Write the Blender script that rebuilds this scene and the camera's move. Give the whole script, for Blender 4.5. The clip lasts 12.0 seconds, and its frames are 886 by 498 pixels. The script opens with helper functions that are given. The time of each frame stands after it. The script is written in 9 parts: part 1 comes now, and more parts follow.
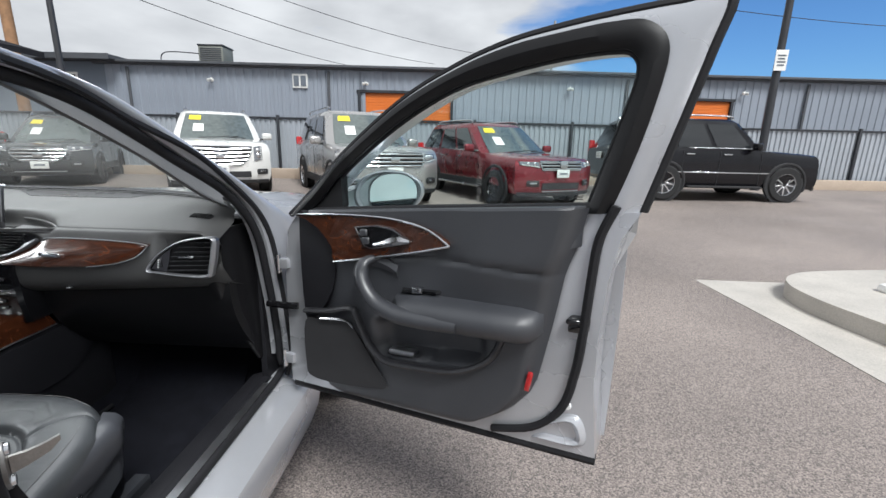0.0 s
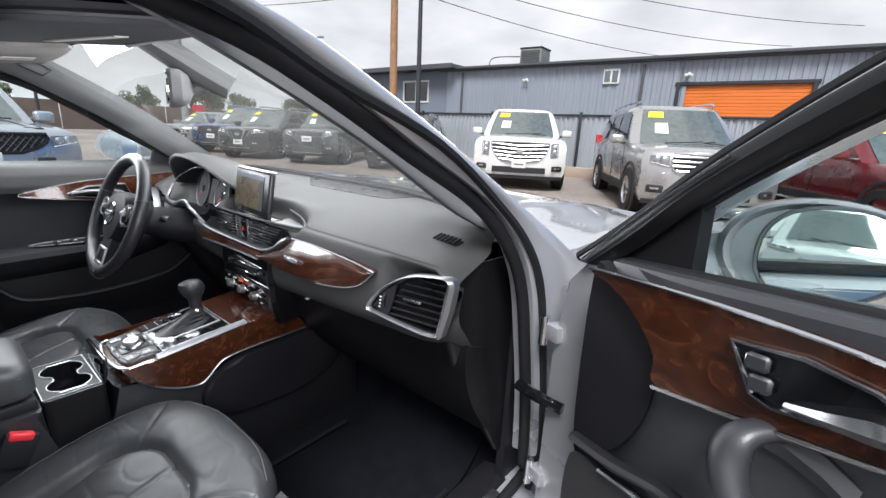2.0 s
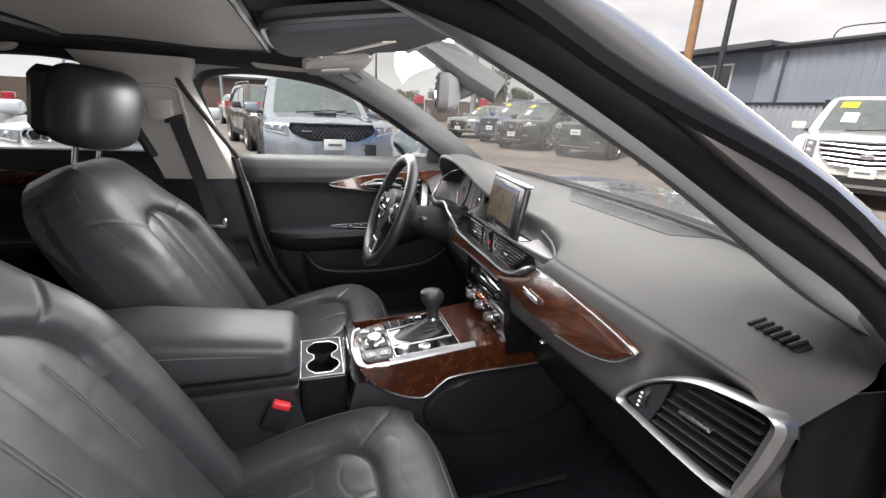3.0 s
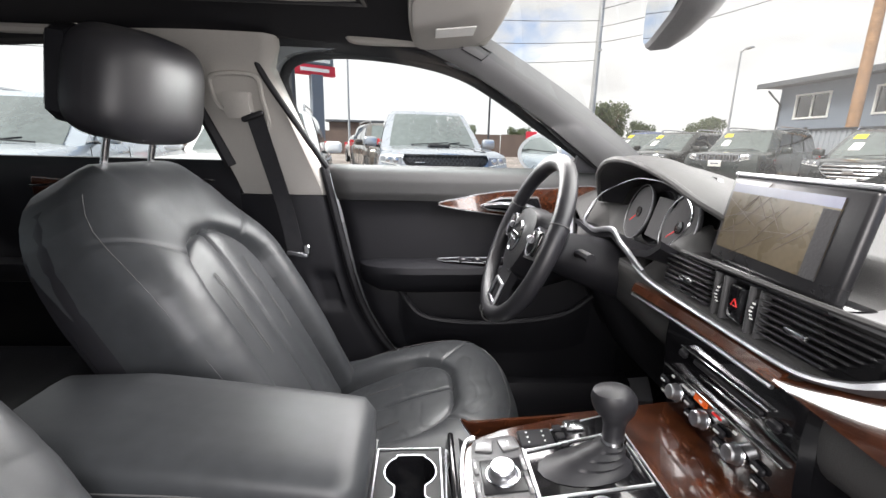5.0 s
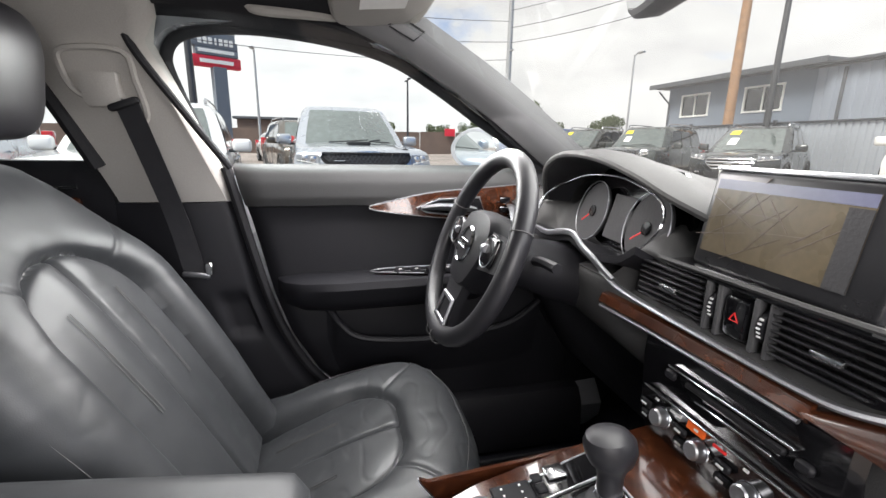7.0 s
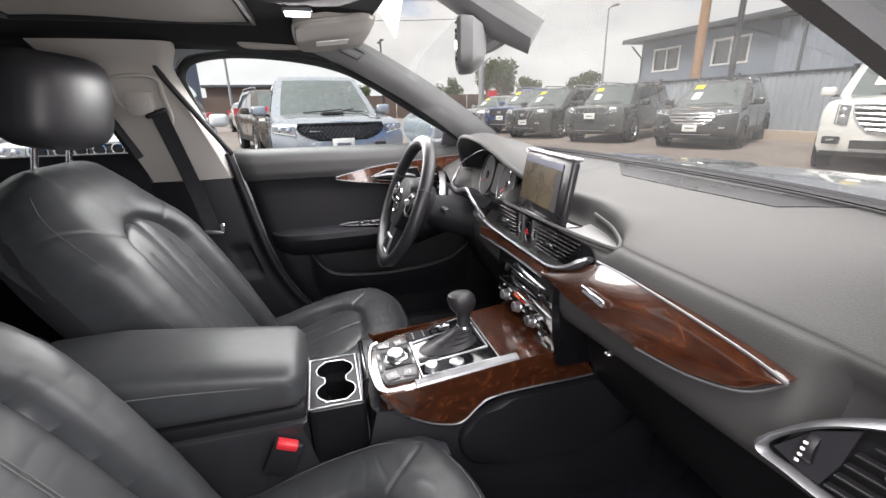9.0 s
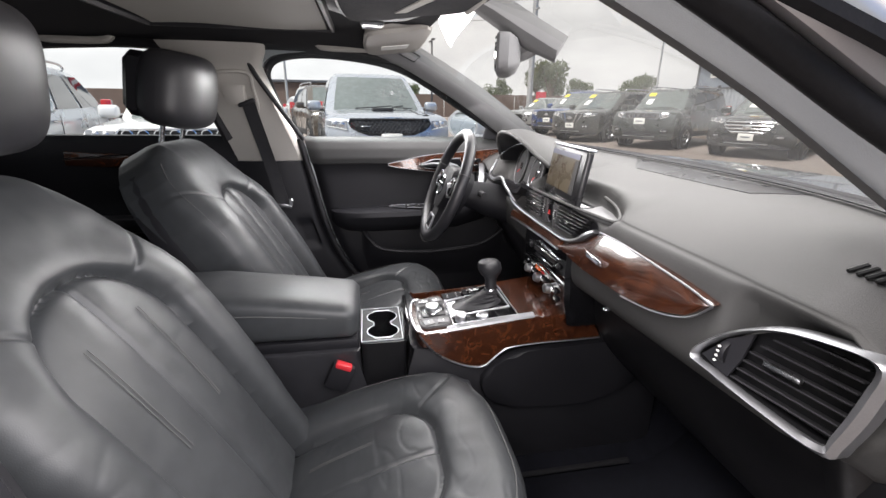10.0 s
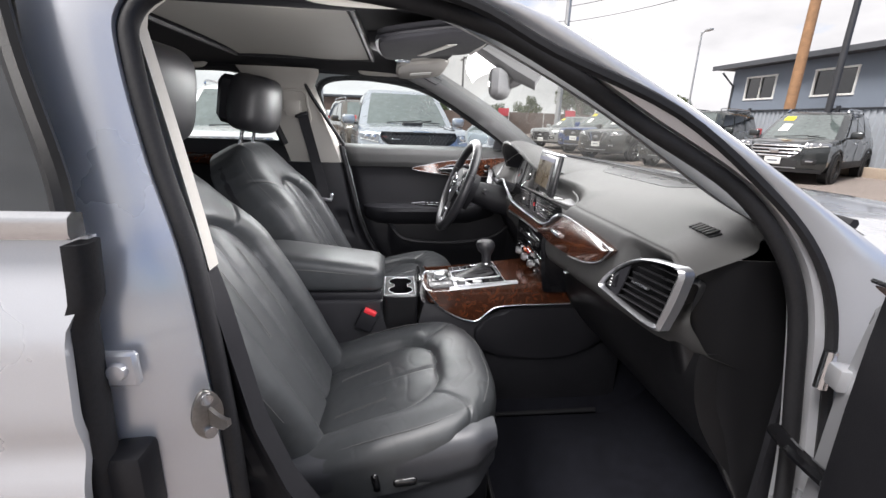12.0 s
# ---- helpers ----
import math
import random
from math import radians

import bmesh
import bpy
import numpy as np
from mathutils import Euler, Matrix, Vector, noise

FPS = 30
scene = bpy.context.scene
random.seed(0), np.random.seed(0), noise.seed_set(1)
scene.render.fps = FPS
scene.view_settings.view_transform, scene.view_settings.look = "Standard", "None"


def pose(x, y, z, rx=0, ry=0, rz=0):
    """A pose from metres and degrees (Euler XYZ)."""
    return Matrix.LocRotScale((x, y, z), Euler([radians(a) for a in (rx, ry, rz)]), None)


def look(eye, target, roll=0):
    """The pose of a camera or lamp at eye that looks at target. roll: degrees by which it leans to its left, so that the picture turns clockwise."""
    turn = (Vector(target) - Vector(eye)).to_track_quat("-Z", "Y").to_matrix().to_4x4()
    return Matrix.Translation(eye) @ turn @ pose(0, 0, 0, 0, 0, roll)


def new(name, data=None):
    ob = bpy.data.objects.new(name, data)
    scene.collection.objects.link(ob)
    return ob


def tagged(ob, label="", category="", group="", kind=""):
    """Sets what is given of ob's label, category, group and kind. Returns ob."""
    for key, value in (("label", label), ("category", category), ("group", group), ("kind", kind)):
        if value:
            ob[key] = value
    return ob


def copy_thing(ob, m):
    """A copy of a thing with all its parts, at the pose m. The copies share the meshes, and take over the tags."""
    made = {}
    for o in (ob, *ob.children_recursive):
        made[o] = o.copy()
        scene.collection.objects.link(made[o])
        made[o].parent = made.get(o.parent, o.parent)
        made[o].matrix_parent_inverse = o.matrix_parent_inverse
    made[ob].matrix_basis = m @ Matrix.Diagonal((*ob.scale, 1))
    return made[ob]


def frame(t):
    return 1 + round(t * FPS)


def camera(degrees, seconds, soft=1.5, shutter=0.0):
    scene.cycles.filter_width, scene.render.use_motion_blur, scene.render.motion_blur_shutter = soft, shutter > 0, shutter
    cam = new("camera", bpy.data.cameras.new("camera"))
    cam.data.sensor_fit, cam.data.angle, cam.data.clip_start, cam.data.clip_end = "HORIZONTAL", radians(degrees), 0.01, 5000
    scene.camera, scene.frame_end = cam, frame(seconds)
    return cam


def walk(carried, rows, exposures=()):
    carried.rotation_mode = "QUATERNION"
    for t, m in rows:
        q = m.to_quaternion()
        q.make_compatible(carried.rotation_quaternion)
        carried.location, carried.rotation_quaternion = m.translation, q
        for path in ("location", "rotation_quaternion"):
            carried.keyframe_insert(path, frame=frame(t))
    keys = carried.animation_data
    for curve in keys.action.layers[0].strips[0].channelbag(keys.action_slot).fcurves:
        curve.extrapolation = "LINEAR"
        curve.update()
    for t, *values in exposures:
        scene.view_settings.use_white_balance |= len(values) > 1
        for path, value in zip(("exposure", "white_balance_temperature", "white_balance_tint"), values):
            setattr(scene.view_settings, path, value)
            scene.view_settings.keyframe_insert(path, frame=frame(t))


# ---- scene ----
cam = camera(91.4, 12.0)
PATH = [
    (0, (1.444, -1.15, 1.206), (1.358, 0.791, 0.735), 1.3),
    (0.5, (1.412, -1.002, 1.198), (1.266, 0.936, 0.727), 1.7),
    (1, (1.37, -0.827, 1.195), (1.074, 1.092, 0.718), 2.6),
    (1.5, (1.317, -0.647, 1.195), (0.602, 1.152, 0.693), 3.8),
    (2, (1.188, -0.566, 1.186), (-0.032, 0.931, 0.668), 2.7),
    (2.5, (1.065, -0.514, 1.207), (-0.549, 0.53, 0.656), 3.9),
    (3, (0.994, -0.442, 1.217), (-0.825, 0.129, 0.613), 2.8),
    (3.5, (0.924, -0.414, 1.191), (-0.964, -0.131, 0.594), 2.0),
    (3.7, (0.884, -0.417, 1.182), (-1.014, -0.21, 0.589), 1.7),
    (5.3, (0.448, -0.422, 1.079), (-1.499, -0.323, 0.633), 1.7),
    (5.5, (0.403, -0.426, 1.074), (-1.547, -0.316, 0.644), 1.8),
    (6, (0.336, -0.431, 1.075), (-1.616, -0.274, 0.668), 2.0),
    (6.5, (0.335, -0.433, 1.079), (-1.6, -0.148, 0.658), 1.8),
    (7, (0.378, -0.437, 1.088), (-1.515, 0.004, 0.621), 1.0),
    (7.5, (0.469, -0.44, 1.107), (-1.373, 0.131, 0.579), -0.0),
    (9.3, (0.876, -0.413, 1.161), (-0.956, 0.058, 0.512), -0.9),
    (9.5, (0.911, -0.422, 1.157), (-0.934, 0.005, 0.515), -0.5),
    (10, (1.01, -0.452, 1.152), (-0.861, -0.127, 0.526), 0.7),
    (10.5, (1.124, -0.475, 1.154), (-0.766, -0.225, 0.549), 1.5),
    (11, (1.229, -0.456, 1.159), (-0.674, -0.248, 0.578), 1.7),
    (11.5, (1.289, -0.444, 1.15), (-0.615, -0.25, 0.57), 1.8),
    (12, (1.347, -0.447, 1.147), (-0.56, -0.233, 0.583), 2.0),
]
EXPOSURES = [(0, 0.4, 6050, 8), (1.0, 0.5, 6000, 8), (2.0, 0.65, 6100, 11), (3.0, 0.75, 6550, 13), (3.7, 0.95, 6600, 14), (5.5, 1.1, 6500, 13), (6.5, 1.02, 6500, 13), (7.5, 0.9, 6500, 13), (9.5, 0.85, 6550, 15), (11.0, 0.85, 6450, 14), (12.0, 0.85, 6400, 13)]
walk(cam, [(t, look(eye, target, roll)) for t, eye, target, roll in PATH], EXPOSURES)

GZ = -0.12          # height of the lot's asphalt under the sedan


def ground_z(x, y=0.0):
    """The lot climbs gently towards the west and the north."""
    return GZ + 0.010 * max(0.0, min(45.0, -x) - 1.5) + 0.02 * max(0.0, min(20.0, y) - 3.0)


# ---- world and light ----
def build_world():
    world = bpy.data.worlds.new("sky")
    scene.world = world
    world.use_nodes = True
    nt = world.node_tree
    nt.nodes.clear()
    out = nt.nodes.new("ShaderNodeOutputWorld")
    bg = nt.nodes.new("ShaderNodeBackground")
    sky = nt.nodes.new("ShaderNodeTexSky")
    sky.sky_type = "NISHITA"
    sky.sun_disc = False
    sky.sun_elevation = radians(52)
    sky.sun_rotation = radians(150)
    sky.air_density, sky.dust_density, sky.ozone_density = 1.0, 0.6, 2.0
    tc = nt.nodes.new("ShaderNodeTexCoord")
    # clouds: flattened noise, thick in the west, broken in the north-east
    sep = nt.nodes.new("ShaderNodeSeparateXYZ")
    nt.links.new(tc.outputs["Generated"], sep.inputs[0])
    mp = nt.nodes.new("ShaderNodeMapping")
    mp.inputs["Scale"].default_value = (1.6, 1.6, 4.2)
    mp.inputs["Location"].default_value = (0.4, 1.7, 0.0)
    nt.links.new(tc.outputs["Generated"], mp.inputs["Vector"])
    no = nt.nodes.new("ShaderNodeTexNoise")
    no.inputs["Scale"].default_value = 1.5
    no.inputs["Detail"].default_value = 9
    no.inputs["Roughness"].default_value = 0.56
    no.inputs["Distortion"].default_value = 0.35
    nt.links.new(mp.outputs[0], no.inputs["Vector"])
    east = nt.nodes.new("ShaderNodeMath")
    east.operation = "MULTIPLY_ADD"
    east.inputs[1].default_value = -1.15
    east.inputs[2].default_value = 0.24
    corner = nt.nodes.new("ShaderNodeMath")
    corner.operation = "MULTIPLY"
    right = nt.nodes.new("ShaderNodeMath")
    right.operation = "MAXIMUM"
    right.inputs[1].default_value = 0
    nt.links.new(sep.outputs[0], right.inputs[0])
    nt.links.new(right.outputs[0], corner.inputs[0])
    nt.links.new(sep.outputs[1], corner.inputs[1])
    nt.links.new(corner.outputs[0], east.inputs[0])
    add = nt.nodes.new("ShaderNodeMath")
    add.operation = "ADD"
    nt.links.new(no.outputs["Fac"], add.inputs[0])
    nt.links.new(east.outputs[0], add.inputs[1])
    cover = nt.nodes.new("ShaderNodeMapRange")
    cover.inputs["From Min"].default_value = 0.44
    cover.inputs["From Max"].default_value = 0.62
    nt.links.new(add.outputs[0], cover.inputs["Value"])
    tone = nt.nodes.new("ShaderNodeTexNoise")
    tone.inputs["Scale"].default_value = 3.0
    tone.inputs["Detail"].default_value = 6
    nt.links.new(mp.outputs[0], tone.inputs["Vector"])
    ramp = nt.nodes.new("ShaderNodeValToRGB")
    ramp.color_ramp.elements[0].position = 0.30
    ramp.color_ramp.elements[0].color = (4.8, 4.75, 4.75, 1)
    ramp.color_ramp.elements[1].position = 0.68
    ramp.color_ramp.elements[1].color = (6.7, 6.6, 6.5, 1)
    nt.links.new(tone.outputs["Fac"], ramp.inputs[0])
    mix = nt.nodes.new("ShaderNodeMix")
    mix.data_type = "RGBA"
    nt.links.new(cover.outputs[0], mix.inputs["Factor"])
    blue = nt.nodes.new("ShaderNodeMix")
    blue.data_type, blue.blend_type = "RGBA", "MULTIPLY"
    blue.inputs["Factor"].default_value = 1
    blue.inputs[7].default_value = (0.50, 0.74, 1.0, 1)
    nt.links.new(sky.outputs[0], blue.inputs[6])
    nt.links.new(blue.outputs[2], mix.inputs[6])
    nt.links.new(ramp.outputs[0], mix.inputs[7])
    nt.links.new(mix.outputs[2], bg.inputs["Color"])
    bg.inputs["Strength"].default_value = 0.10
    nt.links.new(bg.outputs[0], out.inputs["Surface"])


build_world()
sun_data = bpy.data.lights.new("sun", "SUN")
sun_data.energy, sun_data.angle, sun_data.color = 3.2, radians(20), (1.0, 0.965, 0.91)


def cabin_fill_lamp(name, w, h, energy, eye, target):
    """An added area lamp at one of the sedan's openings, lifting the sky's light inside."""
    d = bpy.data.lights.new(name, "AREA")
    d.shape, d.size, d.size_y, d.energy, d.color = "RECTANGLE", w, h, energy, (1.0, 0.98, 0.96)
    new(name, d).matrix_world = look(eye, target)


cabin_fill_lamp("door_fill_lamp", 0.46, 0.42, 3.6, (0.69, -0.35, 1.10), (-0.12, -0.60, 0.60))
cabin_fill_lamp("windshield_fill_lamp", 1.0, 0.50, 7.6, (0.0, 0.17, 1.305), (0.0, -0.31, 0.425))
cabin_fill_lamp("driver_window_fill_lamp", 0.70, 0.24, 5.0, (-0.66, -0.36, 1.18), (-0.30, -0.46, 0.45))
sun = new("sun", sun_data)
sun.matrix_world = look((6, -10, 16), (0, 0, 0))


# ---- materials ----
def material(name, base, rough=0.5, metal=0.0, var=0.15, scale=8.0, fine=120.0, bump=0.0, coat=0.0, spec=0.5, second=None, rough_var=0.08, dirt=0.0):
    """A surface with two scales of variation in colour and gloss and a fine relief."""
    m = bpy.data.materials.new(name)
    m.use_nodes = True
    nt = m.node_tree
    b = nt.nodes["Principled BSDF"]
    b.inputs["Roughness"].default_value = rough
    b.inputs["Metallic"].default_value = metal
    b.inputs["Coat Weight"].default_value = coat
    b.inputs["Coat Roughness"].default_value = 0.04
    b.inputs["Specular IOR Level"].default_value = spec
    tc = nt.nodes.new("ShaderNodeTexCoord")
    n1, n2 = nt.nodes.new("ShaderNodeTexNoise"), nt.nodes.new("ShaderNodeTexNoise")
    n1.inputs["Scale"].default_value, n1.inputs["Detail"].default_value = scale, 5
    n2.inputs["Scale"].default_value, n2.inputs["Detail"].default_value = fine, 3
    for n in (n1, n2):
        nt.links.new(tc.outputs["Object"], n.inputs["Vector"])
    mixn = nt.nodes.new("ShaderNodeMath")
    mixn.operation = "MULTIPLY_ADD"
    mixn.inputs[1].default_value = 0.5
    nt.links.new(n2.outputs["Fac"], mixn.inputs[0])
    half = nt.nodes.new("ShaderNodeMath")
    half.operation = "MULTIPLY"
    half.inputs[1].default_value = 0.5
    nt.links.new(n1.outputs["Fac"], half.inputs[0])
    nt.links.new(half.outputs[0], mixn.inputs[2])
    ramp = nt.nodes.new("ShaderNodeValToRGB")
    lo = [c * (1 - var) for c in base]
    hi = list(second) if second else [min(1, c * (1 + var)) for c in base]
    ramp.color_ramp.elements[0].position, ramp.color_ramp.elements[0].color = 0.34, (*lo, 1)
    ramp.color_ramp.elements[1].position, ramp.color_ramp.elements[1].color = 0.66, (*hi, 1)
    nt.links.new(mixn.outputs[0], ramp.inputs[0])
    nt.links.new(ramp.outputs[0], b.inputs["Base Color"])
    rr = nt.nodes.new("ShaderNodeMapRange")
    rr.inputs["From Min"].default_value, rr.inputs["From Max"].default_value = 0.3, 0.7
    rr.inputs["To Min"].default_value, rr.inputs["To Max"].default_value = max(0, rough - rough_var), min(1, rough + rough_var)
    nt.links.new(n1.outputs["Fac"], rr.inputs["Value"])
    nt.links.new(rr.outputs[0], b.inputs["Roughness"])
    if bump:
        bp = nt.nodes.new("ShaderNodeBump")
        bp.inputs["Strength"].default_value = bump
        bp.inputs["Distance"].default_value = 0.002
        nt.links.new(n2.outputs["Fac"], bp.inputs["Height"])
        nt.links.new(bp.outputs[0], b.inputs["Normal"])
    return m


def leather_material(name, base, rough=0.42):
    """Leather: a cell grain with soft creases and worn, glossier patches."""
    m = material(name, base, rough, 0, 0.14, 5, 40, 0, spec=0.55, rough_var=0.06)
    nt = m.node_tree
    b = nt.nodes["Principled BSDF"]
    tc = nt.nodes.new("ShaderNodeTexCoord")
    vo = nt.nodes.new("ShaderNodeTexVoronoi")
    vo.feature = "DISTANCE_TO_EDGE"
    vo.inputs["Scale"].default_value = 420
    cr = nt.nodes.new("ShaderNodeTexNoise")
    cr.inputs["Scale"].default_value = 26
    cr.inputs["Detail"].default_value = 4
    cr.inputs["Distortion"].default_value = 1.4
    for n in (vo, cr):
        nt.links.new(tc.outputs["Object"], n.inputs["Vector"])
    b1, b2 = nt.nodes.new("ShaderNodeBump"), nt.nodes.new("ShaderNodeBump")
    b1.inputs["Strength"].default_value, b1.inputs["Distance"].default_value = 0.18, 0.0005
    b2.inputs["Strength"].default_value, b2.inputs["Distance"].default_value = 0.05, 0.004
    nt.links.new(vo.outputs["Distance"], b1.inputs["Height"])
    nt.links.new(cr.outputs["Fac"], b2.inputs["Height"])
    nt.links.new(b2.outputs[0], b1.inputs["Normal"])
    nt.links.new(b1.outputs[0], b.inputs["Normal"])
    return m


def wood_material(name):
    """Dark burl veneer under lacquer."""
    m = material(name, (0.07, 0.02, 0.008), 0.22, 0, 0.2, 10, 90, 0, coat=1.0, rough_var=0.05)
    nt = m.node_tree
    b = nt.nodes["Principled BSDF"]
    tc = nt.nodes.new("ShaderNodeTexCoord")
    mp = nt.nodes.new("ShaderNodeMapping")
    mp.inputs["Scale"].default_value = (9, 16, 17)
    nt.links.new(tc.outputs["Object"], mp.inputs["Vector"])
    no = nt.nodes.new("ShaderNodeTexNoise")
    no.inputs["Scale"].default_value = 1.5
    no.inputs["Detail"].default_value = 9
    no.inputs["Roughness"].default_value = 0.6
    no.inputs["Distortion"].default_value = 2.2
    nt.links.new(mp.outputs[0], no.inputs["Vector"])
    ramp = nt.nodes.new("ShaderNodeValToRGB")
    ramp.color_ramp.elements[0].position, ramp.color_ramp.elements[0].color = 0.25, (0.014, 0.0045, 0.0028, 1)
    ramp.color_ramp.elements[1].position, ramp.color_ramp.elements[1].color = 0.80, (0.115, 0.036, 0.013, 1)
    e = ramp.color_ramp.elements.new(0.52)
    e.color = (0.050, 0.0150, 0.0062, 1)
    nt.links.new(no.outputs["Fac"], ramp.inputs[0])
    nt.links.new(ramp.outputs[0], b.inputs["Base Color"])
    return m


def asphalt_material():
    m = material("asphalt", (0.15, 0.135, 0.125), 0.72, 0, 0.2, 0.5, 160, 0.0, spec=0.55)
    nt = m.node_tree
    b = nt.nodes["Principled BSDF"]
    tc = nt.nodes.new("ShaderNodeTexCoord")
    vo = nt.nodes.new("ShaderNodeTexVoronoi")
    vo.inputs["Scale"].default_value = 185
    big, mid = nt.nodes.new("ShaderNodeTexNoise"), nt.nodes.new("ShaderNodeTexNoise")
    big.inputs["Scale"].default_value, big.inputs["Detail"].default_value = 0.35, 6
    mid.inputs["Scale"].default_value, mid.inputs["Detail"].default_value = 30, 6
    for n in (vo, big, mid):
        nt.links.new(tc.outputs["Object"], n.inputs["Vector"])
    ramp = nt.nodes.new("ShaderNodeValToRGB")
    ramp.color_ramp.elements[0].position, ramp.color_ramp.elements[0].color = 0.1, (0.12, 0.108, 0.103, 1)
    ramp.color_ramp.elements[1].position, ramp.color_ramp.elements[1].color = 0.95, (0.42, 0.37, 0.335, 1)
    sepc = nt.nodes.new("ShaderNodeSeparateColor")
    nt.links.new(vo.outputs["Color"], sepc.inputs[0])
    nt.links.new(sepc.outputs[0], ramp.inputs[0])
    tint = nt.nodes.new("ShaderNodeValToRGB")
    tint.color_ramp.elements[0].position, tint.color_ramp.elements[0].color = 0.35, (0.74, 0.71, 0.70, 1)
    tint.color_ramp.elements[1].position, tint.color_ramp.elements[1].color = 0.65, (1.1, 1.05, 1.02, 1)
    nt.links.new(big.outputs["Fac"], tint.inputs[0])
    mul = nt.nodes.new("ShaderNodeMix")
    mul.data_type, mul.blend_type = "RGBA", "MULTIPLY"
    mul.inputs["Factor"].default_value = 1
    nt.links.new(ramp.outputs[0], mul.inputs[6])
    nt.links.new(tint.outputs[0], mul.inputs[7])
    nt.links.new(mul.outputs[2], b.inputs["Base Color"])
    bp = nt.nodes.new("ShaderNodeBump")
    bp.inputs["Strength"].default_value, bp.inputs["Distance"].default_value = 0.4, 0.005
    nt.links.new(vo.outputs["Distance"], bp.inputs["Height"])
    nt.links.new(bp.outputs[0], b.inputs["Normal"])
    return m


def glass_material(name, tint=(1, 1, 1), alpha=0.9, rough=0.0):
    """A thin pane: mostly clear, with a mirror-like skin."""
    m = bpy.data.materials.new(name)
    m.use_nodes = True
    nt = m.node_tree
    nt.nodes.clear()
    out = nt.nodes.new("ShaderNodeOutputMaterial")
    tr, gl, lw, mx = nt.nodes.new("ShaderNodeBsdfTransparent"), nt.nodes.new("ShaderNodeBsdfGlossy"), nt.nodes.new("ShaderNodeLayerWeight"), nt.nodes.new("ShaderNodeMixShader")
    tr.inputs["Color"].default_value = (*[c * alpha for c in tint], 1)
    gl.inputs["Roughness"].default_value = rough
    pw, ma = nt.nodes.new("ShaderNodeMath"), nt.nodes.new("ShaderNodeMath")
    pw.operation, ma.operation = "POWER", "MULTIPLY_ADD"
    pw.inputs[1].default_value = 4.0
    ma.inputs[1].default_value, ma.inputs[2].default_value = 0.6, 0.04
    nt.links.new(lw.outputs["Facing"], pw.inputs[0])
    nt.links.new(pw.outputs[0], ma.inputs[0])
    nt.links.new(ma.outputs[0], mx.inputs[0])
    nt.links.new(tr.outputs[0], mx.inputs[1])
    nt.links.new(gl.outputs[0], mx.inputs[2])
    nt.links.new(mx.outputs[0], out.inputs["Surface"])
    return m


def emitter(name, color, strength):
    m = material(name, color, 0.3, 0, 0.02, 5, 50)
    b = m.node_tree.nodes["Principled BSDF"]
    b.inputs["Emission Color"].default_value = (*color, 1)
    b.inputs["Emission Strength"].default_value = strength
    return m


M = {}
M["asphalt"] = asphalt_material()
M["concrete"] = material("concrete", (0.46, 0.43, 0.39), 0.85, 0, 0.16, 3, 90, 0.5)
M["tan_concrete"] = material("tan_concrete", (0.42, 0.34, 0.27), 0.9, 0, 0.15, 2, 60, 0.4)
M["silver"] = material("silver_paint", (0.50, 0.51, 0.54), 0.28, 0.45, 0.04, 3, 900, 0.03, coat=1.0, rough_var=0.03)
M["leather"] = leather_material("black_leather", (0.018, 0.018, 0.021), 0.42)
# Lighter copy of the black leather: light on seats and armrest is in the colour.
M["leather_lit"] = leather_material("lit_black_leather", (0.038, 0.041, 0.044), 0.43)
M["dash_pad"] = material("dash_pad", (0.046, 0.046, 0.046), 0.62, 0, 0.12, 5, 700, 0.25, spec=0.35, rough_var=0.05)
# Window frame black, also used to paint shade into vent wells and under the dash.
M["frame_shade_black"] = material("black_frame_and_shade", (0.006, 0.006, 0.007), 0.42, 0, 0.15, 6, 500, 0.1, spec=0.3)
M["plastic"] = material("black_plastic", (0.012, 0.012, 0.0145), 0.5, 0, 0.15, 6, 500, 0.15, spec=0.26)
M["plastic_gloss"] = material("gloss_black_plastic", (0.006, 0.006, 0.007), 0.12, 0, 0.1, 6, 300, 0, coat=0.6)
M["carpet"] = material("carpet", (0.0085, 0.009, 0.0125), 0.95, 0, 0.4, 30, 600, 0.9, spec=0.1)
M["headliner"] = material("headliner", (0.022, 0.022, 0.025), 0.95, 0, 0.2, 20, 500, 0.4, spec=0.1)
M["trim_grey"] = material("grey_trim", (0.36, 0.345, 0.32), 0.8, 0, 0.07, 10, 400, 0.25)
M["apillar_trim"] = material("pillar_trim", (0.15, 0.15, 0.152), 0.7, 0, 0.08, 10, 500, 0.3)
M["chrome"] = material("satin_chrome", (0.60, 0.61, 0.63), 0.20, 1.0, 0.05, 8, 300, 0)
M["alu"] = material("brushed_aluminium", (0.62, 0.63, 0.66), 0.34, 1.0, 0.08, 8, 400, 0.05)
M["satin"] = material("satin_silver_trim", (0.27, 0.275, 0.29), 0.42, 0.9, 0.05, 8, 500, 0.03)
M["slat"] = material("vent_slat", (0.013, 0.013, 0.0145), 0.30, 0, 0.1, 10, 300, 0.05)
M["map_road"] = material("map_lines", (0.10, 0.075, 0.06), 0.4, 0, 0.1, 10, 100)
M["post_grey"] = material("grey_vent_post", (0.075, 0.075, 0.078), 0.45, 0, 0.06, 8, 400, 0.05)
M["tray_satin"] = material("satin_grey_tray", (0.20, 0.20, 0.205), 0.42, 0.6, 0.05, 8, 500, 0.03)
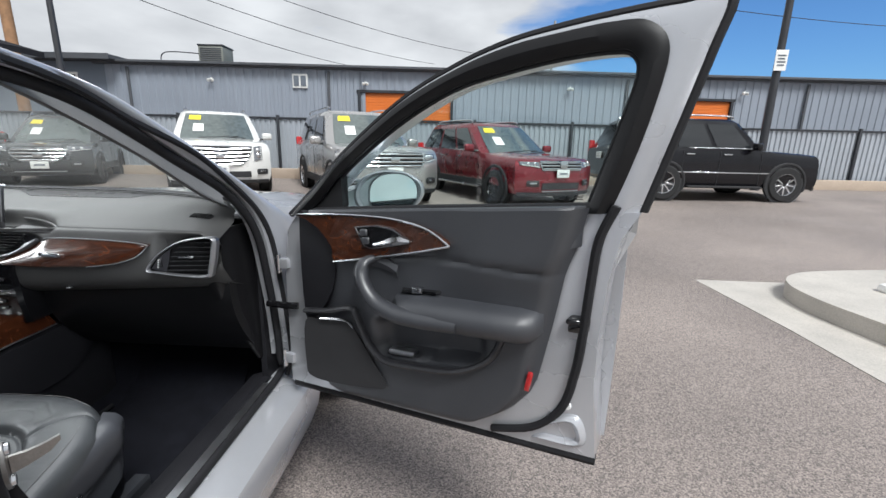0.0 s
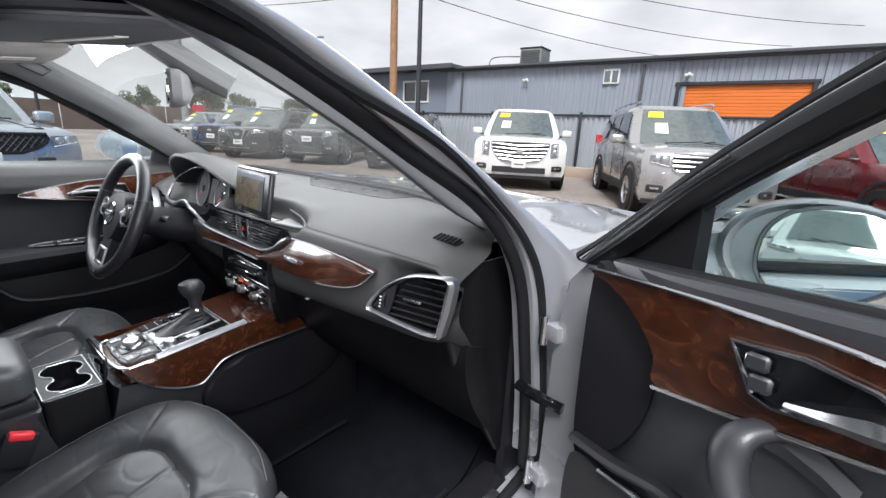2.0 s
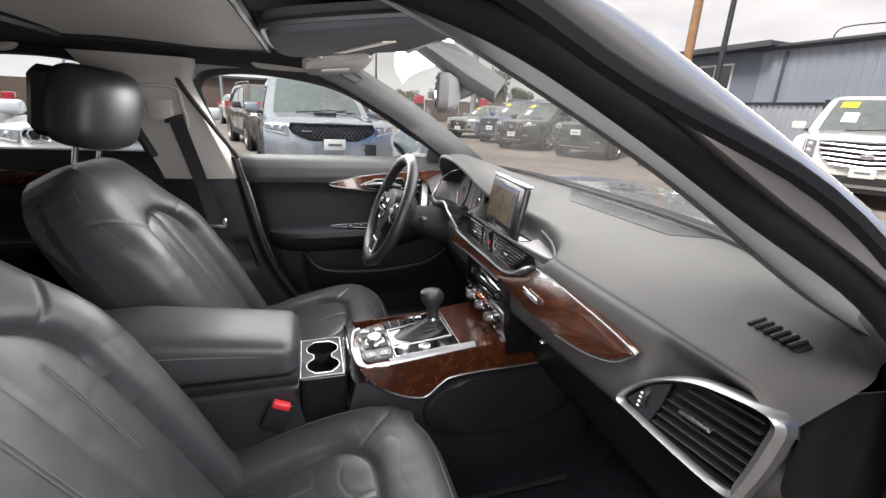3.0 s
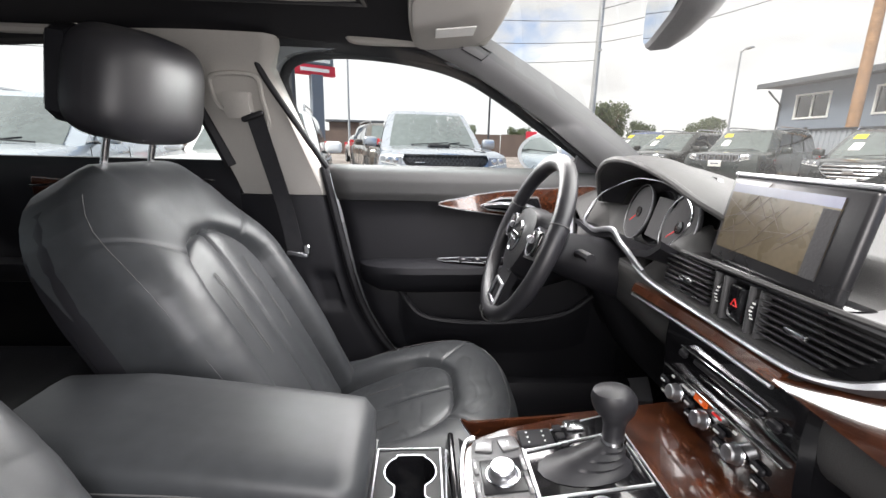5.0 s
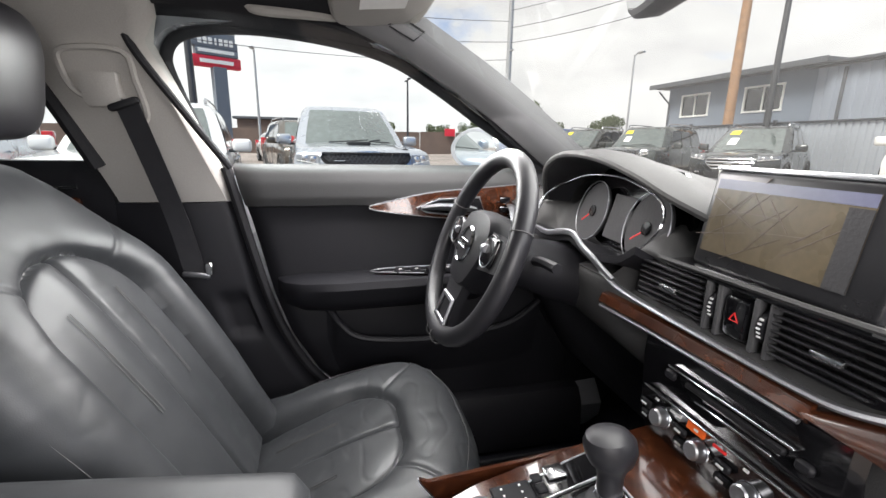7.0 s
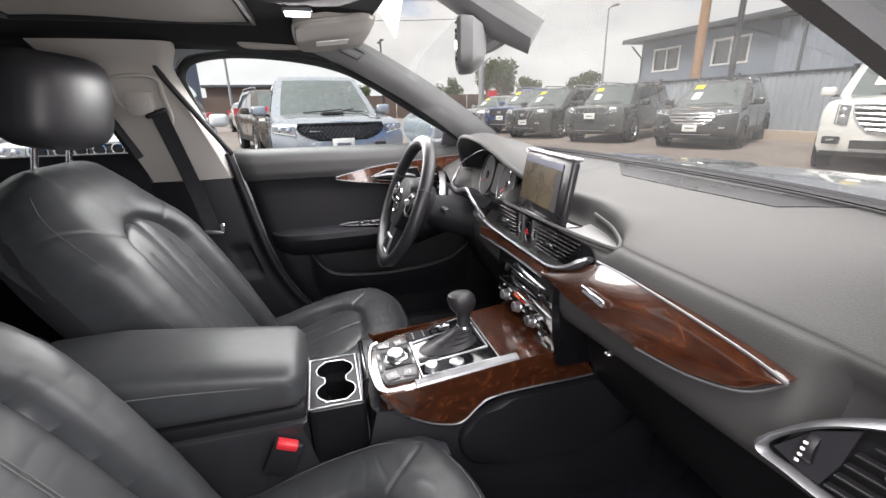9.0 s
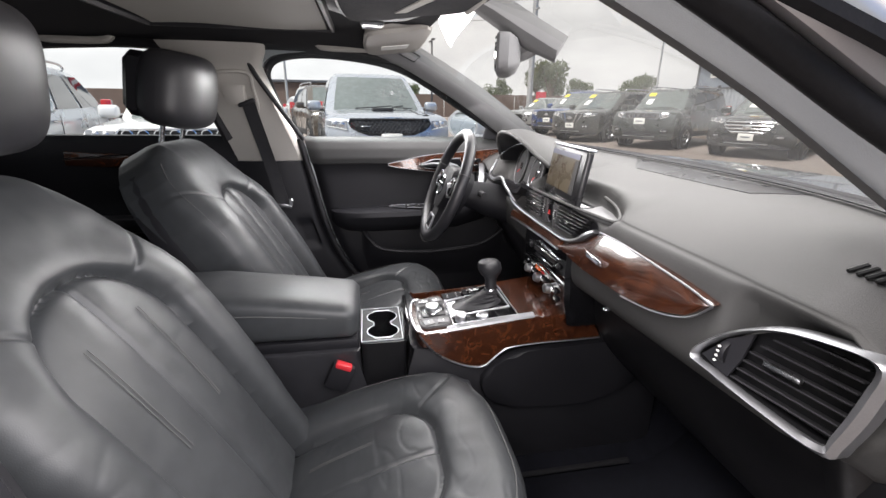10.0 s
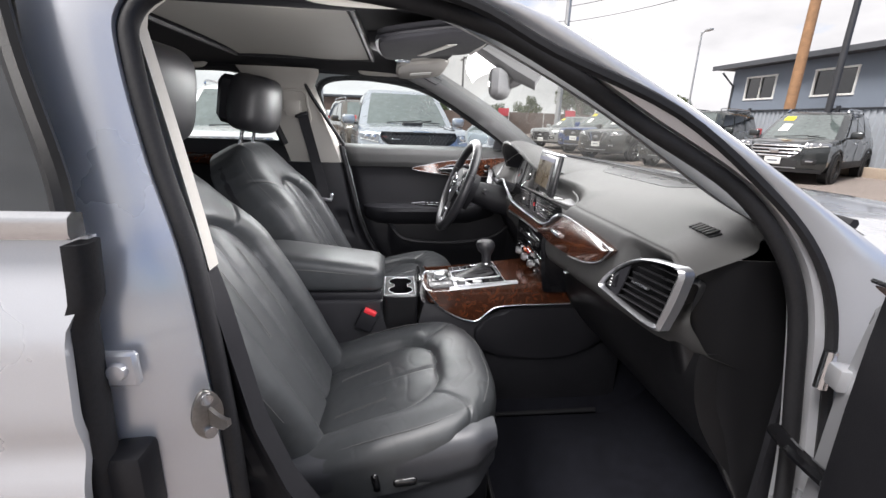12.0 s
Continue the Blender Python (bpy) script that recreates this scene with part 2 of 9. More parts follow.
# Lighter copy of black_plastic; light from the open side is in its colour.
M["plastic_lit"] = material("lit_black_plastic", (0.034, 0.036, 0.042), 0.44, 0, 0.12, 6, 500, 0.15, spec=0.75)
M["striker_steel"] = material("striker_steel", (0.30, 0.29, 0.28), 0.38, 1.0, 0.15, 20, 200, 0.05)
M["rubber"] = material("rubber", (0.012, 0.012, 0.014), 0.65, 0, 0.2, 12, 200, 0.2, spec=0.3)
M["wood"] = wood_material("burl_wood")
M["glass"] = glass_material("window_glass", (0.94, 1.0, 0.99), 0.99)
M["tinted_glass"] = glass_material("tinted_glass", (0.8, 0.95, 1.0), 0.42)
M["windshield"] = glass_material("windshield_glass", (0.97, 1.0, 0.97), 0.86)


def dust_haze(m, amount):
    """A haze added to the pane: a thin film of dust that scatters a little light through it."""
    nt = m.node_tree
    out = nt.nodes["Material Output"]
    old = out.inputs["Surface"].links[0].from_socket
    tl, mx, no, mr, tc = nt.nodes.new("ShaderNodeBsdfTranslucent"), nt.nodes.new("ShaderNodeMixShader"), nt.nodes.new("ShaderNodeTexNoise"), nt.nodes.new("ShaderNodeMapRange"), nt.nodes.new("ShaderNodeTexCoord")
    tl.inputs["Color"].default_value = (0.8, 0.8, 0.76, 1)
    no.inputs["Scale"].default_value, no.inputs["Detail"].default_value = 5, 6
    nt.links.new(tc.outputs["Object"], no.inputs["Vector"])
    mr.inputs["From Min"].default_value, mr.inputs["From Max"].default_value = 0.25, 0.75
    mr.inputs["To Min"].default_value, mr.inputs["To Max"].default_value = amount * 0.6, amount * 1.4
    nt.links.new(no.outputs["Fac"], mr.inputs["Value"])
    nt.links.new(mr.outputs[0], mx.inputs[0])
    nt.links.new(old, mx.inputs[1])
    nt.links.new(tl.outputs[0], mx.inputs[2])
    nt.links.new(mx.outputs[0], out.inputs["Surface"])


dust_haze(M["windshield"], 0.014)
M["dark_glass"] = material("dark_glass", (0.010, 0.012, 0.014), 0.03, 0, 0.1, 4, 60, 0, coat=1.0, rough_var=0.01)
# Lighter than dark_glass: sky reflection and the cabins behind are put into the colour.
M["far_windshield"] = material("far_windshield", (0.09, 0.11, 0.105), 0.04, 0, 0.25, 1.5, 12, 0, coat=1.0, spec=1.0, rough_var=0.02)
M["sunroof"] = material("sunroof_blind", (0.30, 0.29, 0.265), 0.7, 0, 0.06, 10, 400, 0.15)
M["mirror"] = material("mirror", (0.86, 0.88, 0.88), 0.015, 1.0, 0.01, 2, 20, 0, rough_var=0.005)
M["belt"] = material("seat_belt", (0.012, 0.012, 0.015), 0.75, 0, 0.2, 40, 900, 0.5)
M["thread"] = material("thread", (0.11, 0.11, 0.11), 0.8, 0, 0.1, 50, 900, 0)
M["red_plastic"] = material("red_plastic", (0.62, 0.03, 0.04), 0.4, 0, 0.1, 20, 300, 0)
M["white_print"] = material("white_print", (0.75, 0.75, 0.75), 0.6, 0, 0.05, 20, 300, 0)
M["orange_light"] = emitter("orange_display", (0.7, 0.12, 0.02), 0.10)
M["red_light"] = emitter("red_needle", (0.6, 0.03, 0.03), 0.12)
M["tyre"] = material("tyre", (0.016, 0.016, 0.017), 0.85, 0, 0.25, 20, 200, 0.4)
M["rim_silver"] = material("silver_rim", (0.58, 0.58, 0.6), 0.28, 1.0, 0.06, 10, 200, 0)
M["rim_black"] = material("black_rim", (0.012, 0.012, 0.013), 0.25, 0.2, 0.1, 10, 200, 0)
M["cladding"] = material("dark_cladding", (0.02, 0.02, 0.022), 0.7, 0, 0.2, 10, 250, 0.3)
M["lamp_clear"] = material("lamp_lens", (0.22, 0.23, 0.25), 0.10, 0.5, 0.3, 20, 60, 0.0, coat=1.0)
M["lamp_red"] = material("red_lamp", (0.42, 0.012, 0.014), 0.12, 0, 0.2, 20, 100, 0, coat=1.0)
M["plate"] = material("plate", (0.72, 0.72, 0.7), 0.5, 0, 0.06, 10, 200, 0)
M["paper"] = material("paper", (0.8, 0.8, 0.78), 0.8, 0, 0.04, 10, 200, 0)
M["sticker"] = material("yellow_sticker", (0.85, 0.66, 0.04), 0.6, 0, 0.08, 10, 200, 0)
M["steel_siding"] = material("grey_siding", (0.27, 0.30, 0.35), 0.55, 0.15, 0.07, 0.6, 40, 0.1)
M["fence_panel"] = material("fence_sheet", (0.40, 0.43, 0.47), 0.5, 0.3, 0.08, 0.8, 40, 0.1)
M["dark_steel"] = material("dark_steel", (0.035, 0.038, 0.045), 0.6, 0.3, 0.2, 3, 60, 0.1)
M["office_wall"] = material("office_wall", (0.17, 0.20, 0.245), 0.8, 0, 0.08, 1.2, 50, 0.25)
M["roof_dark"] = material("roof_edge", (0.07, 0.075, 0.085), 0.7, 0, 0.15, 2, 50, 0.15)
M["orange"] = material("orange_door", (0.68, 0.17, 0.025), 0.5, 0, 0.08, 1.5, 60, 0.05)
M["white_frame"] = material("white_frame", (0.72, 0.72, 0.7), 0.5, 0, 0.06, 5, 100, 0.05)
M["pole_wood"] = material("pole_wood", (0.30, 0.17, 0.09), 0.85, 0, 0.3, 6, 90, 0.5)
M["pole_dark"] = material("dark_pole", (0.05, 0.052, 0.058), 0.5, 0.4, 0.15, 4, 80, 0.1)
M["galvanised"] = material("galvanised", (0.38, 0.39, 0.40), 0.5, 0.6, 0.12, 6, 90, 0.1)
M["ac"] = material("rooftop_unit", (0.20, 0.21, 0.19), 0.7, 0.2, 0.15, 6, 90, 0.1)
M["leaf"] = material("foliage", (0.085, 0.105, 0.055), 0.8, 0, 0.5, 2, 30, 0.2, spec=0.2)
M["bark"] = material("bark", (0.10, 0.075, 0.055), 0.9, 0, 0.3, 8, 60, 0.5)
M["far_fence"] = material("far_fence", (0.12, 0.085, 0.07), 0.85, 0, 0.25, 1.2, 30, 0.2)
M["cable"] = material("cable", (0.03, 0.03, 0.034), 0.6, 0, 0.1, 5, 50)
M["sign_red"] = material("sign_red", (0.55, 0.02, 0.04), 0.45, 0, 0.05, 3, 60)
M["sign_grey"] = material("sign_grey", (0.13, 0.15, 0.18), 0.5, 0, 0.08, 3, 60)
M["sign_roof"] = material("sign_roof", (0.36, 0.36, 0.33), 0.6, 0, 0.08, 3, 60)


def paint(name, base, metal=0.5, rough=0.28):
    return material(name, base, rough, metal, 0.05, 2.5, 500, 0.02, coat=1.0, rough_var=0.03)


# ---- mesh helpers ----
def finish(name, bm, mat, parent=None, label="", smooth=38.0):
    me = bpy.data.meshes.new(name)
    bmesh.ops.recalc_face_normals(bm, faces=bm.faces)
    bm.to_mesh(me)
    bm.free()
    me.materials.append(M[mat] if isinstance(mat, str) else mat)
    if smooth:
        me.polygons.foreach_set("use_smooth", [True] * len(me.polygons))
        me.set_sharp_from_angle(angle=radians(smooth))
    ob = new(name, me)
    if parent:
        ob.parent = parent
    if label:
        tagged(ob, label)
    return ob


def part(name, bm, mat, parent, label="", smooth=38.0):
    return finish(name, bm, mat, parent, label, smooth)


def thing(name, m, label, category, group="", kind=""):
    ob = new(name)
    ob.matrix_world = m
    return tagged(ob, label, category, group, kind)


def join(*bms):
    """One bmesh out of several."""
    out = bms[0]
    for other in bms[1:]:
        me = bpy.data.meshes.new("tmp")
        other.to_mesh(me)
        other.free()
        out.from_mesh(me)
        bpy.data.meshes.remove(me)
    return out


def moved(bm, m):
    bm.transform(m)
    return bm


def rbox(sx, sy, sz, r=0.01, seg=2, m=None):
    """A box of that size about the origin, with rounded edges."""
    bm = bmesh.new()
    bmesh.ops.create_cube(bm, size=1)
    bmesh.ops.scale(bm, vec=(sx, sy, sz), verts=bm.verts)
    if r > 0:
        bmesh.ops.bevel(bm, geom=list(bm.edges), offset=min(r, min(sx, sy, sz) * 0.49), segments=seg, affect="EDGES", profile=0.5)
    if m is not None:
        bm.transform(m)
    return bm


def prism(outline, depth, m=None, bevel=0.0):
    """A plate: a 2D outline in x, y, pushed from z = 0 to z = depth."""
    bm = bmesh.new()
    lo = [bm.verts.new((x, y, 0)) for x, y in outline]
    hi = [bm.verts.new((x, y, depth)) for x, y in outline]
    n = len(outline)
    bm.faces.new(lo[::-1])
    top = bm.faces.new(hi)
    for i in range(n):
        bm.faces.new((lo[i], lo[(i + 1) % n], hi[(i + 1) % n], hi[i]))
    if bevel:
        bmesh.ops.bevel(bm, geom=[e for e in top.edges], offset=bevel, segments=2, affect="EDGES", profile=0.5)
    if m is not None:
        bm.transform(m)
    return bm


def loft(rings, closed=True, caps=True):
    bm = bmesh.new()
    rows = [[bm.verts.new(p) for p in ring] for ring in rings]
    n = len(rings[0])
    for a, b in zip(rows, rows[1:]):
        for i in range(n if closed else n - 1):
            j = (i + 1) % n
            bm.faces.new((a[i], a[j], b[j], b[i]))
    if caps and closed:
        bm.faces.new(rows[0][::-1])
        bm.faces.new(rows[-1])
    return bm


def spline(pts, n=6, closed=False):
    """Catmull-Rom through the points, n steps a span."""
    P = [Vector(p) for p in pts]
    out = []
    spans = len(P) if closed else len(P) - 1
    for i in range(spans):
        if closed:
            a, b, c, d = P[i - 1], P[i], P[(i + 1) % len(P)], P[(i + 2) % len(P)]
        else:
            a, b, c, d = P[max(i - 1, 0)], P[i], P[i + 1], P[min(i + 2, len(P) - 1)]
        for k in range(n):
            t = k / n
            out.append(0.5 * ((2 * b) + (c - a) * t + (2 * a - 5 * b + 4 * c - d) * t * t + (3 * b - a - 3 * c + d) * t ** 3))
    if not closed:
        out.append(P[-1])
    return out


def tube(path, r, n=8, closed=False, flat=1.0, up=(0, 0, 1), radii=None):
    """A rod along a path; flat squeezes it along up."""
    path = [Vector(p) for p in path]
    rings = []
    for i, p in enumerate(path):
        if closed:
            d = path[(i + 1) % len(path)] - path[i - 1]
        else:
            d = path[min(i + 1, len(path) - 1)] - path[max(i - 1, 0)]
        d.normalize()
        side = d.cross(Vector(up))
        if side.length < 1e-4:
            side = d.cross(Vector((0, 1, 0.01)))
        side.normalize()
        over = side.cross(d).normalized()
        rad = radii[i] if radii else r
        rings.append([p + side * rad * math.cos(a) + over * rad * flat * math.sin(a) for a in [2 * math.pi * k / n for k in range(n)]])
    if closed:
        rings.append(rings[0])
        bm = loft(rings, True, False)
        bmesh.ops.remove_doubles(bm, verts=bm.verts, dist=1e-6)
        return bm
    return loft(rings)


def lathe(profile, n=24, m=None, caps=True):
    """A turned body: (radius, height) pairs about z."""
    rings = [[(r * math.cos(2 * math.pi * k / n), r * math.sin(2 * math.pi * k / n), z) for k in range(n)] for r, z in profile]
    bm = loft(rings, True, caps)
    if m is not None:
        bm.transform(m)
    return bm


def surface(f, nu, nv, thick=None):
    """A sheet f(u, v), u and v from 0 to 1; thick: a vector by which its back lies behind it."""
    bm = bmesh.new()
    rows = [[bm.verts.new(f(i / nu, j / nv)) for i in range(nu + 1)] for j in range(nv + 1)]
    for a, b in zip(rows, rows[1:]):
        for i in range(nu):
            bm.faces.new((a[i], a[i + 1], b[i + 1], b[i]))
    if thick is not None:
        back = [[bm.verts.new(v.co + Vector(thick)) for v in row] for row in rows]
        for a, b in zip(back, back[1:]):
            for i in range(nu):
                bm.faces.new((a[i], b[i], b[i + 1], a[i + 1]))
        edge = [(rows[0], back[0]), (rows[-1], back[-1]), ([r[0] for r in rows], [r[0] for r in back]), ([r[-1] for r in rows], [r[-1] for r in back])]
        for fr, bk in edge:
            for i in range(len(fr) - 1):
                bm.faces.new((fr[i], fr[i + 1], bk[i + 1], bk[i]))
    return bm


def sstep(a, b, x):
    t = min(1, max(0, (x - a) / (b - a)))
    return t * t * (3 - 2 * t)


def lerp(a, b, t):
    return a + (b - a) * t


def interp(x, xs, ys):
    return float(np.interp(x, xs, ys))


def bars(w, h, lines, parent, m, mat="white_print", name="print"):
    """Writing too small to read, as plain bars on a plate."""
    bms = []
    for k in range(lines):
        bms.append(rbox(w * (0.9 - 0.18 * (k % 2)), h / lines * 0.5, 0.0015, 0, 1, pose(0, h * (0.5 - (k + 0.5) / lines), 0)))
    return part(name, moved(join(*bms), m), mat, parent)


# ---- the lot: ground, kerb, fence, buildings ----
def build_ground():
    xs = [-200, -120, -45, -20, -6, -1.5, 3, 10, 30, 80, 200]
    ys = [-200, -80, -30, -10, 0, 3, 6, 10, 20, 60, 200]
    bm = surface(lambda u, v: (xs[round(u * 10)], ys[round(v * 10)], ground_z(xs[round(u * 10)], ys[round(v * 10)])), 10, 10)
    tagged(finish("ground", bm, "asphalt", None, smooth=0), "sun-bleached grey-tan asphalt of a car dealer's lot", "ground", kind="structure")


build_ground()

FENCE = pose(-0.28, 12.59, 0.04, 0, 0, 3.5)        # along its local x


def corrugated(length, height, pitch, depth, back=0.012):
    """Ribbed sheet in x, z, facing -y."""
    xs, ys = [], []
    x = 0.0
    while x < length:
        for dx, y in ((0, 0), (pitch * 0.42, 0), (pitch * 0.5, -depth), (pitch * 0.92, -depth)):
            xs.append(x + dx), ys.append(y)
        x += pitch
    bm = bmesh.new()
    rows = []
    for z in (0, height):
        rows.append([bm.verts.new((a, b, z)) for a, b in zip(xs, ys)])
        rows.append([bm.verts.new((a, b + back, z)) for a, b in zip(xs, ys)])
    for i in range(len(xs) - 1):
        bm.faces.new((rows[0][i], rows[0][i + 1], rows[2][i + 1], rows[2][i]))
        bm.faces.new((rows[1][i + 1], rows[1][i], rows[3][i], rows[3][i + 1]))
        bm.faces.new((rows[2][i], rows[2][i + 1], rows[3][i + 1], rows[3][i]))
    return bm


def build_fence():
    f = thing("fence", FENCE, "corrugated light grey metal sheet fence with dark steel posts", "fence")
    for k in range(-5, 9):
        x = -1.0 + 3.0 * k
        part("sheet_panel", moved(corrugated(2.95, 1.74, 0.16, 0.035), pose(x + 0.03, 0, 0.06)), "fence_panel", f, smooth=0)
        part("post", moved(join(rbox(0.075, 0.075, 1.90, 0.006), rbox(0.09, 0.09, 0.02, 0.004, 1, pose(0, 0, 0.955))), pose(x, -0.06, 0.95)), "dark_steel", f)
    for z, hgt in ((1.83, 0.06), (0.08, 0.05)):
        part("rail", rbox(42, 0.05, hgt, 0.008, 2, pose(5.0, -0.05, z)), "dark_steel", f)
    w = thing("low_kerb_wall", FENCE, "low tan concrete kerb wall along the foot of the fence", "kerb")
    part("kerb_stone", rbox(42, 0.22, 0.40, 0.02, 2, pose(5.0, -0.30, 0.14)), "tan_concrete", w)


build_fence()


def build_warehouse():
    w = thing("warehouse", pose(-11.93, 15.28, GZ, 0, 0, 4.0), "long low grey-blue corrugated metal warehouse with orange roller doors", "building")
    H = 3.95
    doors = ((11.1, 3.5, 3.18), (22.5, 2.3, 3.18))
    x0 = 0.0
    spans = []
    for cx, wd, hd in doors:
        spans.append((x0, cx - wd / 2))
        x0 = cx + wd / 2
    spans.append((x0, 46.0))
    for a, b in spans:
        part("wall", moved(corrugated(b - a, H, 0.30, 0.03), pose(a, 0, 0)), "steel_siding", w, smooth=0)
    for cx, wd, hd in doors:
        part("wall", moved(corrugated(wd, H - hd, 0.30, 0.03), pose(cx - wd / 2, 0, hd)), "steel_siding", w, smooth=0)
        rd = part("roller_door", rbox(wd, 0.02, hd - 0.02, 0.004, 1, pose(cx, 0.05, hd / 2)), "orange", w, "orange slatted roller door, shut")
        for k in range(int(hd / 0.1)):
            part("slat", rbox(wd - 0.01, 0.03, 0.094, 0.008, 1, pose(cx, 0.03, 0.05 + k * 0.1)), "orange", rd)
        part("door_frame", join(rbox(0.1, 0.10, hd, 0.008, 1, pose(cx - wd / 2, -0.03, hd / 2)), rbox(0.1, 0.10, hd, 0.008, 1, pose(cx + wd / 2, -0.03, hd / 2)), rbox(wd + 0.2, 0.1, 0.1, 0.008, 1, pose(cx, -0.03, hd + 0.02))), "dark_steel", w)
    part("back_wall", rbox(46, 0.1, H, 0.01, 1, pose(23, 14, H / 2)), "steel_siding", w)
    part("side_wall", rbox(0.1, 14, H, 0.01, 1, pose(46, 7, H / 2)), "steel_siding", w)
    part("roof", rbox(46.6, 14.6, 0.10, 0.02, 1, pose(23, 7, H + 0.07)), "roof_dark", w)
    part("eave_gutter", rbox(46.6, 0.16, 0.14, 0.02, 2, pose(23, -0.12, H + 0.04)), "roof_dark", w)
    for x in (0.86, 8.22, 19.5, 26.5, 33, 40):
        part("downpipe", rbox(0.09, 0.07, H - 0.1, 0.01, 1, pose(x, -0.08, (H - 0.1) / 2)), "roof_dark", w)
    vent = rbox(0.56, 0.06, 0.50, 0.01, 1, pose(7.16, -0.06, 3.50))
    v = part("wall_vent", vent, "white_frame", w)
    for k in range(2):
        part("louvre", rbox(0.19, 0.03, 0.36, 0.004, 1, pose(7.03 + k * 0.26, -0.10, 3.50)), "sign_grey", v)
    for x in (3.9, 9.6, 17.3, 24.0, 31.0):
        part("flood_lamp", join(rbox(0.07, 0.1, 0.07, 0.01, 1, pose(x, -0.1, 3.50)), rbox(0.1, 0.08, 0.1, 0.02, 2, pose(x - 0.07, -0.18, 3.44, 30, 0, 25)), rbox(0.1, 0.08, 0.1, 0.02, 2, pose(x + 0.07, -0.18, 3.44, 30, 0, -25))), "white_frame", w)
    pts = spline([(1.4, 1.2, 4.05), (1.45, 1.2, 4.5), (1.9, 1.2, 4.62), (3.3, 1.2, 4.55)], 6)
    part("conduit", tube(pts, 0.02), "dark_steel", w)


build_warehouse()


def build_rooftop_unit():
    ac = thing("rooftop_unit", pose(-8.55, 16.9, GZ + 4.07, 0, 0, 4.0), "grey-green rooftop air conditioner on a steel curb", "air conditioner")
    part("housing", rbox(0.95, 0.9, 0.62, 0.03, 2, pose(0, 0, 0.46)), "ac", ac)
    part("top_cover", rbox(1.0, 0.95, 0.06, 0.02, 2, pose(0, 0, 0.78)), "dark_steel", ac)
    for k in range(7):
        part("louvre", rbox(0.8, 0.02, 0.035, 0.004, 1, pose(0, -0.46, 0.24 + k * 0.07)), "roof_dark", ac)
    part("curb", rbox(1.05, 1.0, 0.15, 0.02, 1, pose(0, 0, 0.075)), "galvanised", ac)


build_rooftop_unit()


def build_office():
    o = thing("office_building", pose(-18.6, 15.05, GZ, 0, 0, 2.0), "grey-blue stucco office with flat overhanging eaves and white windows", "building")
    L, H = 6.66, 4.0
    wins = ((1.6, 1.5), (4.82, 1.54))
    zb, zt = 2.55 - GZ, 3.47 - GZ
    x = 0.0
    for cx, wd in wins:
        part("wall", rbox(cx - wd / 2 - x, 0.2, H, 0.004, 1, pose((x + cx - wd / 2) / 2, 0.1, H / 2)), "office_wall", o)
        part("wall", rbox(wd, 0.2, zb, 0.004, 1, pose(cx, 0.1, zb / 2)), "office_wall", o)
        part("wall", rbox(wd, 0.2, H - zt, 0.004, 1, pose(cx, 0.1, (H + zt) / 2)), "office_wall", o)
        win = part("window", join(rbox(wd + 0.1, 0.07, 0.07, 0.008, 1, pose(cx, 0.0, zb)), rbox(wd + 0.1, 0.07, 0.07, 0.008, 1, pose(cx, 0.0, zt)), rbox(0.07, 0.07, zt - zb, 0.008, 1, pose(cx - wd / 2, 0, (zb + zt) / 2)),
                                  rbox(0.07, 0.07, zt - zb, 0.008, 1, pose(cx + wd / 2, 0, (zb + zt) / 2)), rbox(0.05, 0.06, zt - zb, 0.008, 1, pose(cx, 0.01, (zb + zt) / 2))), "white_frame", o)
        for k in (-1, 1):
            part("pane", rbox(wd / 2 - 0.07, 0.012, zt - zb - 0.06, 0, 1, pose(cx + k * wd / 4, 0.05, (zb + zt) / 2)), "dark_glass", win)
        x = cx + wd / 2
    part("wall", rbox(L - x, 0.2, H, 0.004, 1, pose((x + L) / 2, 0.1, H / 2)), "office_wall", o)
    part("side_wall", rbox(0.2, 8, H, 0.004, 1, pose(-0.1, 4.2, H / 2)), "office_wall", o)
    part("side_wall", rbox(0.2, 8, H, 0.004, 1, pose(L + 0.1, 4.2, H / 2)), "office_wall", o)
    part("roof", rbox(L + 1.3, 9.2, 0.16, 0.02, 1, pose(L / 2, 4.0, H + 0.10)), "roof_dark", o)
    part("eave_board", rbox(L + 1.36, 0.05, 0.2, 0.01, 1, pose(L / 2, -0.62, H + 0.09)), "roof_dark", o)
    part("downpipe", tube([(0.1, -0.05, 0), (0.1, -0.05, 3.3), (-0.25, -0.4, 3.88)], 0.04), "roof_dark", o)


build_office()


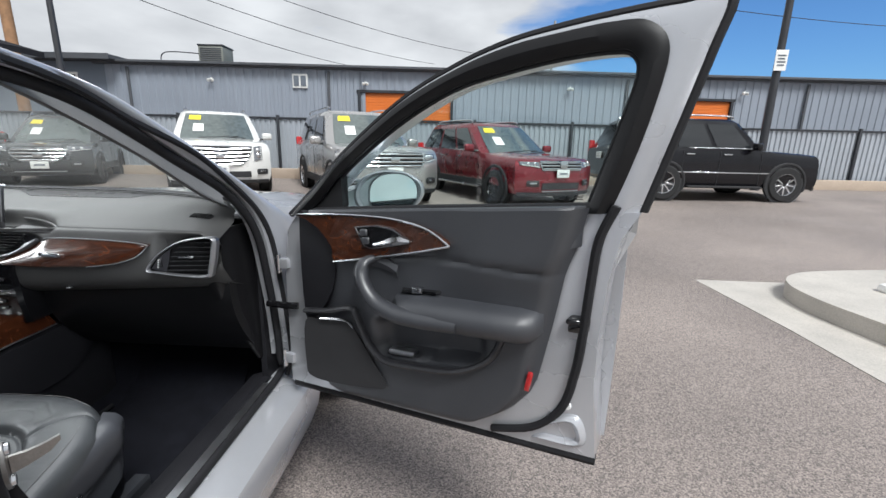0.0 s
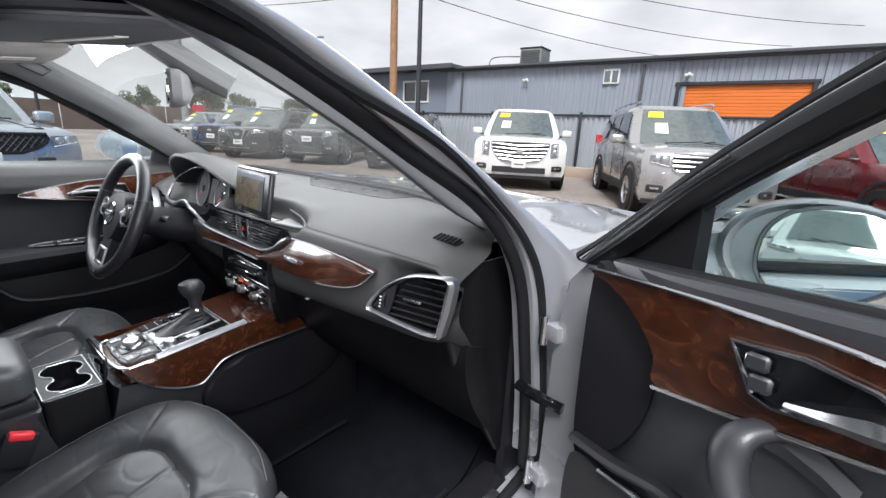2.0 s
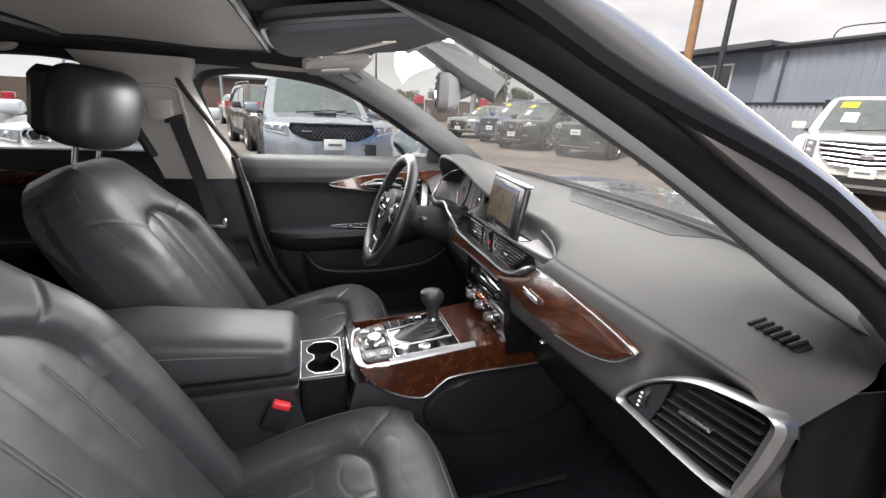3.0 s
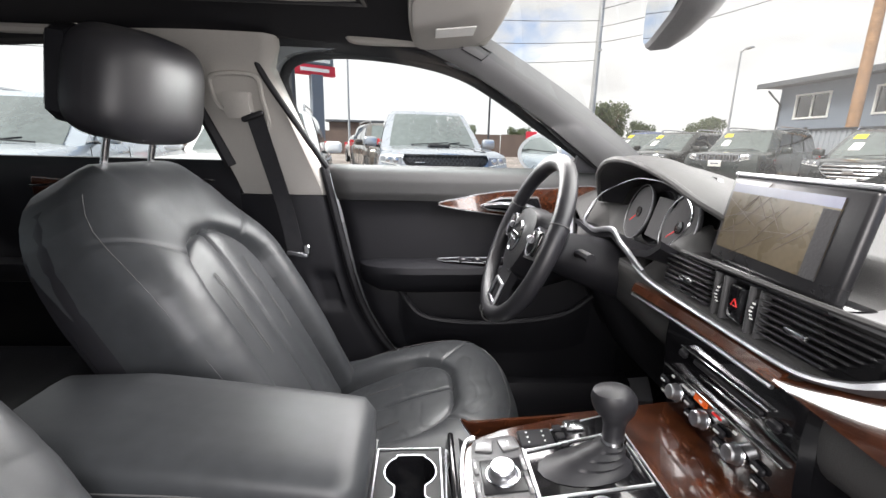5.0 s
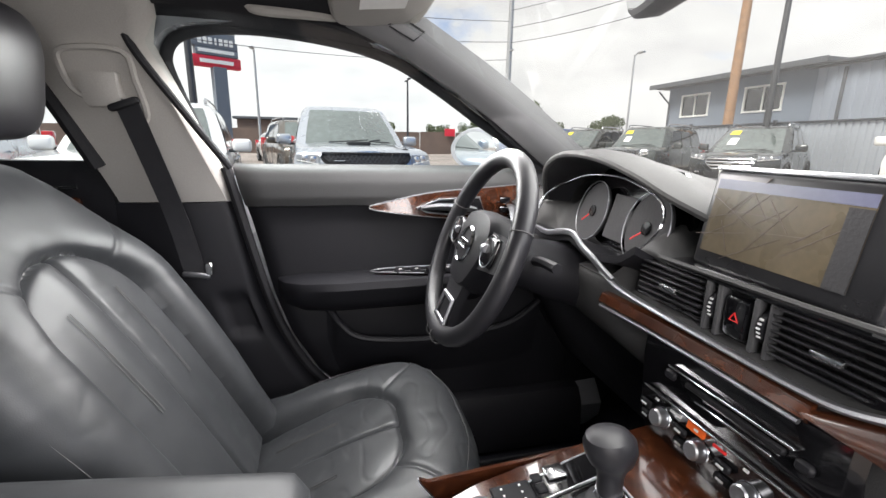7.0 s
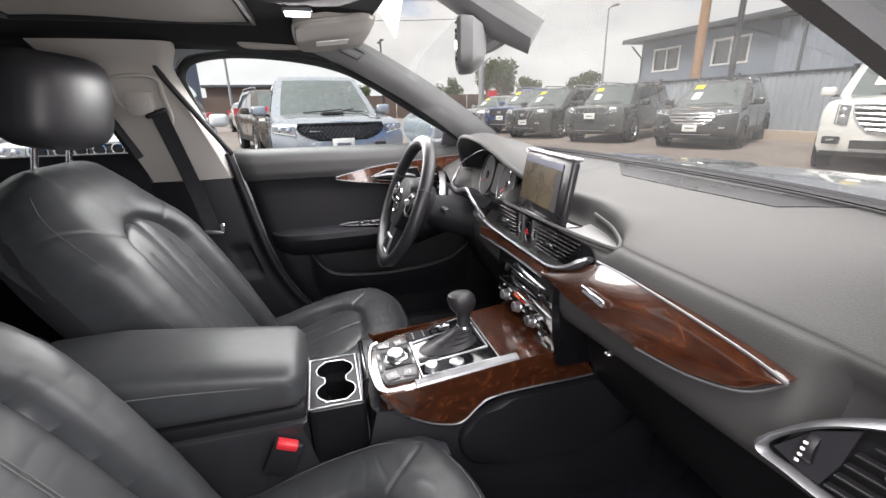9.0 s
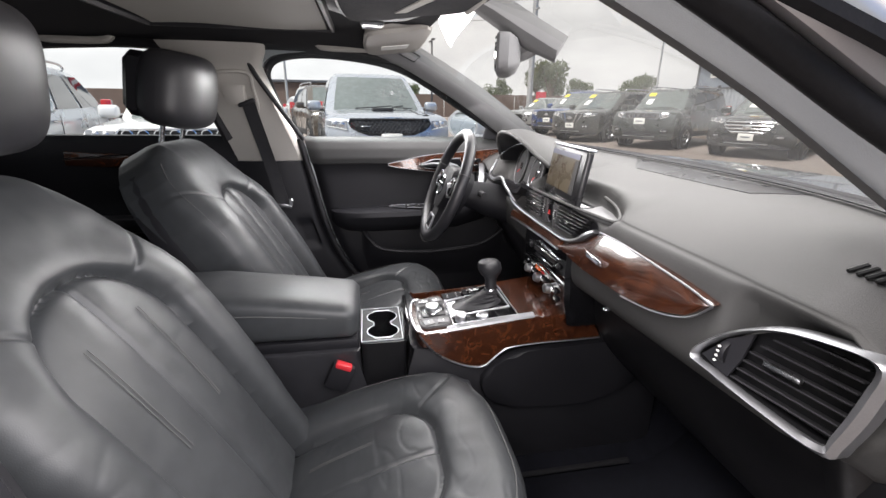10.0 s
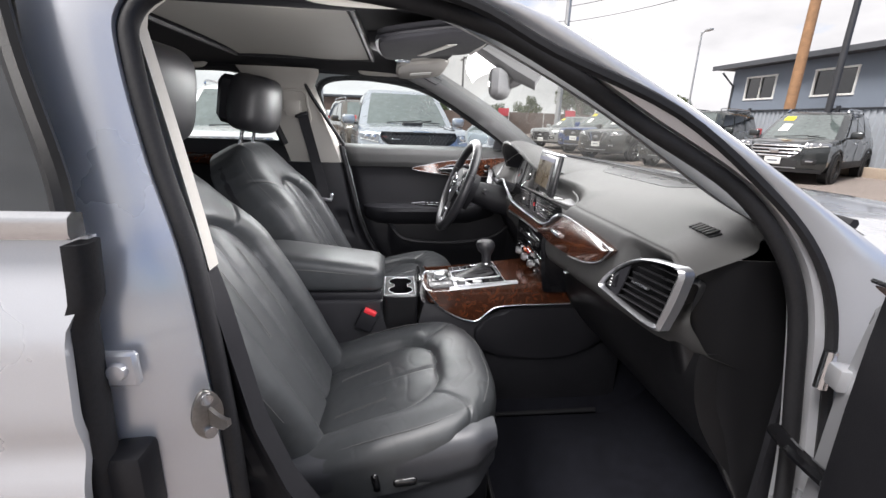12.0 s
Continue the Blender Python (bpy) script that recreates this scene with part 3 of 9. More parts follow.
def build_island():
    # raised concrete island with a rounded nose and a flush gutter apron
    isl = thing("kerb_island", pose(0, 0, GZ), "pale worn concrete kerb island with rounded nose", "kerb", kind="structure")
    edge = spline([(4.58, 0.9), (4.49, 1.75), (4.40, 2.35), (4.46, 2.8), (4.72, 3.12), (5.2, 3.3), (6.5, 3.5), (9, 3.8)], 5)
    inner = [(9, -3.0), (4.75, -3.0)]
    outline = [(p.x, p.y) for p in (Vector((*q[:2], 0)) for q in edge)] + inner
    part("kerb", prism(outline, 0.15, None, 0.03), "concrete", isl)
    for y in (-1.2, 0.35, 1.85):
        part("joint", rbox(0.42, 0.012, 0.02, 0, 1, pose(4.68, y, 0.147, 0, 0, 8)), "cladding", isl)
    apron = [(3.89, 3.38), (6.2, 3.77), (9, 4.25), (9, 3.6), (6.5, 3.4), (5.2, 3.2), (4.8, 3.0), (4.6, 2.7), (4.6, 1.75), (4.7, 0.9), (4.85, -3.0), (4.10, -3.0), (3.98, 1.28), (3.975, 2.04)]
    part("gutter_apron", prism(apron, 0.006), "concrete", isl, smooth=0)
    for k, (x, y) in enumerate(((5.2, 2.62), (5.4, 2.4), (5.55, 2.75), (5.5, 2.1))):
        part("stone", moved(rbox(0.16 + 0.03 * k, 0.14, 0.09, 0.04, 2), pose(x, y, 0.18, 0, 0, 40 * k)), "paper", isl)


build_island()


# ---- poles, sign, far edge of the lot ----
def pole(name, x, y, h, r, mat, label, lamp=0):
    p = thing(name, pose(x, y, ground_z(x, y)), label, "utility pole" if lamp == 0 else "street lamp")
    part("shaft", lathe([(r * 1.25, 0), (r * 1.1, h * 0.1), (r, h * 0.5), (r * 0.8, h)], 12), mat, p)
    if lamp:
        for k in range(lamp):
            s = 1 if k == 0 else -1
            part("lamp_arm", tube([(0, 0, h - 0.1), (0.25 * s, 0, h + 0.02), (0.5 * s, 0, h + 0.04)], 0.03), mat, p)
            part("lamp_head", rbox(0.5, 0.26, 0.11, 0.04, 2, pose(0.62 * s, 0, h + 0.03)), mat, p)
    return p


wood = pole("utility_pole", -12.4, 12.42, 9.0, 0.15, "pole_wood", "weathered brown wooden utility pole beside the office")
part("crossarm", rbox(2.2, 0.1, 0.12, 0.01, 1, pose(0, 0, 8.4)), "pole_wood", wood)
pole("street_lamp", -10.35, 11.72, 6.6, 0.085, "pole_dark", "dark painted steel lamp pole in front of the fence", 1)
east = pole("street_lamp", 10.2, 12.4, 7.4, 0.10, "pole_dark", "dark steel lamp pole with a small white notice", 1)
part("notice", rbox(0.34, 0.02, 0.55, 0.01, 1, pose(-0.02, -0.12, 3.62)), "paper", east, "white notice board")
bars(0.26, 0.34, 4, east, pose(-0.02, -0.135, 3.62, 90, 0, 0), "sign_grey")
pole("street_lamp", -25.0, 17.4, 6.3, 0.06, "galvanised", "slim galvanised lamp pole", 1)
pole("street_lamp", -33.3, 4.5, 5.45, 0.08, "pole_dark", "dark lamp pole with twin heads", 2)
pole("street_lamp", -27.3, -5.0, 5.9, 0.07, "galvanised", "slim grey lamp pole", 1)
pole("utility_pole", -19.85, -6.2, 9, 0.14, "pole_dark", "tall dark steel utility pole")
up = pole("utility_pole", -22.1, 8.1, 10, 0.14, "galvanised", "grey utility pole with brackets")
part("bracket", rbox(0.6, 0.08, 0.08, 0.01, 1, pose(0.2, 0, 5.6)), "galvanised", up)
pole("utility_pole", 5.6, 22.0, 6.9, 0.07, "galvanised", "thin antenna mast behind the warehouse")


def build_sign():
    s = thing("pylon_sign", pose(-23.5, -6.1, ground_z(-23.5), 0, 0, 122), "dealer's pylon sign with grey and red panels and a peaked top", "sign")
    part("column", rbox(0.62, 0.42, 4.4, 0.02, 1, pose(0.1, 0, 2.2)), "sign_grey", s)
    part("red_panel", rbox(2.2, 0.35, 0.50, 0.03, 2, pose(0, 0, 4.62)), "sign_red", s)
    for k, (wd, dx) in enumerate(((1.9, 0.05), (2.1, -0.05), (1.8, 0.0))):
        part("grey_panel", rbox(wd, 0.4, 0.33, 0.03, 2, pose(dx, 0, 5.05 + k * 0.34)), "sign_grey", s)
    part("roof_peak", prism([(-1.0, 0), (0.95, 0), (0.72, 0.34), (0.5, 0.2), (0.1, 0.70), (-0.55, 0.70)], 0.36, pose(0, 0.18, 5.9, 90, 0, 0), 0.02), "sign_roof", s)
    for k in range(7):
        part("print", rbox(0.17 if k != 3 else 0.09, 0.02, 0.29, 0.01, 1, pose(-0.69 + 0.23 * k, -0.215, 5.50)), "paper", s)
    part("print", join(rbox(1.6, 0.02, 0.15, 0.005, 1, pose(0, -0.215, 5.07))), "paper", s)
    part("print", join(rbox(1.5, 0.02, 0.17, 0.005, 1, pose(0, -0.19, 4.62))), "paper", s)


build_sign()


def build_far():
    f = thing("boundary_fence", pose(0, 0, ground_z(-37)), "long brown board fence along the far side of the lot", "fence")
    rnd = random.Random(4)
    a, b = Vector((-38, -40, 0)), Vector((-36, 46, 0))
    n = 28
    for i in range(n):
        p, q = a.lerp(b, i / n), a.lerp(b, (i + 1) / n)
        c, ang = (p + q) / 2, math.degrees(math.atan2(q.y - p.y, q.x - p.x))
        part("fence_panel", rbox((q - p).length - 0.05, 0.06, 1.9 + rnd.uniform(-0.05, 0.05), 0.01, 1, pose(c.x, c.y, 0.95, 0, 0, ang)), "far_fence", f)
    g = thing("banner_flags", pose(0, 0, ground_z(-37)), "row of small red banners on the far fence", "banner")
    for y in (2, 8.6, 14.5):
        part("banner", rbox(0.03, 0.9, 0.6, 0.01, 1, pose(-36.6, y, 1.9)), "sign_red", g)


build_far()


def leaf_cluster(rnd, centre, radius, count, size):
    """Loose leaf quads about a centre."""
    bm = bmesh.new()
    for _ in range(count):
        d = Vector((rnd.gauss(0, 1), rnd.gauss(0, 1), rnd.gauss(0, 0.8)))
        d = d.normalized() * radius * rnd.random() ** 0.4
        c = Vector(centre) + d
        m = Matrix.Translation(c) @ Euler((rnd.uniform(0, 6), rnd.uniform(0, 6), rnd.uniform(0, 6))).to_matrix().to_4x4()
        s = size * rnd.uniform(0.6, 1.3)
        vs = [bm.verts.new(m @ Vector(p)) for p in ((-s, 0, 0), (0, -s * 0.5, s * 0.1), (s, 0, 0), (0, s * 0.5, s * 0.1))]
        bm.faces.new(vs)
    return bm


def tree(x, y, h, seed):
    rnd = random.Random(seed)
    t = thing("tree", pose(x, y, ground_z(x, y)), "leafy green tree beyond the lot's fence", "tree", "trees beyond the fence")
    part("trunk", lathe([(0.2, 0), (0.15, h * 0.3), (0.08, h * 0.7)], 8), "bark", t)
    crowns = []
    for k in range(9):
        a, rr = rnd.uniform(0, 6.28), rnd.uniform(0.1, 0.34) * h
        c = (rr * math.cos(a), rr * math.sin(a), h * rnd.uniform(0.45, 0.92))
        part("limb", tube([(0, 0, h * 0.3), (c[0] * 0.5, c[1] * 0.5, c[2] * 0.75), c], 0.05, 5, radii=[0.07, 0.05, 0.02]), "bark", t)
        crowns.append(leaf_cluster(rnd, c, h * rnd.uniform(0.14, 0.24), 170, 0.16))
    part("crown", join(*crowns), "leaf", t, smooth=0)


for i, (x, y, h) in enumerate(((-52, 20, 4.6), (-55, 27, 4.0), (-58, 12, 3.6), (-50, 33, 4.2), (-60, 5, 3.4), (-56, -3, 3.2), (-62, 18, 4.4), (-40, 16.8, 4.6), (-66, -12, 4.0), (-58, -20, 4.2), (-70, 30, 5), (-64, 40, 5))):
    tree(x, y, h, 20 + i)


def build_far_shed():
    b = thing("far_building", pose(-48, -5.5, ground_z(-45), 0, 0, 90), "low brown brick building far beyond the lot", "building")
    part("wall", rbox(9, 5, 2.9, 0.05, 1, pose(0, 0, 1.45)), "far_fence", b)
    part("roof", rbox(9.6, 5.6, 0.25, 0.05, 1, pose(0, 0, 3.0)), "roof_dark", b)


build_far_shed()


def cable(name, a, b, sag, r=0.012):
    a, b = Vector(a), Vector(b)
    pts = [a.lerp(b, k / 24) - Vector((0, 0, sag * 4 * (k / 24) * (1 - k / 24))) for k in range(25)]
    ob = finish(name, tube(pts, r, 5), "cable")
    tagged(ob, "black overhead power cable strung between the poles", "cable", "overhead cables")


cable("overhead_cable", (-12.4, 12.42, 8.6), (34, 32, 9.4), 0.9, 0.02)
for k, dz in enumerate((0.0, 0.7, 1.5)):
    cable("overhead_cable", (-12.4, 12.42, 6.6 + dz), (-4 + 3 * k, 34, 6.4 + dz), 0.6, 0.016)
    cable("overhead_cable", (-12.4, 12.42, 6.4 + dz), (-22.1, 8.1, 6.2 + dz), 0.25, 0.014)
    cable("overhead_cable", (-22.1, 8.1, 5.4 + dz * 1.2), (-19.85, -6.2, 5.0 + dz * 1.3), 0.3, 0.014)
    cable("overhead_cable", (-19.85, -6.2, 5.0 + dz * 1.3), (-19, -36, 5.5 + dz), 0.5, 0.014)


# ---- parked vehicles ----
def heading(x, y, hx, hy):
    return pose(x, y, ground_z(x, y), 0, 0, math.degrees(math.atan2(-hx, hy)))


def wheel_bm(r, w):
    """Tyre about local x: axle along x."""
    prof = [(r * 0.62, -w / 2), (r * 0.93, -w / 2), (r, -w * 0.36), (r, w * 0.36), (r * 0.93, w / 2), (r * 0.62, w / 2)]
    return lathe(prof, 28, pose(0, 0, 0, 0, 90, 0), False)


def rim_bm(r, w, side, spokes):
    bms = [lathe([(r * 0.64, 0), (r * 0.66, w * 0.5), (r * 0.60, w * 0.48), (r * 0.55, w * 0.2), (r * 0.5, w * 0.12)], 28, None, False), lathe([(0.001, w * 0.34), (r * 0.13, w * 0.36), (r * 0.15, w * 0.22)], 14, None, True)]
    for k in range(spokes):
        a = 360 / spokes * k
        bms.append(moved(rbox(r * 0.52, r * 0.11, w * 0.12, 0.008, 1, pose(r * 0.36, 0, w * 0.32)), pose(0, 0, 0, 0, 0, a)))
    bm = join(*bms)
    bm.transform(pose(0, 0, 0, 0, 90 * side, 0))
    return bm


def vehicle(name, m, body, L=4.9, W=1.95, H=1.8, wb=2.95, fo=0.92, hood=1.08, cowl=1.35, belt=1.12, ws=0.85, tail=0.35, tread=0.36, rim="rim_silver", spokes=6, grille="bars", gw=0.55, gz=(0.62, 0.95), lamps=None,
            clad=True, rails=True, label="", chrome=True, plate=True, extras=True, nose=0.10, handle="chrome", sticker=True, slope=0.04, category="suv", gshape=(0.9, 1.0, 1.0, 0.94), nbars=4, sag=0.0, emblem=0.55):
    """A parked SUV or car. Its front bumper is at the local origin, facing +y. cowl: the hood's length; ws: how far the
    windshield leans back; tail: how far the rear glass does; tread: the tyre's radius."""
    v = thing(name, m, label, category, "parked vehicles")
    hw = W / 2
    sills = 0.34 if clad else 0.28
    hf = hood - 0.09
    fx = nose + 0.14

    def face(x, z):
        """Where the front's skin lies at x and height z: round in plan, leaning back above and tucked in below."""
        q = min(1.0, abs(x) / hw)
        up, dn = max(0.0, (z - 0.72) / (hood - 0.72)), max(0.0, (0.48 - z) / 0.25)
        return -fx * q ** 3.4 - 0.12 * min(1.2, up) ** 2 - 0.06 * dn ** 2

    def ring(y, w, zb, zt, wt, crown=0.035):
        half = [(w * 0.82, zb), (w * 0.95, zb + 0.04), (w * 0.995, zb + 0.16), (w, lerp(zb, zt, 0.42)), (w * 0.992, lerp(zb, zt, 0.60)), (w * 1.0, zt - 0.20), (w * 0.985, zt - 0.10), (w * 0.955, zt - 0.035), (wt, zt), (wt * 0.74, zt + crown * 0.35),
                (wt * 0.69, zt + crown * 0.72), (wt * 0.3, zt + crown)]
        lean = 1 - sstep(0.15, 0.80, -y)
        bulge = [1 + 0.016 * max(math.exp(-((y + fo) / 0.40) ** 2), math.exp(-((y + fo + wb) / 0.42) ** 2)) if zb + 0.1 < z < zt - 0.12 else 1.0 for x, z in half]
        pts = [(x * k, y + lean * (face(0, z)), z) for (x, z), k in zip(half, bulge)]
        return pts + [(-x, q, z) for x, q, z in pts[::-1]]

    def top_z(y):
        return lerp(hf, hood, min(1.0, max(0.0, -y) / cowl) ** 0.7)

    stations = [ring(-fx * f, hw * f ** (1 / 3.4), 0.30 - 0.03 * f, top_z(-fx * f) - 0.03 * (1 - f), hw * f ** (1 / 3.4) * 0.88) for f in (0.02, 0.10, 0.25, 0.45, 0.70, 1.0)]
    stations += [ring(-fx - 0.2, hw, 0.27, top_z(-fx - 0.2), hw * 0.89), ring(-fo, hw, 0.27, top_z(-fo), hw * 0.90), ring(-lerp(fo, cowl, 0.5), hw, sills, top_z(-lerp(fo, cowl, 0.5)), hw * 0.92), ring(-cowl, hw, sills, hood, hw * 0.94), ring(-cowl - 0.5, hw, sills, belt, hw * 0.95),
                 ring(-L * 0.6, hw, sills, belt + slope * 0.5, hw * 0.95), ring(-(fo + wb), hw, sills, belt + slope, hw * 0.94), ring(-L + 0.22, hw * 0.985, 0.36, belt + slope, hw * 0.91), ring(-L + 0.08, hw * 0.95, 0.42, belt + slope - 0.03, hw * 0.87), ring(-L, hw * 0.86, 0.5, belt - 0.06, hw * 0.80)]
    part("body", loft(stations), body, v, smooth=36)
    # greenhouse
    y0, y1 = -cowl + 0.02, -L + 0.10
    z0f = hood - 0.01
    r0, r1 = y0 - ws, y1 + tail
    wb_, wt_ = hw * 0.93, hw * 0.74
    zb = min(z0f, belt) - 0.03

    def gh(t):
        """The greenhouse's outline at height t, 0 at the belt and 1 at the roof, as corners."""
        w = lerp(wb_, wt_, t ** 1.3)
        f, r = lerp(y0, r0, t), lerp(y1, r1, t)
        z = lerp(zb, H - 0.06, t)
        pts = [(-w * 0.86, f, z), (-w * 0.5, f + 0.09, z), (0, f + 0.12, z), (w * 0.5, f + 0.09, z), (w * 0.86, f, z), (w, f - 0.12, z), (w, lerp(f, r, 0.35), z), (w, lerp(f, r, 0.7), z), (w * 0.97, r + 0.12, z), (w * 0.84, r, z), (0, r - 0.04, z),
               (-w * 0.84, r, z), (-w * 0.97, r + 0.12, z), (-w, lerp(f, r, 0.7), z), (-w, lerp(f, r, 0.35), z), (-w, f - 0.12, z)]
        return [Vector(p) for p in pts]

    rings = [gh(t) for t in (0, 0.25, 0.5, 0.75, 0.93)]
    top = gh(1.0)
    c = sum(top, Vector()) / len(top)
    rings.append([c + (p - c) * 0.985 + Vector((0, 0, 0.0)) for p in top])
    rings.append([c + (p - c) * 0.9 + Vector((0, 0, 0.045)) for p in top])
    rings.append([c + (p - c) * 0.5 + Vector((0, 0, 0.06)) for p in top])
    part("cabin", loft(rings), body, v, smooth=42)

    def pane(name, a, b, ia, ib, t0, t1, push, cols=6, mat="far_windshield"):
        """Glass over the outline's corners ia..ib between heights t0 and t1."""
        def f(u, w):
            t = lerp(t0, t1, w)
            ptsu = gh(t)
            x = lerp(ia + a, ib - b, u)
            k = int(min(math.floor(x), len(ptsu) - 2)) if x < len(ptsu) - 1 else len(ptsu) - 2
            p = ptsu[k].lerp(ptsu[k + 1], x - k)
            return p + Vector(push)
        return part(name, surface(f, cols, 4), mat, v, smooth=60)

    g = 0.012
    ws_pane = pane("windshield", 0.06, 0.06, 0, 4, 0.06, 0.94, (0, g, g), 8)
    for s in (1, -1):
        mirror_x = Matrix.Diagonal((s, 1, 1, 1))
        for k, (a, b) in enumerate(((5.15, 5.93), (6.03, 6.72), (6.82, 7.9))):
            def f(u, w, a=a, b=b):
                t = lerp(0.16, 0.90, w)
                pts = gh(t)
                x = lerp(a, b, u)
                i = int(min(math.floor(x), 8))
                p = pts[i].lerp(pts[i + 1], x - i)
                if k == 0:
                    p.y = min(p.y, gh(0.16)[5].y - 0.02 - (t - 0.16) * ws * 0.9)
                return mirror_x @ (p + Vector((g, 0, 0)))
            part("side_window", surface(f, 5, 4), "dark_glass", v, smooth=60)
        if chrome:
            belt_pts = [mirror_x @ (gh(0.14)[5].lerp(gh(0.14)[8], q) + Vector((0.018, 0, 0))) for q in (0, 0.33, 0.66, 1)]
            part("belt_moulding", tube(belt_pts, 0.012, 6), "chrome", v)
        for y in (-cowl - 0.12, -cowl - 1.12, -cowl - 2.0):
            part("door_seam", rbox(0.006, 0.008, belt - sills - 0.1, 0, 1, pose(s * (hw + 0.001), y, (belt + sills) / 2)), "cladding", v)
        for y in (-cowl - 0.95, -cowl - 1.85):
            part("door_handle", rbox(0.035, 0.2, 0.03, 0.012, 2, pose(s * (hw + 0.012), y, belt - 0.12)), handle if handle == "chrome" else body, v)
        if clad:
            part("sill_cladding", rbox(0.04, wb - 0.75, 0.16, 0.015, 2, pose(s * (hw - 0.005), -fo - wb / 2, sills + 0.09)), "cladding", v)
        mir = part("side_mirror", moved(rbox(0.24, 0.13, 0.17, 0.05, 3), pose(s * (hw + 0.11), -cowl - 0.35, belt + 0.07)), body, v)
        part("mirror_foot", rbox(0.12, 0.06, 0.04, 0.01, 1, pose(s * (hw + 0.0), -cowl - 0.36, belt)), "cladding", mir)
        if rails:
            pts = spline([Vector((s * (wt_ - 0.08), r0 - 0.12, H - 0.02)), Vector((s * (wt_ - 0.09), r0 - 0.3, H + 0.06)), Vector((s * (wt_ - 0.09), r1 + 0.4, H + 0.06)), Vector((s * (wt_ - 0.08), r1 + 0.2, H - 0.01))], 6)
            part("roof_rail", tube(pts, 0.02, 6), "chrome" if chrome else "cladding", v)
        for y in (-fo, -fo - wb):
            arch = [(s * (hw + 0.006), y + (tread + 0.075) * math.cos(a), tread + (tread + 0.075) * math.sin(a)) for a in [math.pi * q / 18 for q in range(-2, 21)]]
            # Dark disc on the solid side: the wheel hollow's shade is in its colour.
            well = lathe([(tread + 0.07, 0), (tread + 0.07, 0.03)], 30, pose(s * (hw - 0.0), y, tread, 0, 90 * s, 0) @ pose(0, 0, -0.025))
            part("wheel_arch", join(tube(arch, 0.035, 6, flat=0.7, up=(1, 0, 0)), well), "cladding", v)
            wh = part("wheel", moved(wheel_bm(tread, 0.25), pose(s * (hw - 0.085), y, tread)), "tyre", v)
            part("rim", moved(rim_bm(tread, 0.25, s, spokes), pose(s * (hw - 0.085), y, tread)), rim, wh)
    def rear(u, w):
        pts = gh(lerp(0.14, 0.88, w))
        return pts[9].lerp(pts[11], lerp(0.05, 0.95, u)) + Vector((0, -0.06, 0))
    part("rear_window", surface(rear, 4, 4), "dark_glass", v, smooth=60)
    # front: grille, lamps and lower bumper follow the skin
    zl, zh = gz
    zc = (zl + zh) / 2

    def gwid(t):
        return gw * interp(t, [k / (len(gshape) - 1) for k in range(len(gshape))], gshape)

    def skin(x, z, out):
        return (x, face(x, z) + out, z)

    def band(x0, x1, z0, z1, out, deep=0.06, nu=14):
        return surface(lambda u, w: skin(lerp(x0, x1, u), lerp(z0, z1, w), out), nu, 3, (0, -deep, 0))

    gr = part("grille", surface(lambda u, w: skin(lerp(-1, 1, u) * gwid(w), lerp(zl, zh, w), 0.010), 14, 8, (0, -0.08, 0)), "rubber", v)
    rim_pts = [skin(gwid(w) * 1.0, lerp(zl, zh, w), 0.016) for w in (0, 0.25, 0.5, 0.75, 1)] + [skin(gwid(1) * q, zh, 0.016) for q in (0.66, 0.33, 0, -0.33, -0.66)] + [skin(-gwid(w), lerp(zl, zh, w), 0.016) for w in (1, 0.75, 0.5, 0.25, 0)] + [skin(gwid(0) * q, zl, 0.016) for q in (-0.66, -0.33, 0, 0.33, 0.66)]
    part("grille_frame", tube(rim_pts, 0.020 if grille == "net" else 0.015, 6, True, up=(0, 1, 0)), "rim_black" if grille in ("net", "mesh") else "chrome", v)
    if grille == "bars":
        for k in range(nbars):
            t = (k + 0.5) / nbars
            z = lerp(zl, zh, t)
            pts = [skin(gwid(t) * q * 0.98, z - sag * (1 - abs(q)), 0.030) for q in (-1, -0.75, -0.5, -0.25, 0, 0.25, 0.5, 0.75, 1)]
            part("grille_bar", tube(pts, (zh - zl) / nbars * 0.27, 6, flat=1.0), "chrome", gr)
    elif grille == "slots":
        for k in range(7):
            x = (k - 3) * gw * 0.27
            part("grille_slot", moved(rbox(gw * 0.15, 0.03, (zh - zl) * 0.86, 0.02, 2), pose(x, face(x, zc) + 0.010, zc)), "rubber", gr)
            part("slot_frame", tube([(x + gw * 0.09 * math.cos(a), face(x, zc) + 0.022, zc + (zh - zl) * 0.46 * math.sin(a)) for a in [6.283 * q / 12 for q in range(12)]], 0.010, 5, True, up=(0, 1, 0)), "chrome", gr)
    elif grille == "mesh":
        for k in range(4):
            z = lerp(zl, zh, (k + 0.5) / 4)
            part("grille_bar", tube([skin(gwid((k + 0.5) / 4) * q, z, 0.02) for q in (-1, -0.5, 0, 0.5, 1)], 0.008, 5), "plastic_gloss", gr)
    elif grille == "net":
        n = 20
        for s in (1, -1):
            for k in range(-4, n + 4):
                pts = []
                for j in range(5):
                    t = j / 4
                    x = lerp(-gw, gw, (k + 0.5) / n) + s * (t - 0.5) * (zh - zl) * 0.9
                    if abs(x) < gwid(t) * 0.97:
                        pts.append(skin(x, lerp(zl, zh, t), 0.018))
                if len(pts) > 1:
                    part("mesh_strand", tube(pts, 0.0055, 4), "dark_steel", gr, smooth=0)
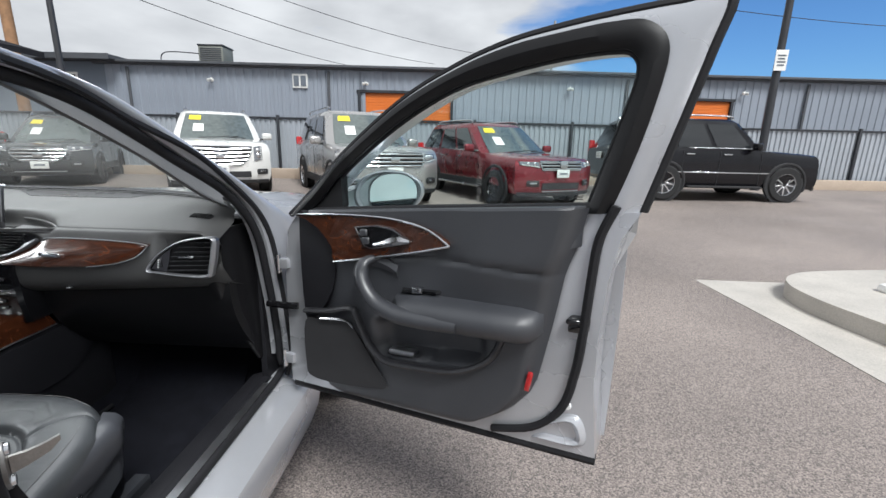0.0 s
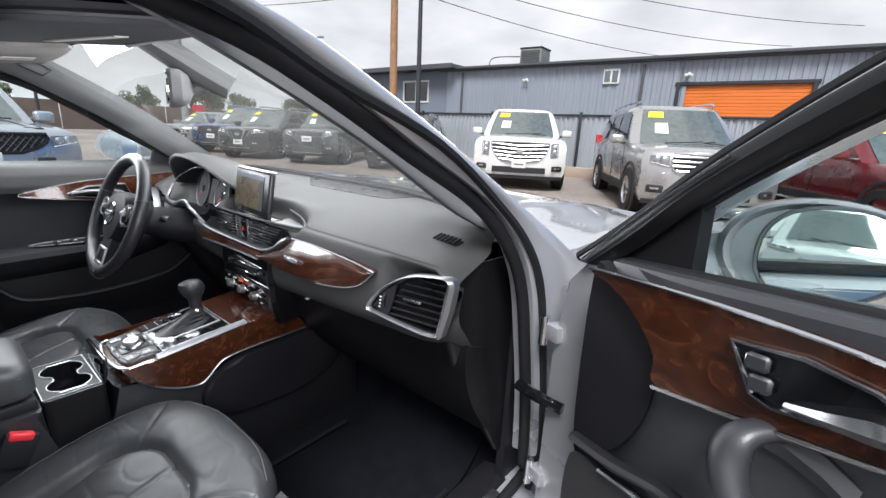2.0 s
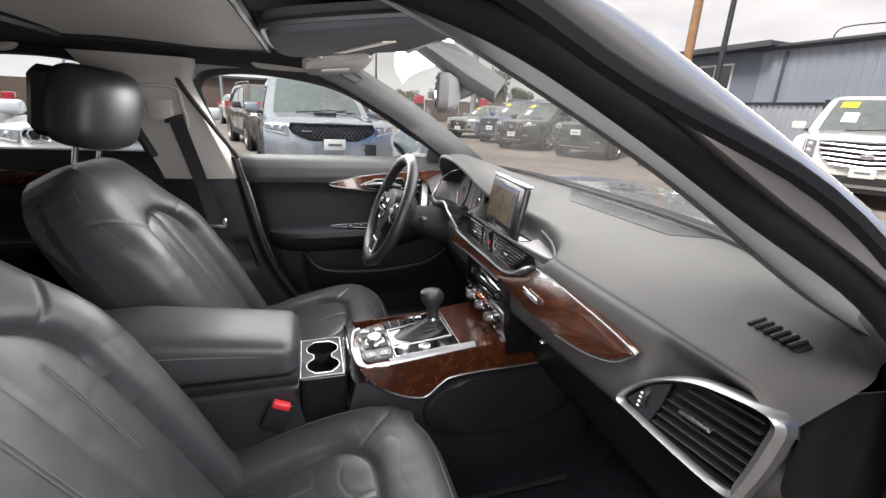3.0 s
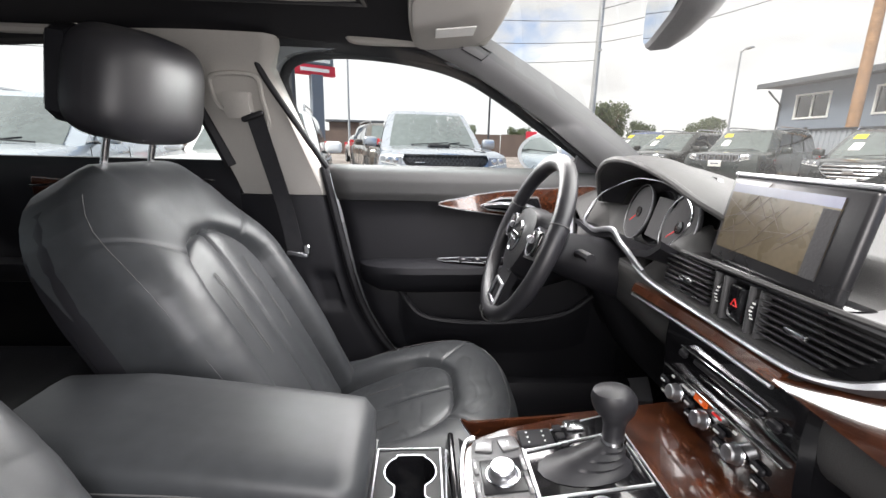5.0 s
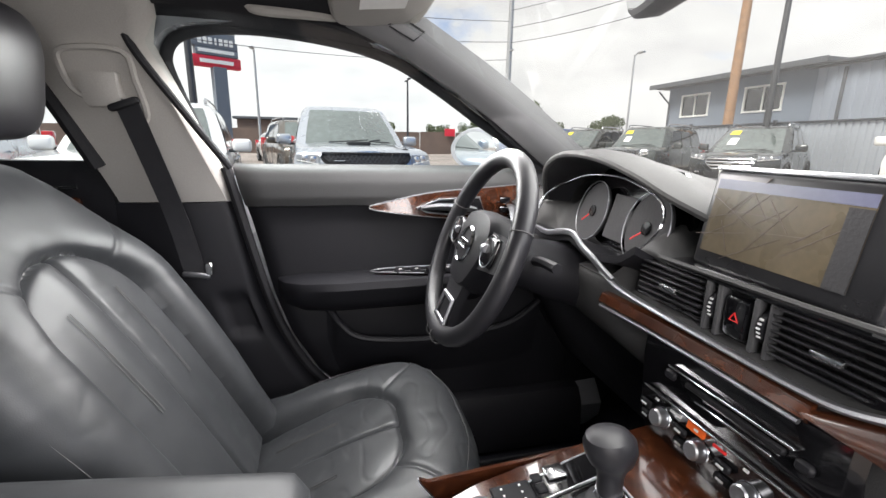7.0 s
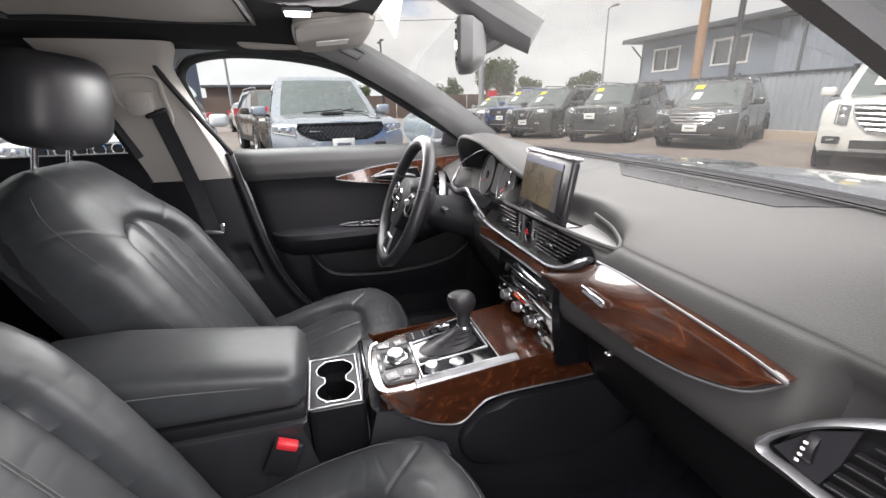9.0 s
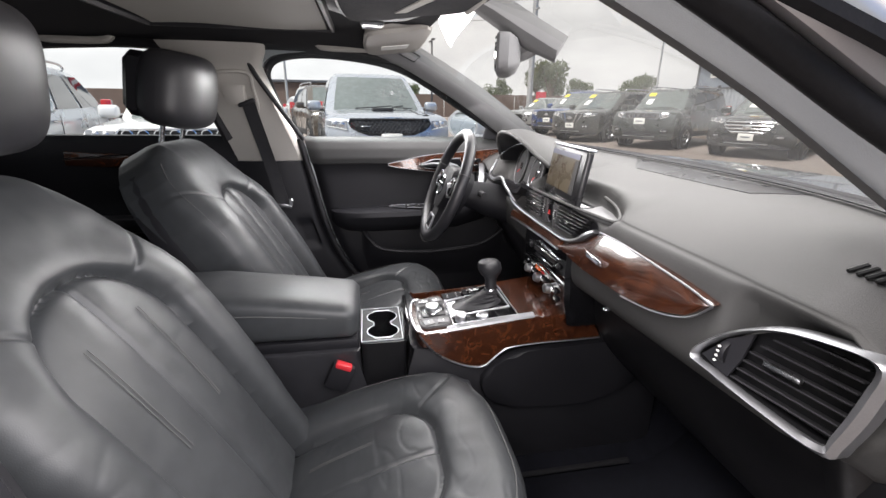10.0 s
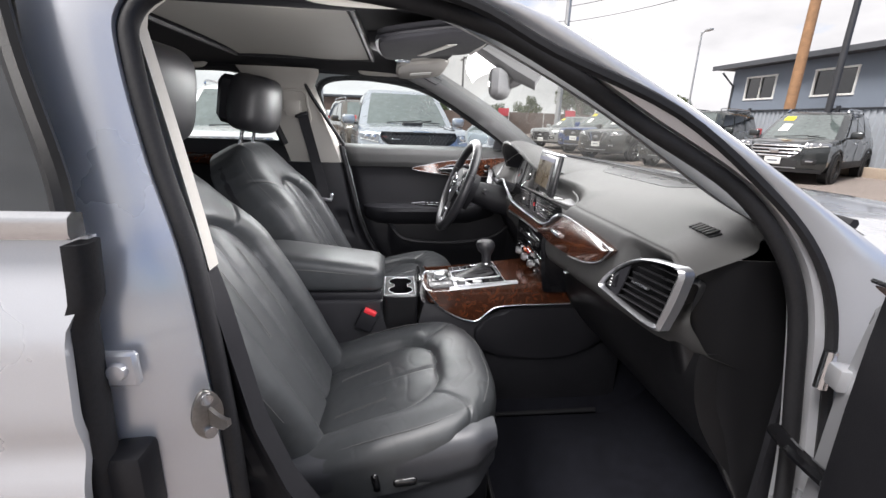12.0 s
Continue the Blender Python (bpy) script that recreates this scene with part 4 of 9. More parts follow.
        part("badge", rbox(0.14, 0.01, 0.016, 0.003, 1, pose(gw * 0.62, face(gw * 0.62, zc) + 0.03, zc + 0.01)), "chrome", gr)
    elif grille == "vee":
        for s in (1, -1):
            part("grille_bar", tube([(0, face(0, zl) + 0.04, zl + 0.02), (s * gw * 0.35, face(0.2, zl) + 0.04, zl + 0.03), (s * gw * 0.62, face(0.3, zc) + 0.035, zh)], 0.026, 6, up=(0, 1, 0)), "chrome", gr)
    if grille not in ("net", "slots"):
        part("emblem", moved(lathe([(0.085, 0), (0.085, 0.02), (0.06, 0.026)], 20), pose(0, face(0, zc) + 0.045, zc + 0.01 - sag * 0.6, 90, 0, 0) @ Matrix.Diagonal((1.1, emblem, -1, 1))), "chrome", v)
    lz, lw, lh = lamps or (zh - 0.09, 0.30, 0.15)
    x0 = max(gwid(0.7), gwid(1.0)) + 0.03
    for s in (1, -1):
        def lamp_at(u, w, out=0.014, s=s):
            x = min(lerp(x0, x0 + lw, u), hw * 0.992)
            taper = lerp(0.95, 0.55, u) if lh < lw else 1.0
            z = lz + (w - 0.5) * lh * taper + u * 0.03
            return (s * x, face(x, z) + out, z)
        lamp = part("headlight", surface(lamp_at, 8, 4, (0, -0.10, 0)), "lamp_clear", v, smooth=50)
        for q in (0.25, 0.6):
            if lh < lw:
                p = lamp_at(q, 0.55, 0.02)
            else:
                p = lamp_at(0.5, 0.1 + q, 0.02)
            part("projector", moved(lathe([(0.001, 0.012), (min(lw, lh) * 0.22, 0.009), (min(lw, lh) * 0.30, 0)], 14), pose(*p) @ pose(0, 0, 0, -90, 0, 0)), "rim_silver", lamp)
        strip = [lamp_at(u, 0.10, 0.022) for u in (0.03, 0.3, 0.6, 0.95)] if lh < lw else [lamp_at(0.85, w, 0.022) for w in (0.03, 0.3, 0.6, 0.95)]
        part("led_strip", tube(strip, 0.007, 5), "white_frame", lamp)
        xf = min(hw * 0.84, gw * 1.30)
        part("fog_recess", moved(rbox(0.26, 0.05, 0.12, 0.03, 2), pose(s * xf, face(xf, 0.52) + 0.006, 0.52, 0, 0, -s * 30)), "cladding", v)
        part("fog_lamp", moved(rbox(0.14, 0.05, 0.035, 0.012, 2), pose(s * xf, face(xf, 0.52) + 0.020, 0.525, 0, 0, -s * 30)), "rim_silver", v)
        part("rear_lamp", rbox(0.16, 0.14, 0.46, 0.03, 2, pose(s * (hw * 0.885), -L + 0.085, belt - 0.06)), "lamp_red", v)
    part("lower_grille", band(-gw * 0.92, gw * 0.92, 0.40, 0.53, 0.012), "cladding", v)
    part("chin", band(-hw * 0.94, hw * 0.94, 0.27, 0.345, 0.010, 0.05, 18), "cladding", v)
    part("skid_trim", tube([skin(gw * q, 0.365, 0.014) for q in (-0.9, -0.45, 0, 0.45, 0.9)], 0.012, 5), "alu", v)
    if plate:
        p = part("number_plate", rbox(0.32, 0.02, 0.16, 0.01, 2, pose(0, face(0, zl - 0.07) + 0.03, zl - 0.07)), "plate", v)
        bars(0.22, 0.07, 1, p, pose(0, face(0, zl - 0.07) + 0.042, zl - 0.07, 90, 0, 180), "sign_grey")
    part("rear_plate", rbox(0.32, 0.02, 0.16, 0.01, 2, pose(0, -L - 0.03, belt - 0.2)), "plate", v)
    part("rear_bumper", rbox(W * 0.9, 0.2, 0.2, 0.06, 3, pose(0, -L + 0.07, 0.52)), "cladding" if clad else body, v)
    if sticker:
        def on_glass(u0, u1, w0, w1):
            def f(u, w):
                pts = gh(lerp(0.06, 0.94, lerp(w0, w1, w)))
                x = 4 * lerp(u0, u1, u)
                k = int(min(math.floor(x), 3))
                return pts[k].lerp(pts[k + 1], x - k) + Vector((0, 0.018, 0.018))
            return surface(f, 3, 2)
        part("price_sticker", on_glass(0.70, 0.90, 0.74, 0.92), "sticker", ws_pane)
        part("paper_sheet", on_glass(0.66, 0.80, 0.28, 0.58), "paper", ws_pane)
    for s in (1, -1):
        part("wiper", tube([(s * 0.5 - 0.1, y0 + 0.14, z0f + 0.045), (s * 0.15 - 0.1, y0 + 0.10, z0f + 0.065), (s * 0.1 - 0.35, y0 + 0.06, z0f + 0.09)], 0.01, 5), "cladding", v)
    return v


H0 = (0.5, -0.87)
vehicle("white_suv", heading(-3.75, 8.0, *H0), paint("white_pearl", (0.72, 0.72, 0.7), 0.1), L=5.18, W=2.04, H=1.89, wb=2.95, hood=1.20, cowl=1.45, belt=1.22, ws=0.80, tread=0.39, nose=0.06, grille="bars", nbars=5, sag=0.035, gw=0.64, gz=(0.66, 1.06), gshape=(0.62, 0.86, 0.97, 1.0), lamps=(0.90, 0.17, 0.30),
        label="white full-size SUV with wide chrome grille, yellow windshield sticker")
vehicle("silver_suv", heading(0.12, 7.2, *H0), paint("silver_gold", (0.46, 0.45, 0.44), 0.7), L=5.33, W=2.03, H=1.94, wb=3.11, hood=1.20, cowl=1.45, belt=1.2, ws=0.80, tread=0.40, nose=0.08, grille="bars", nbars=4, gw=0.62, gz=(0.78, 1.07), gshape=(0.86, 1.0, 1.0, 0.96), lamps=(0.95, 0.26, 0.20),
        label="silver full-size SUV with barred grille and oval emblem")
red = vehicle("red_suv", heading(3.4, 7.7, *H0), paint("red_metallic", (0.20, 0.012, 0.022), 0.45), L=5.04, W=1.98, H=1.75, wb=2.98, hood=1.06, cowl=1.48, belt=1.10, ws=0.90, tail=0.45, tread=0.375, rim="rim_black", spokes=10, nose=0.09, grille="bars", nbars=3, gw=0.52, gz=(0.78, 0.95), gshape=(0.92, 1.0, 1.0), lamps=(0.88, 0.36, 0.12), emblem=1.0,
        label="dark red three-row SUV with black wheels and chrome trim")
black_paint = material("black_paint", (0.004, 0.004, 0.006), 0.2, 0, 0.05, 2.5, 500, 0, coat=0.7, spec=0.1)
black_paint.node_tree.nodes["Principled BSDF"].inputs["Coat Roughness"].default_value = 0.16
for s in (1, -1):
    part("running_board", rbox(0.10, 1.9, 0.05, 0.02, 2, pose(s * 1.03, -2.45, 0.36)), "chrome", red, "bright running board")
black = vehicle("black_suv", heading(10.0, 10.71, 0.9966, 0.082), black_paint, L=5.14, W=2.0, H=1.9, wb=2.95, fo=1.0, hood=1.16, cowl=1.55, belt=1.2, ws=0.65, tail=0.35, tread=0.41, rim="chrome", spokes=9, grille="bars", gw=0.6, gz=(0.75, 1.05),
        clad=False, label="black full-size SUV with large chrome wheels, seen side-on", sticker=False)
for s in (1, -1):
    part("side_moulding", rbox(0.02, 2.4, 0.035, 0.008, 1, pose(s * 1.008, -2.6, 0.66)), "chrome", black)
    part("running_board", rbox(0.14, 1.8, 0.05, 0.02, 2, pose(s * 1.02, -2.5, 0.33)), "cladding", black)
vehicle("dark_crossover", heading(-8.0, 8.2, *H0), paint("dark_grey_paint", (0.035, 0.04, 0.042), 0.5), L=4.48, W=1.85, H=1.66, wb=2.67, hood=1.00, cowl=1.2, belt=1.04, ws=0.95, tail=0.5, tread=0.35, rim="rim_black", nose=0.12, grille="bars", nbars=4, gw=0.50, gz=(0.58, 0.88), gshape=(0.55, 0.86, 1.0, 0.86), lamps=(0.86, 0.38, 0.12),
        label="dark grey compact crossover with hexagonal chrome grille")
vehicle("dark_boxy_suv", heading(-10.6, 7.15, *H0), paint("dark_green_paint", (0.03, 0.038, 0.036), 0.4), L=4.23, W=1.81, H=1.68, wb=2.57, hood=1.08, cowl=1.05, belt=1.06, ws=0.55, tail=0.15, tread=0.345, rim="rim_silver", nose=0.04, grille="slots", gw=0.52, gz=(0.84, 1.0), lamps=(0.92, 0.20, 0.18),
        label="dark boxy small SUV with seven-slot grille")
vehicle("dark_crossover", heading(-13.1, 6.25, *H0), paint("dark_olive_paint", (0.028, 0.03, 0.027), 0.5), L=4.65, W=1.84, H=1.68, wb=2.7, hood=1.04, cowl=1.2, belt=1.06, ws=0.95, tail=0.5, tread=0.355, rim="rim_silver", nose=0.12, grille="vee", gw=0.42, gz=(0.62, 0.93), gshape=(0.5, 0.8, 1.0), lamps=(0.88, 0.38, 0.13),
        label="dark olive crossover with a V-shaped chrome grille")
vehicle("blue_crossover", heading(-15.7, 6.5, *H0), paint("blue_paint", (0.015, 0.05, 0.19), 0.5), L=4.8, W=1.92, H=1.73, wb=2.85, hood=1.06, cowl=1.2, belt=1.08, ws=0.9, tail=0.5, tread=0.36, grille="mesh", gw=0.5, gz=(0.68, 0.93),
        label="dark blue crossover parked in the row")
vehicle("grey_sedan", heading(-18.5, 6.1, *H0), paint("light_grey_paint", (0.35, 0.36, 0.36), 0.6), L=4.8, W=1.85, H=1.5, wb=2.8, hood=0.95, cowl=1.3, belt=0.95, ws=0.95, tail=0.9, tread=0.33, grille="mesh", gw=0.45, gz=(0.5, 0.75), clad=False, rails=False, label="light grey sedan at the end of the row", category="car")
striped = vehicle("striped_suv", heading(-5.8, -0.08, 0.993, 0.12), paint("silver_blue", (0.42, 0.445, 0.49), 0.6), L=5.1, W=1.94, H=1.82, wb=3.04, hood=1.15, cowl=1.42, belt=1.15, ws=0.90, tread=0.385, rim="rim_black", nose=0.07, grille="net", gw=0.62, gz=(0.82, 1.03), gshape=(0.55, 0.88, 1.0, 0.97), lamps=(0.94, 0.30, 0.15),
        label="silver-blue SUV with mesh grille and dark hood stripe", sticker=False, rails=False)
part("hood_stripe", surface(lambda u, v: (lerp(-0.64, -0.46, u), lerp(-0.24, -1.38, v), lerp(1.075, 1.152, v ** 0.7) + 0.016 + 0.012 * u), 3, 10, (0, 0, -0.004)), "cladding", striped, "dark stripe on the hood")
part("bumper_stripe", rbox(0.17, 0.03, 0.36, 0.01, 2, pose(-0.55, -0.012, 0.58, -3, 0, 0)), "cladding", striped)
part("hood_scoop", rbox(0.34, 0.30, 0.05, 0.02, 3, pose(0.0, -0.85, 1.165, 4, 0, 0)), "cladding", striped, "black hood scoop")
vehicle("brown_suv", heading(-11.3, -0.85, 0.96, 0.28), paint("taupe_paint", (0.10, 0.085, 0.07), 0.5), L=4.9, W=1.9, H=1.75, wb=2.9, hood=1.1, cowl=1.2, belt=1.1, ws=0.8, tread=0.37, grille="mesh", gw=0.5, gz=(0.7, 0.95), label="taupe SUV parked behind the white one", sticker=False)
vehicle("white_car", heading(-21.5, -2.7, 0.9, 0.3), paint("white_car_paint", (0.7, 0.7, 0.7), 0.05), L=4.7, W=1.84, H=1.5, wb=2.75, hood=0.95, cowl=1.25, belt=0.95, ws=0.9, tail=0.8, tread=0.33, grille="mesh", gw=0.45, gz=(0.5, 0.75), clad=False, rails=False, label="white sedan far across the lot", category="car", sticker=False)
vehicle("white_suv", heading(-4.25, -2.5, 0.985, 0.17), paint("white_gloss", (0.76, 0.76, 0.75), 0.05), L=4.6, W=1.9, H=1.70, wb=2.75, hood=1.05, cowl=1.3, belt=1.06, ws=0.85, tread=0.36, grille="slots", gw=0.56, gz=(0.86, 0.97), lamps=(0.90, 0.3, 0.12), label="white SUV with a seven-slot grille beside the sedan", sticker=False)
vehicle("silver_wagon", heading(-3.15, -4.9, 0.98, 0.2), paint("ice_silver", (0.50, 0.55, 0.6), 0.6), L=4.9, W=1.95, H=1.74, wb=2.9, hood=1.10, cowl=1.3, belt=1.14, ws=0.9, tail=0.7, tread=0.36, grille="mesh", gw=0.5, gz=(0.6, 0.9), clad=False, label="pale silver crossover seen from its side", sticker=False)
vehicle("white_crossover", heading(2.5, -6.2, -0.1, 0.99), paint("white_crossover_paint", (0.74, 0.74, 0.73), 0.05), L=4.7, W=1.9, H=1.65, wb=2.75, hood=1.04, cowl=1.2, belt=1.04, ws=0.9, tread=0.36, rim="rim_black", grille="bars", gw=0.6, gz=(0.55, 0.85), gshape=(0.7, 1.0, 0.9), lamps=(0.94, 0.3, 0.06), label="white crossover with a broad black grille", sticker=False)
vehicle("dark_sedan", heading(5.3, -6.2, -0.1, 0.99), paint("navy_paint", (0.012, 0.015, 0.026), 0.4), L=4.8, W=1.85, H=1.46, wb=2.8, hood=0.93, cowl=1.3, belt=0.93, ws=0.95, tail=0.9, tread=0.33, grille="mesh", gw=0.45, gz=(0.5, 0.75), clad=False, rails=False, label="dark navy sedan parked behind", category="car", sticker=False)


# ---- the silver sedan: shell ----
car = thing("silver_sedan", pose(0, 0, GZ), "silver four-door sedan, front passenger door wide open", "car")
UP = pose(0, 0, -GZ)            # parts below are given in world heights


def cpart(name, bm, mat, parent=None, label="", smooth=38.0):
    """A part of the sedan, given in world coordinates."""
    return part(name, moved(bm, UP), mat, parent or car, label, smooth)


def both(fn):
    for s in (1, -1):
        fn(s)


# opening of the front doors: (y, z) from the sill's front up the A-pillar, along the roof and down the B-pillar
OPEN = [(0.20, 0.385), (0.235, 0.45), (0.215, 0.60), (0.185, 0.76), (0.155, 0.90), (0.115, 0.99), (0.045, 1.07), (-0.09, 1.15), (-0.21, 1.222), (-0.32, 1.276), (-0.45, 1.306), (-0.62, 1.318), (-0.74, 1.303), (-0.785, 1.262),
        (-0.78, 1.20), (-0.745, 1.08), (-0.70, 0.955), (-0.68, 0.75), (-0.672, 0.56), (-0.655, 0.43), (-0.61, 0.38)]


def side_x(z, x0=0.80, k=0.33):
    """Half width of the side at a height, with the cabin leaning in."""
    return x0 - k * max(0, z - 0.95) if z > 0.95 else x0 + 0.01 * math.sin((0.95 - z) * 5)


def opening_seal(s):
    pts = spline([(s * side_x(z), y, z) for y, z in OPEN], 5, True)
    cpart("door_seal", tube(pts, 0.0125, 10, True, up=(1, 0, 0)), "rubber", None, "black rubber door opening seal")
    pts2 = spline([(s * (side_x(z) + 0.028), y + (0.028 if y > -0.2 else -0.026), z + (0.02 if z > 1.1 else 0)) for y, z in OPEN[:12]], 5)
    cpart("outer_door_seal", tube(pts2, 0.008, 6, up=(1, 0, 0)), "rubber")


both(opening_seal)


def pillar_band(s, outer, inner, n=40, thick=0.05):
    """Painted ring piece between an inner and an outer (x, y, z) line."""
    a, b = spline(outer, 6), spline(inner, 6)
    def f(u, v):
        i = u * (len(a) - 1)
        k = min(int(i), len(a) - 2)
        p = a[k].lerp(a[k + 1], i - k)
        j = u * (len(b) - 1)
        q = min(int(j), len(b) - 2)
        r = b[q].lerp(b[q + 1], j - q)
        c = p.lerp(r, v)
        bulge = 0.012 * math.sin(math.pi * v)
        return Vector((s * (c.x + bulge), c.y, c.z + bulge * 0.4))
    return surface(f, n, 6, (-s * thick, 0, 0))


def shell_side(s):
    # A-pillar with hinge post, outer face
    inner = [(side_x(z) + 0.015, y + 0.012, z + 0.008) for y, z in OPEN[1:12]]
    outer = [(0.885, 0.36, 0.45), (0.885, 0.345, 0.60), (0.88, 0.335, 0.76), (0.868, 0.325, 0.90), (0.845, 0.25, 0.975), (0.80, 0.12, 1.070), (0.762, -0.01, 1.160), (0.735, -0.15, 1.240), (0.715, -0.27, 1.298), (0.70, -0.45, 1.342), (0.69, -0.62, 1.355)]
    cpart("a_pillar", pillar_band(s, outer, inner), "silver", None, "silver painted A-pillar and hinge post")
    # roof rail and B-pillar
    inner = [(side_x(z) + 0.015, y - 0.010, z + 0.006) for y, z in OPEN[11:20]]
    outer = [(0.69, -0.62, 1.355), (0.685, -0.80, 1.358), (0.70, -0.90, 1.33), (0.735, -0.89, 1.24), (0.785, -0.86, 1.09), (0.84, -0.84, 0.96), (0.862, -0.83, 0.75), (0.865, -0.82, 0.56), (0.86, -0.80, 0.36)]
    cpart("b_pillar", pillar_band(s, outer, inner), "silver", None, "silver painted B-pillar")
    # sill
    prof = [(0.70, 0.30), (0.735, 0.345), (0.765, 0.372), (0.80, 0.372), (0.86, 0.352), (0.905, 0.335), (0.915, 0.30), (0.90, 0.20), (0.86, 0.10), (0.74, 0.08)]
    ys = [0.34, 0.24, 0.0, -0.3, -0.6, -0.78]
    cpart("sill", loft([[(s * x, y, z) for x, z in prof] for y in ys]), "silver")
    cpart("scuff_plate", rbox(0.035, 0.62, 0.006, 0.002, 1, pose(s * 0.782, -0.13, 0.378)), "alu", None, "brushed aluminium sill strip")
    cover = [(0.660, 0.21), (0.670, 0.33), (0.695, 0.370), (0.742, 0.383), (0.762, 0.376), (0.762, 0.31), (0.72, 0.21)]
    cpart("sill_cover", loft([[(s * x, y, z) for x, z in cover] for y in (0.25, 0.0, -0.3, -0.62)]), "plastic", None, "black plastic sill cover")
    cpart("sill_trim", tube([(s * 0.755, 0.23, 0.372), (s * 0.752, -0.2, 0.372), (s * 0.752, -0.62, 0.372)], 0.018, 8, flat=0.6), "plastic")
    # front fender
    def fend(u, v):
        y = lerp(0.33, 1.75, u)
        z = lerp(0.30, 0.955 - 0.11 * sstep(0.3, 1.0, u), v)
        x = 0.885 + 0.015 * math.sin(math.pi * min(1, v * 1.1)) - 0.05 * sstep(0.7, 1, v) - 0.10 * sstep(0.5, 1, u)
        return (s * x, y, z)
    cpart("fender", surface(fend, 16, 10, (-s * 0.03, 0, 0)), "silver")


both(shell_side)


def hood_panel():
    def f(u, v):
        x = lerp(-0.83, 0.83, u)
        y = lerp(0.43 - 0.16 * abs(u - 0.5) ** 2 * 4, 1.72 - 0.2 * abs(2 * u - 1) ** 2, v)
        crease = 0.012 * math.exp(-((abs(x) - 0.52) / 0.05) ** 2)
        z = 0.985 - 0.03 * (abs(x) / 0.83) ** 2 - 0.02 * v - 0.12 * v ** 2.5 + crease
        return (x, y, z)
    cpart("hood", surface(f, 30, 16, (0, 0, -0.025)), "silver", None, "silver hood with two soft creases")
    cpart("cowl", rbox(1.5, 0.16, 0.02, 0.008, 1, pose(0, 0.37, 0.940)), "plastic")
    for x in (-0.45, 0.05):
        cpart("wiper", tube([(x, 0.42, 0.985), (x + 0.25, 0.36, 1.005), (x + 0.62, 0.37, 0.995)], 0.01, 6), "rubber")
    def front(u, v):
        x = lerp(-0.78, 0.78, u)
        return (x, 1.74 - 0.22 * abs(2 * u - 1) ** 2 + 0.05 * math.sin(math.pi * v), lerp(0.2, 0.86, v))
    cpart("front_bumper", surface(front, 16, 8, (0, -0.04, 0)), "silver")


hood_panel()


def windshield_pane():
    def f(u, v):
        a = 2 * u - 1
        xw, xt = 0.80, 0.645
        x = lerp(xw, xt, v) * a
        y = lerp(0.40 - 0.20 * abs(a) ** 2.2, -0.27 - 0.10 * abs(a) ** 2.2, v)
        z = lerp(1.0, 1.365 - 0.035 * a * a, v) + 0.03 * math.sin(math.pi * v) * (1 - a * a)
        return (x, y, z)
    ob = cpart("windshield", surface(f, 20, 12), "windshield", None, "clear laminated windshield", 60)
    ob.visible_shadow = False


windshield_pane()


def roof_parts():
    def f(u, v):
        a = 2 * u - 1
        y = lerp(-0.27 - 0.09 * abs(a) ** 2.2, -2.05, v)
        return (0.715 * a, y, 1.415 - 0.045 * a * a - 0.05 * (2 * v - 0.8) ** 2 - 0.018 * a ** 8)
    cpart("roof_panel", surface(f, 20, 20, (0, 0, -0.012)), "silver")
    def g(u, v):
        a = 2 * u - 1
        y = lerp(-0.275 - 0.09 * abs(a) ** 2.2, -2.0, v)
        z = 1.375 - 0.05 * abs(a) ** 3 - 0.045 * (2 * v - 0.8) ** 2
        return (0.68 * a, y, z)
    cpart("headliner", surface(g, 24, 24, (0, 0, 0.01)), "headliner", None, "black cloth headliner")
    # sunroof blind, a shade lighter than the liner
    def h(u, v):
        a = lerp(-0.55, 0.55, u)
        return (0.68 * a, lerp(-0.55, -1.0, v), 1.362 - 0.05 * abs(a) ** 3 - 0.004 * math.sin(6 * v))
    cpart("sunroof_blind", surface(h, 10, 8, (0, 0, 0.008)), "sunroof", None, "pale grey sliding sunroof blind")
    frame = [(-0.39, -0.535), (0.39, -0.535), (0.39, -1.015), (-0.39, -1.015)]
    cpart("sunroof_rim", tube([(x, y, 1.357) for x, y in frame], 0.009, 6, True), "plastic")
    # overhead console
    cpart("overhead_console", loft([[(x * w, y, 1.36 - d * (1 - (x / 1.0) ** 2)) for x in (-1, -0.7, -0.3, 0, 0.3, 0.7, 1)] + [(w * x, y, 1.372) for x in (1, -1)] for y, w, d in ((-0.30, 0.13, 0.012), (-0.36, 0.15, 0.035), (-0.44, 0.15, 0.04), (-0.52, 0.12, 0.02))]), "plastic", None, "black overhead console with reading lamps")
    for x in (-0.07, 0.07):
        cpart("reading_lamp", rbox(0.06, 0.05, 0.008, 0.004, 1, pose(x, -0.43, 1.322)), "lamp_clear")


roof_parts()


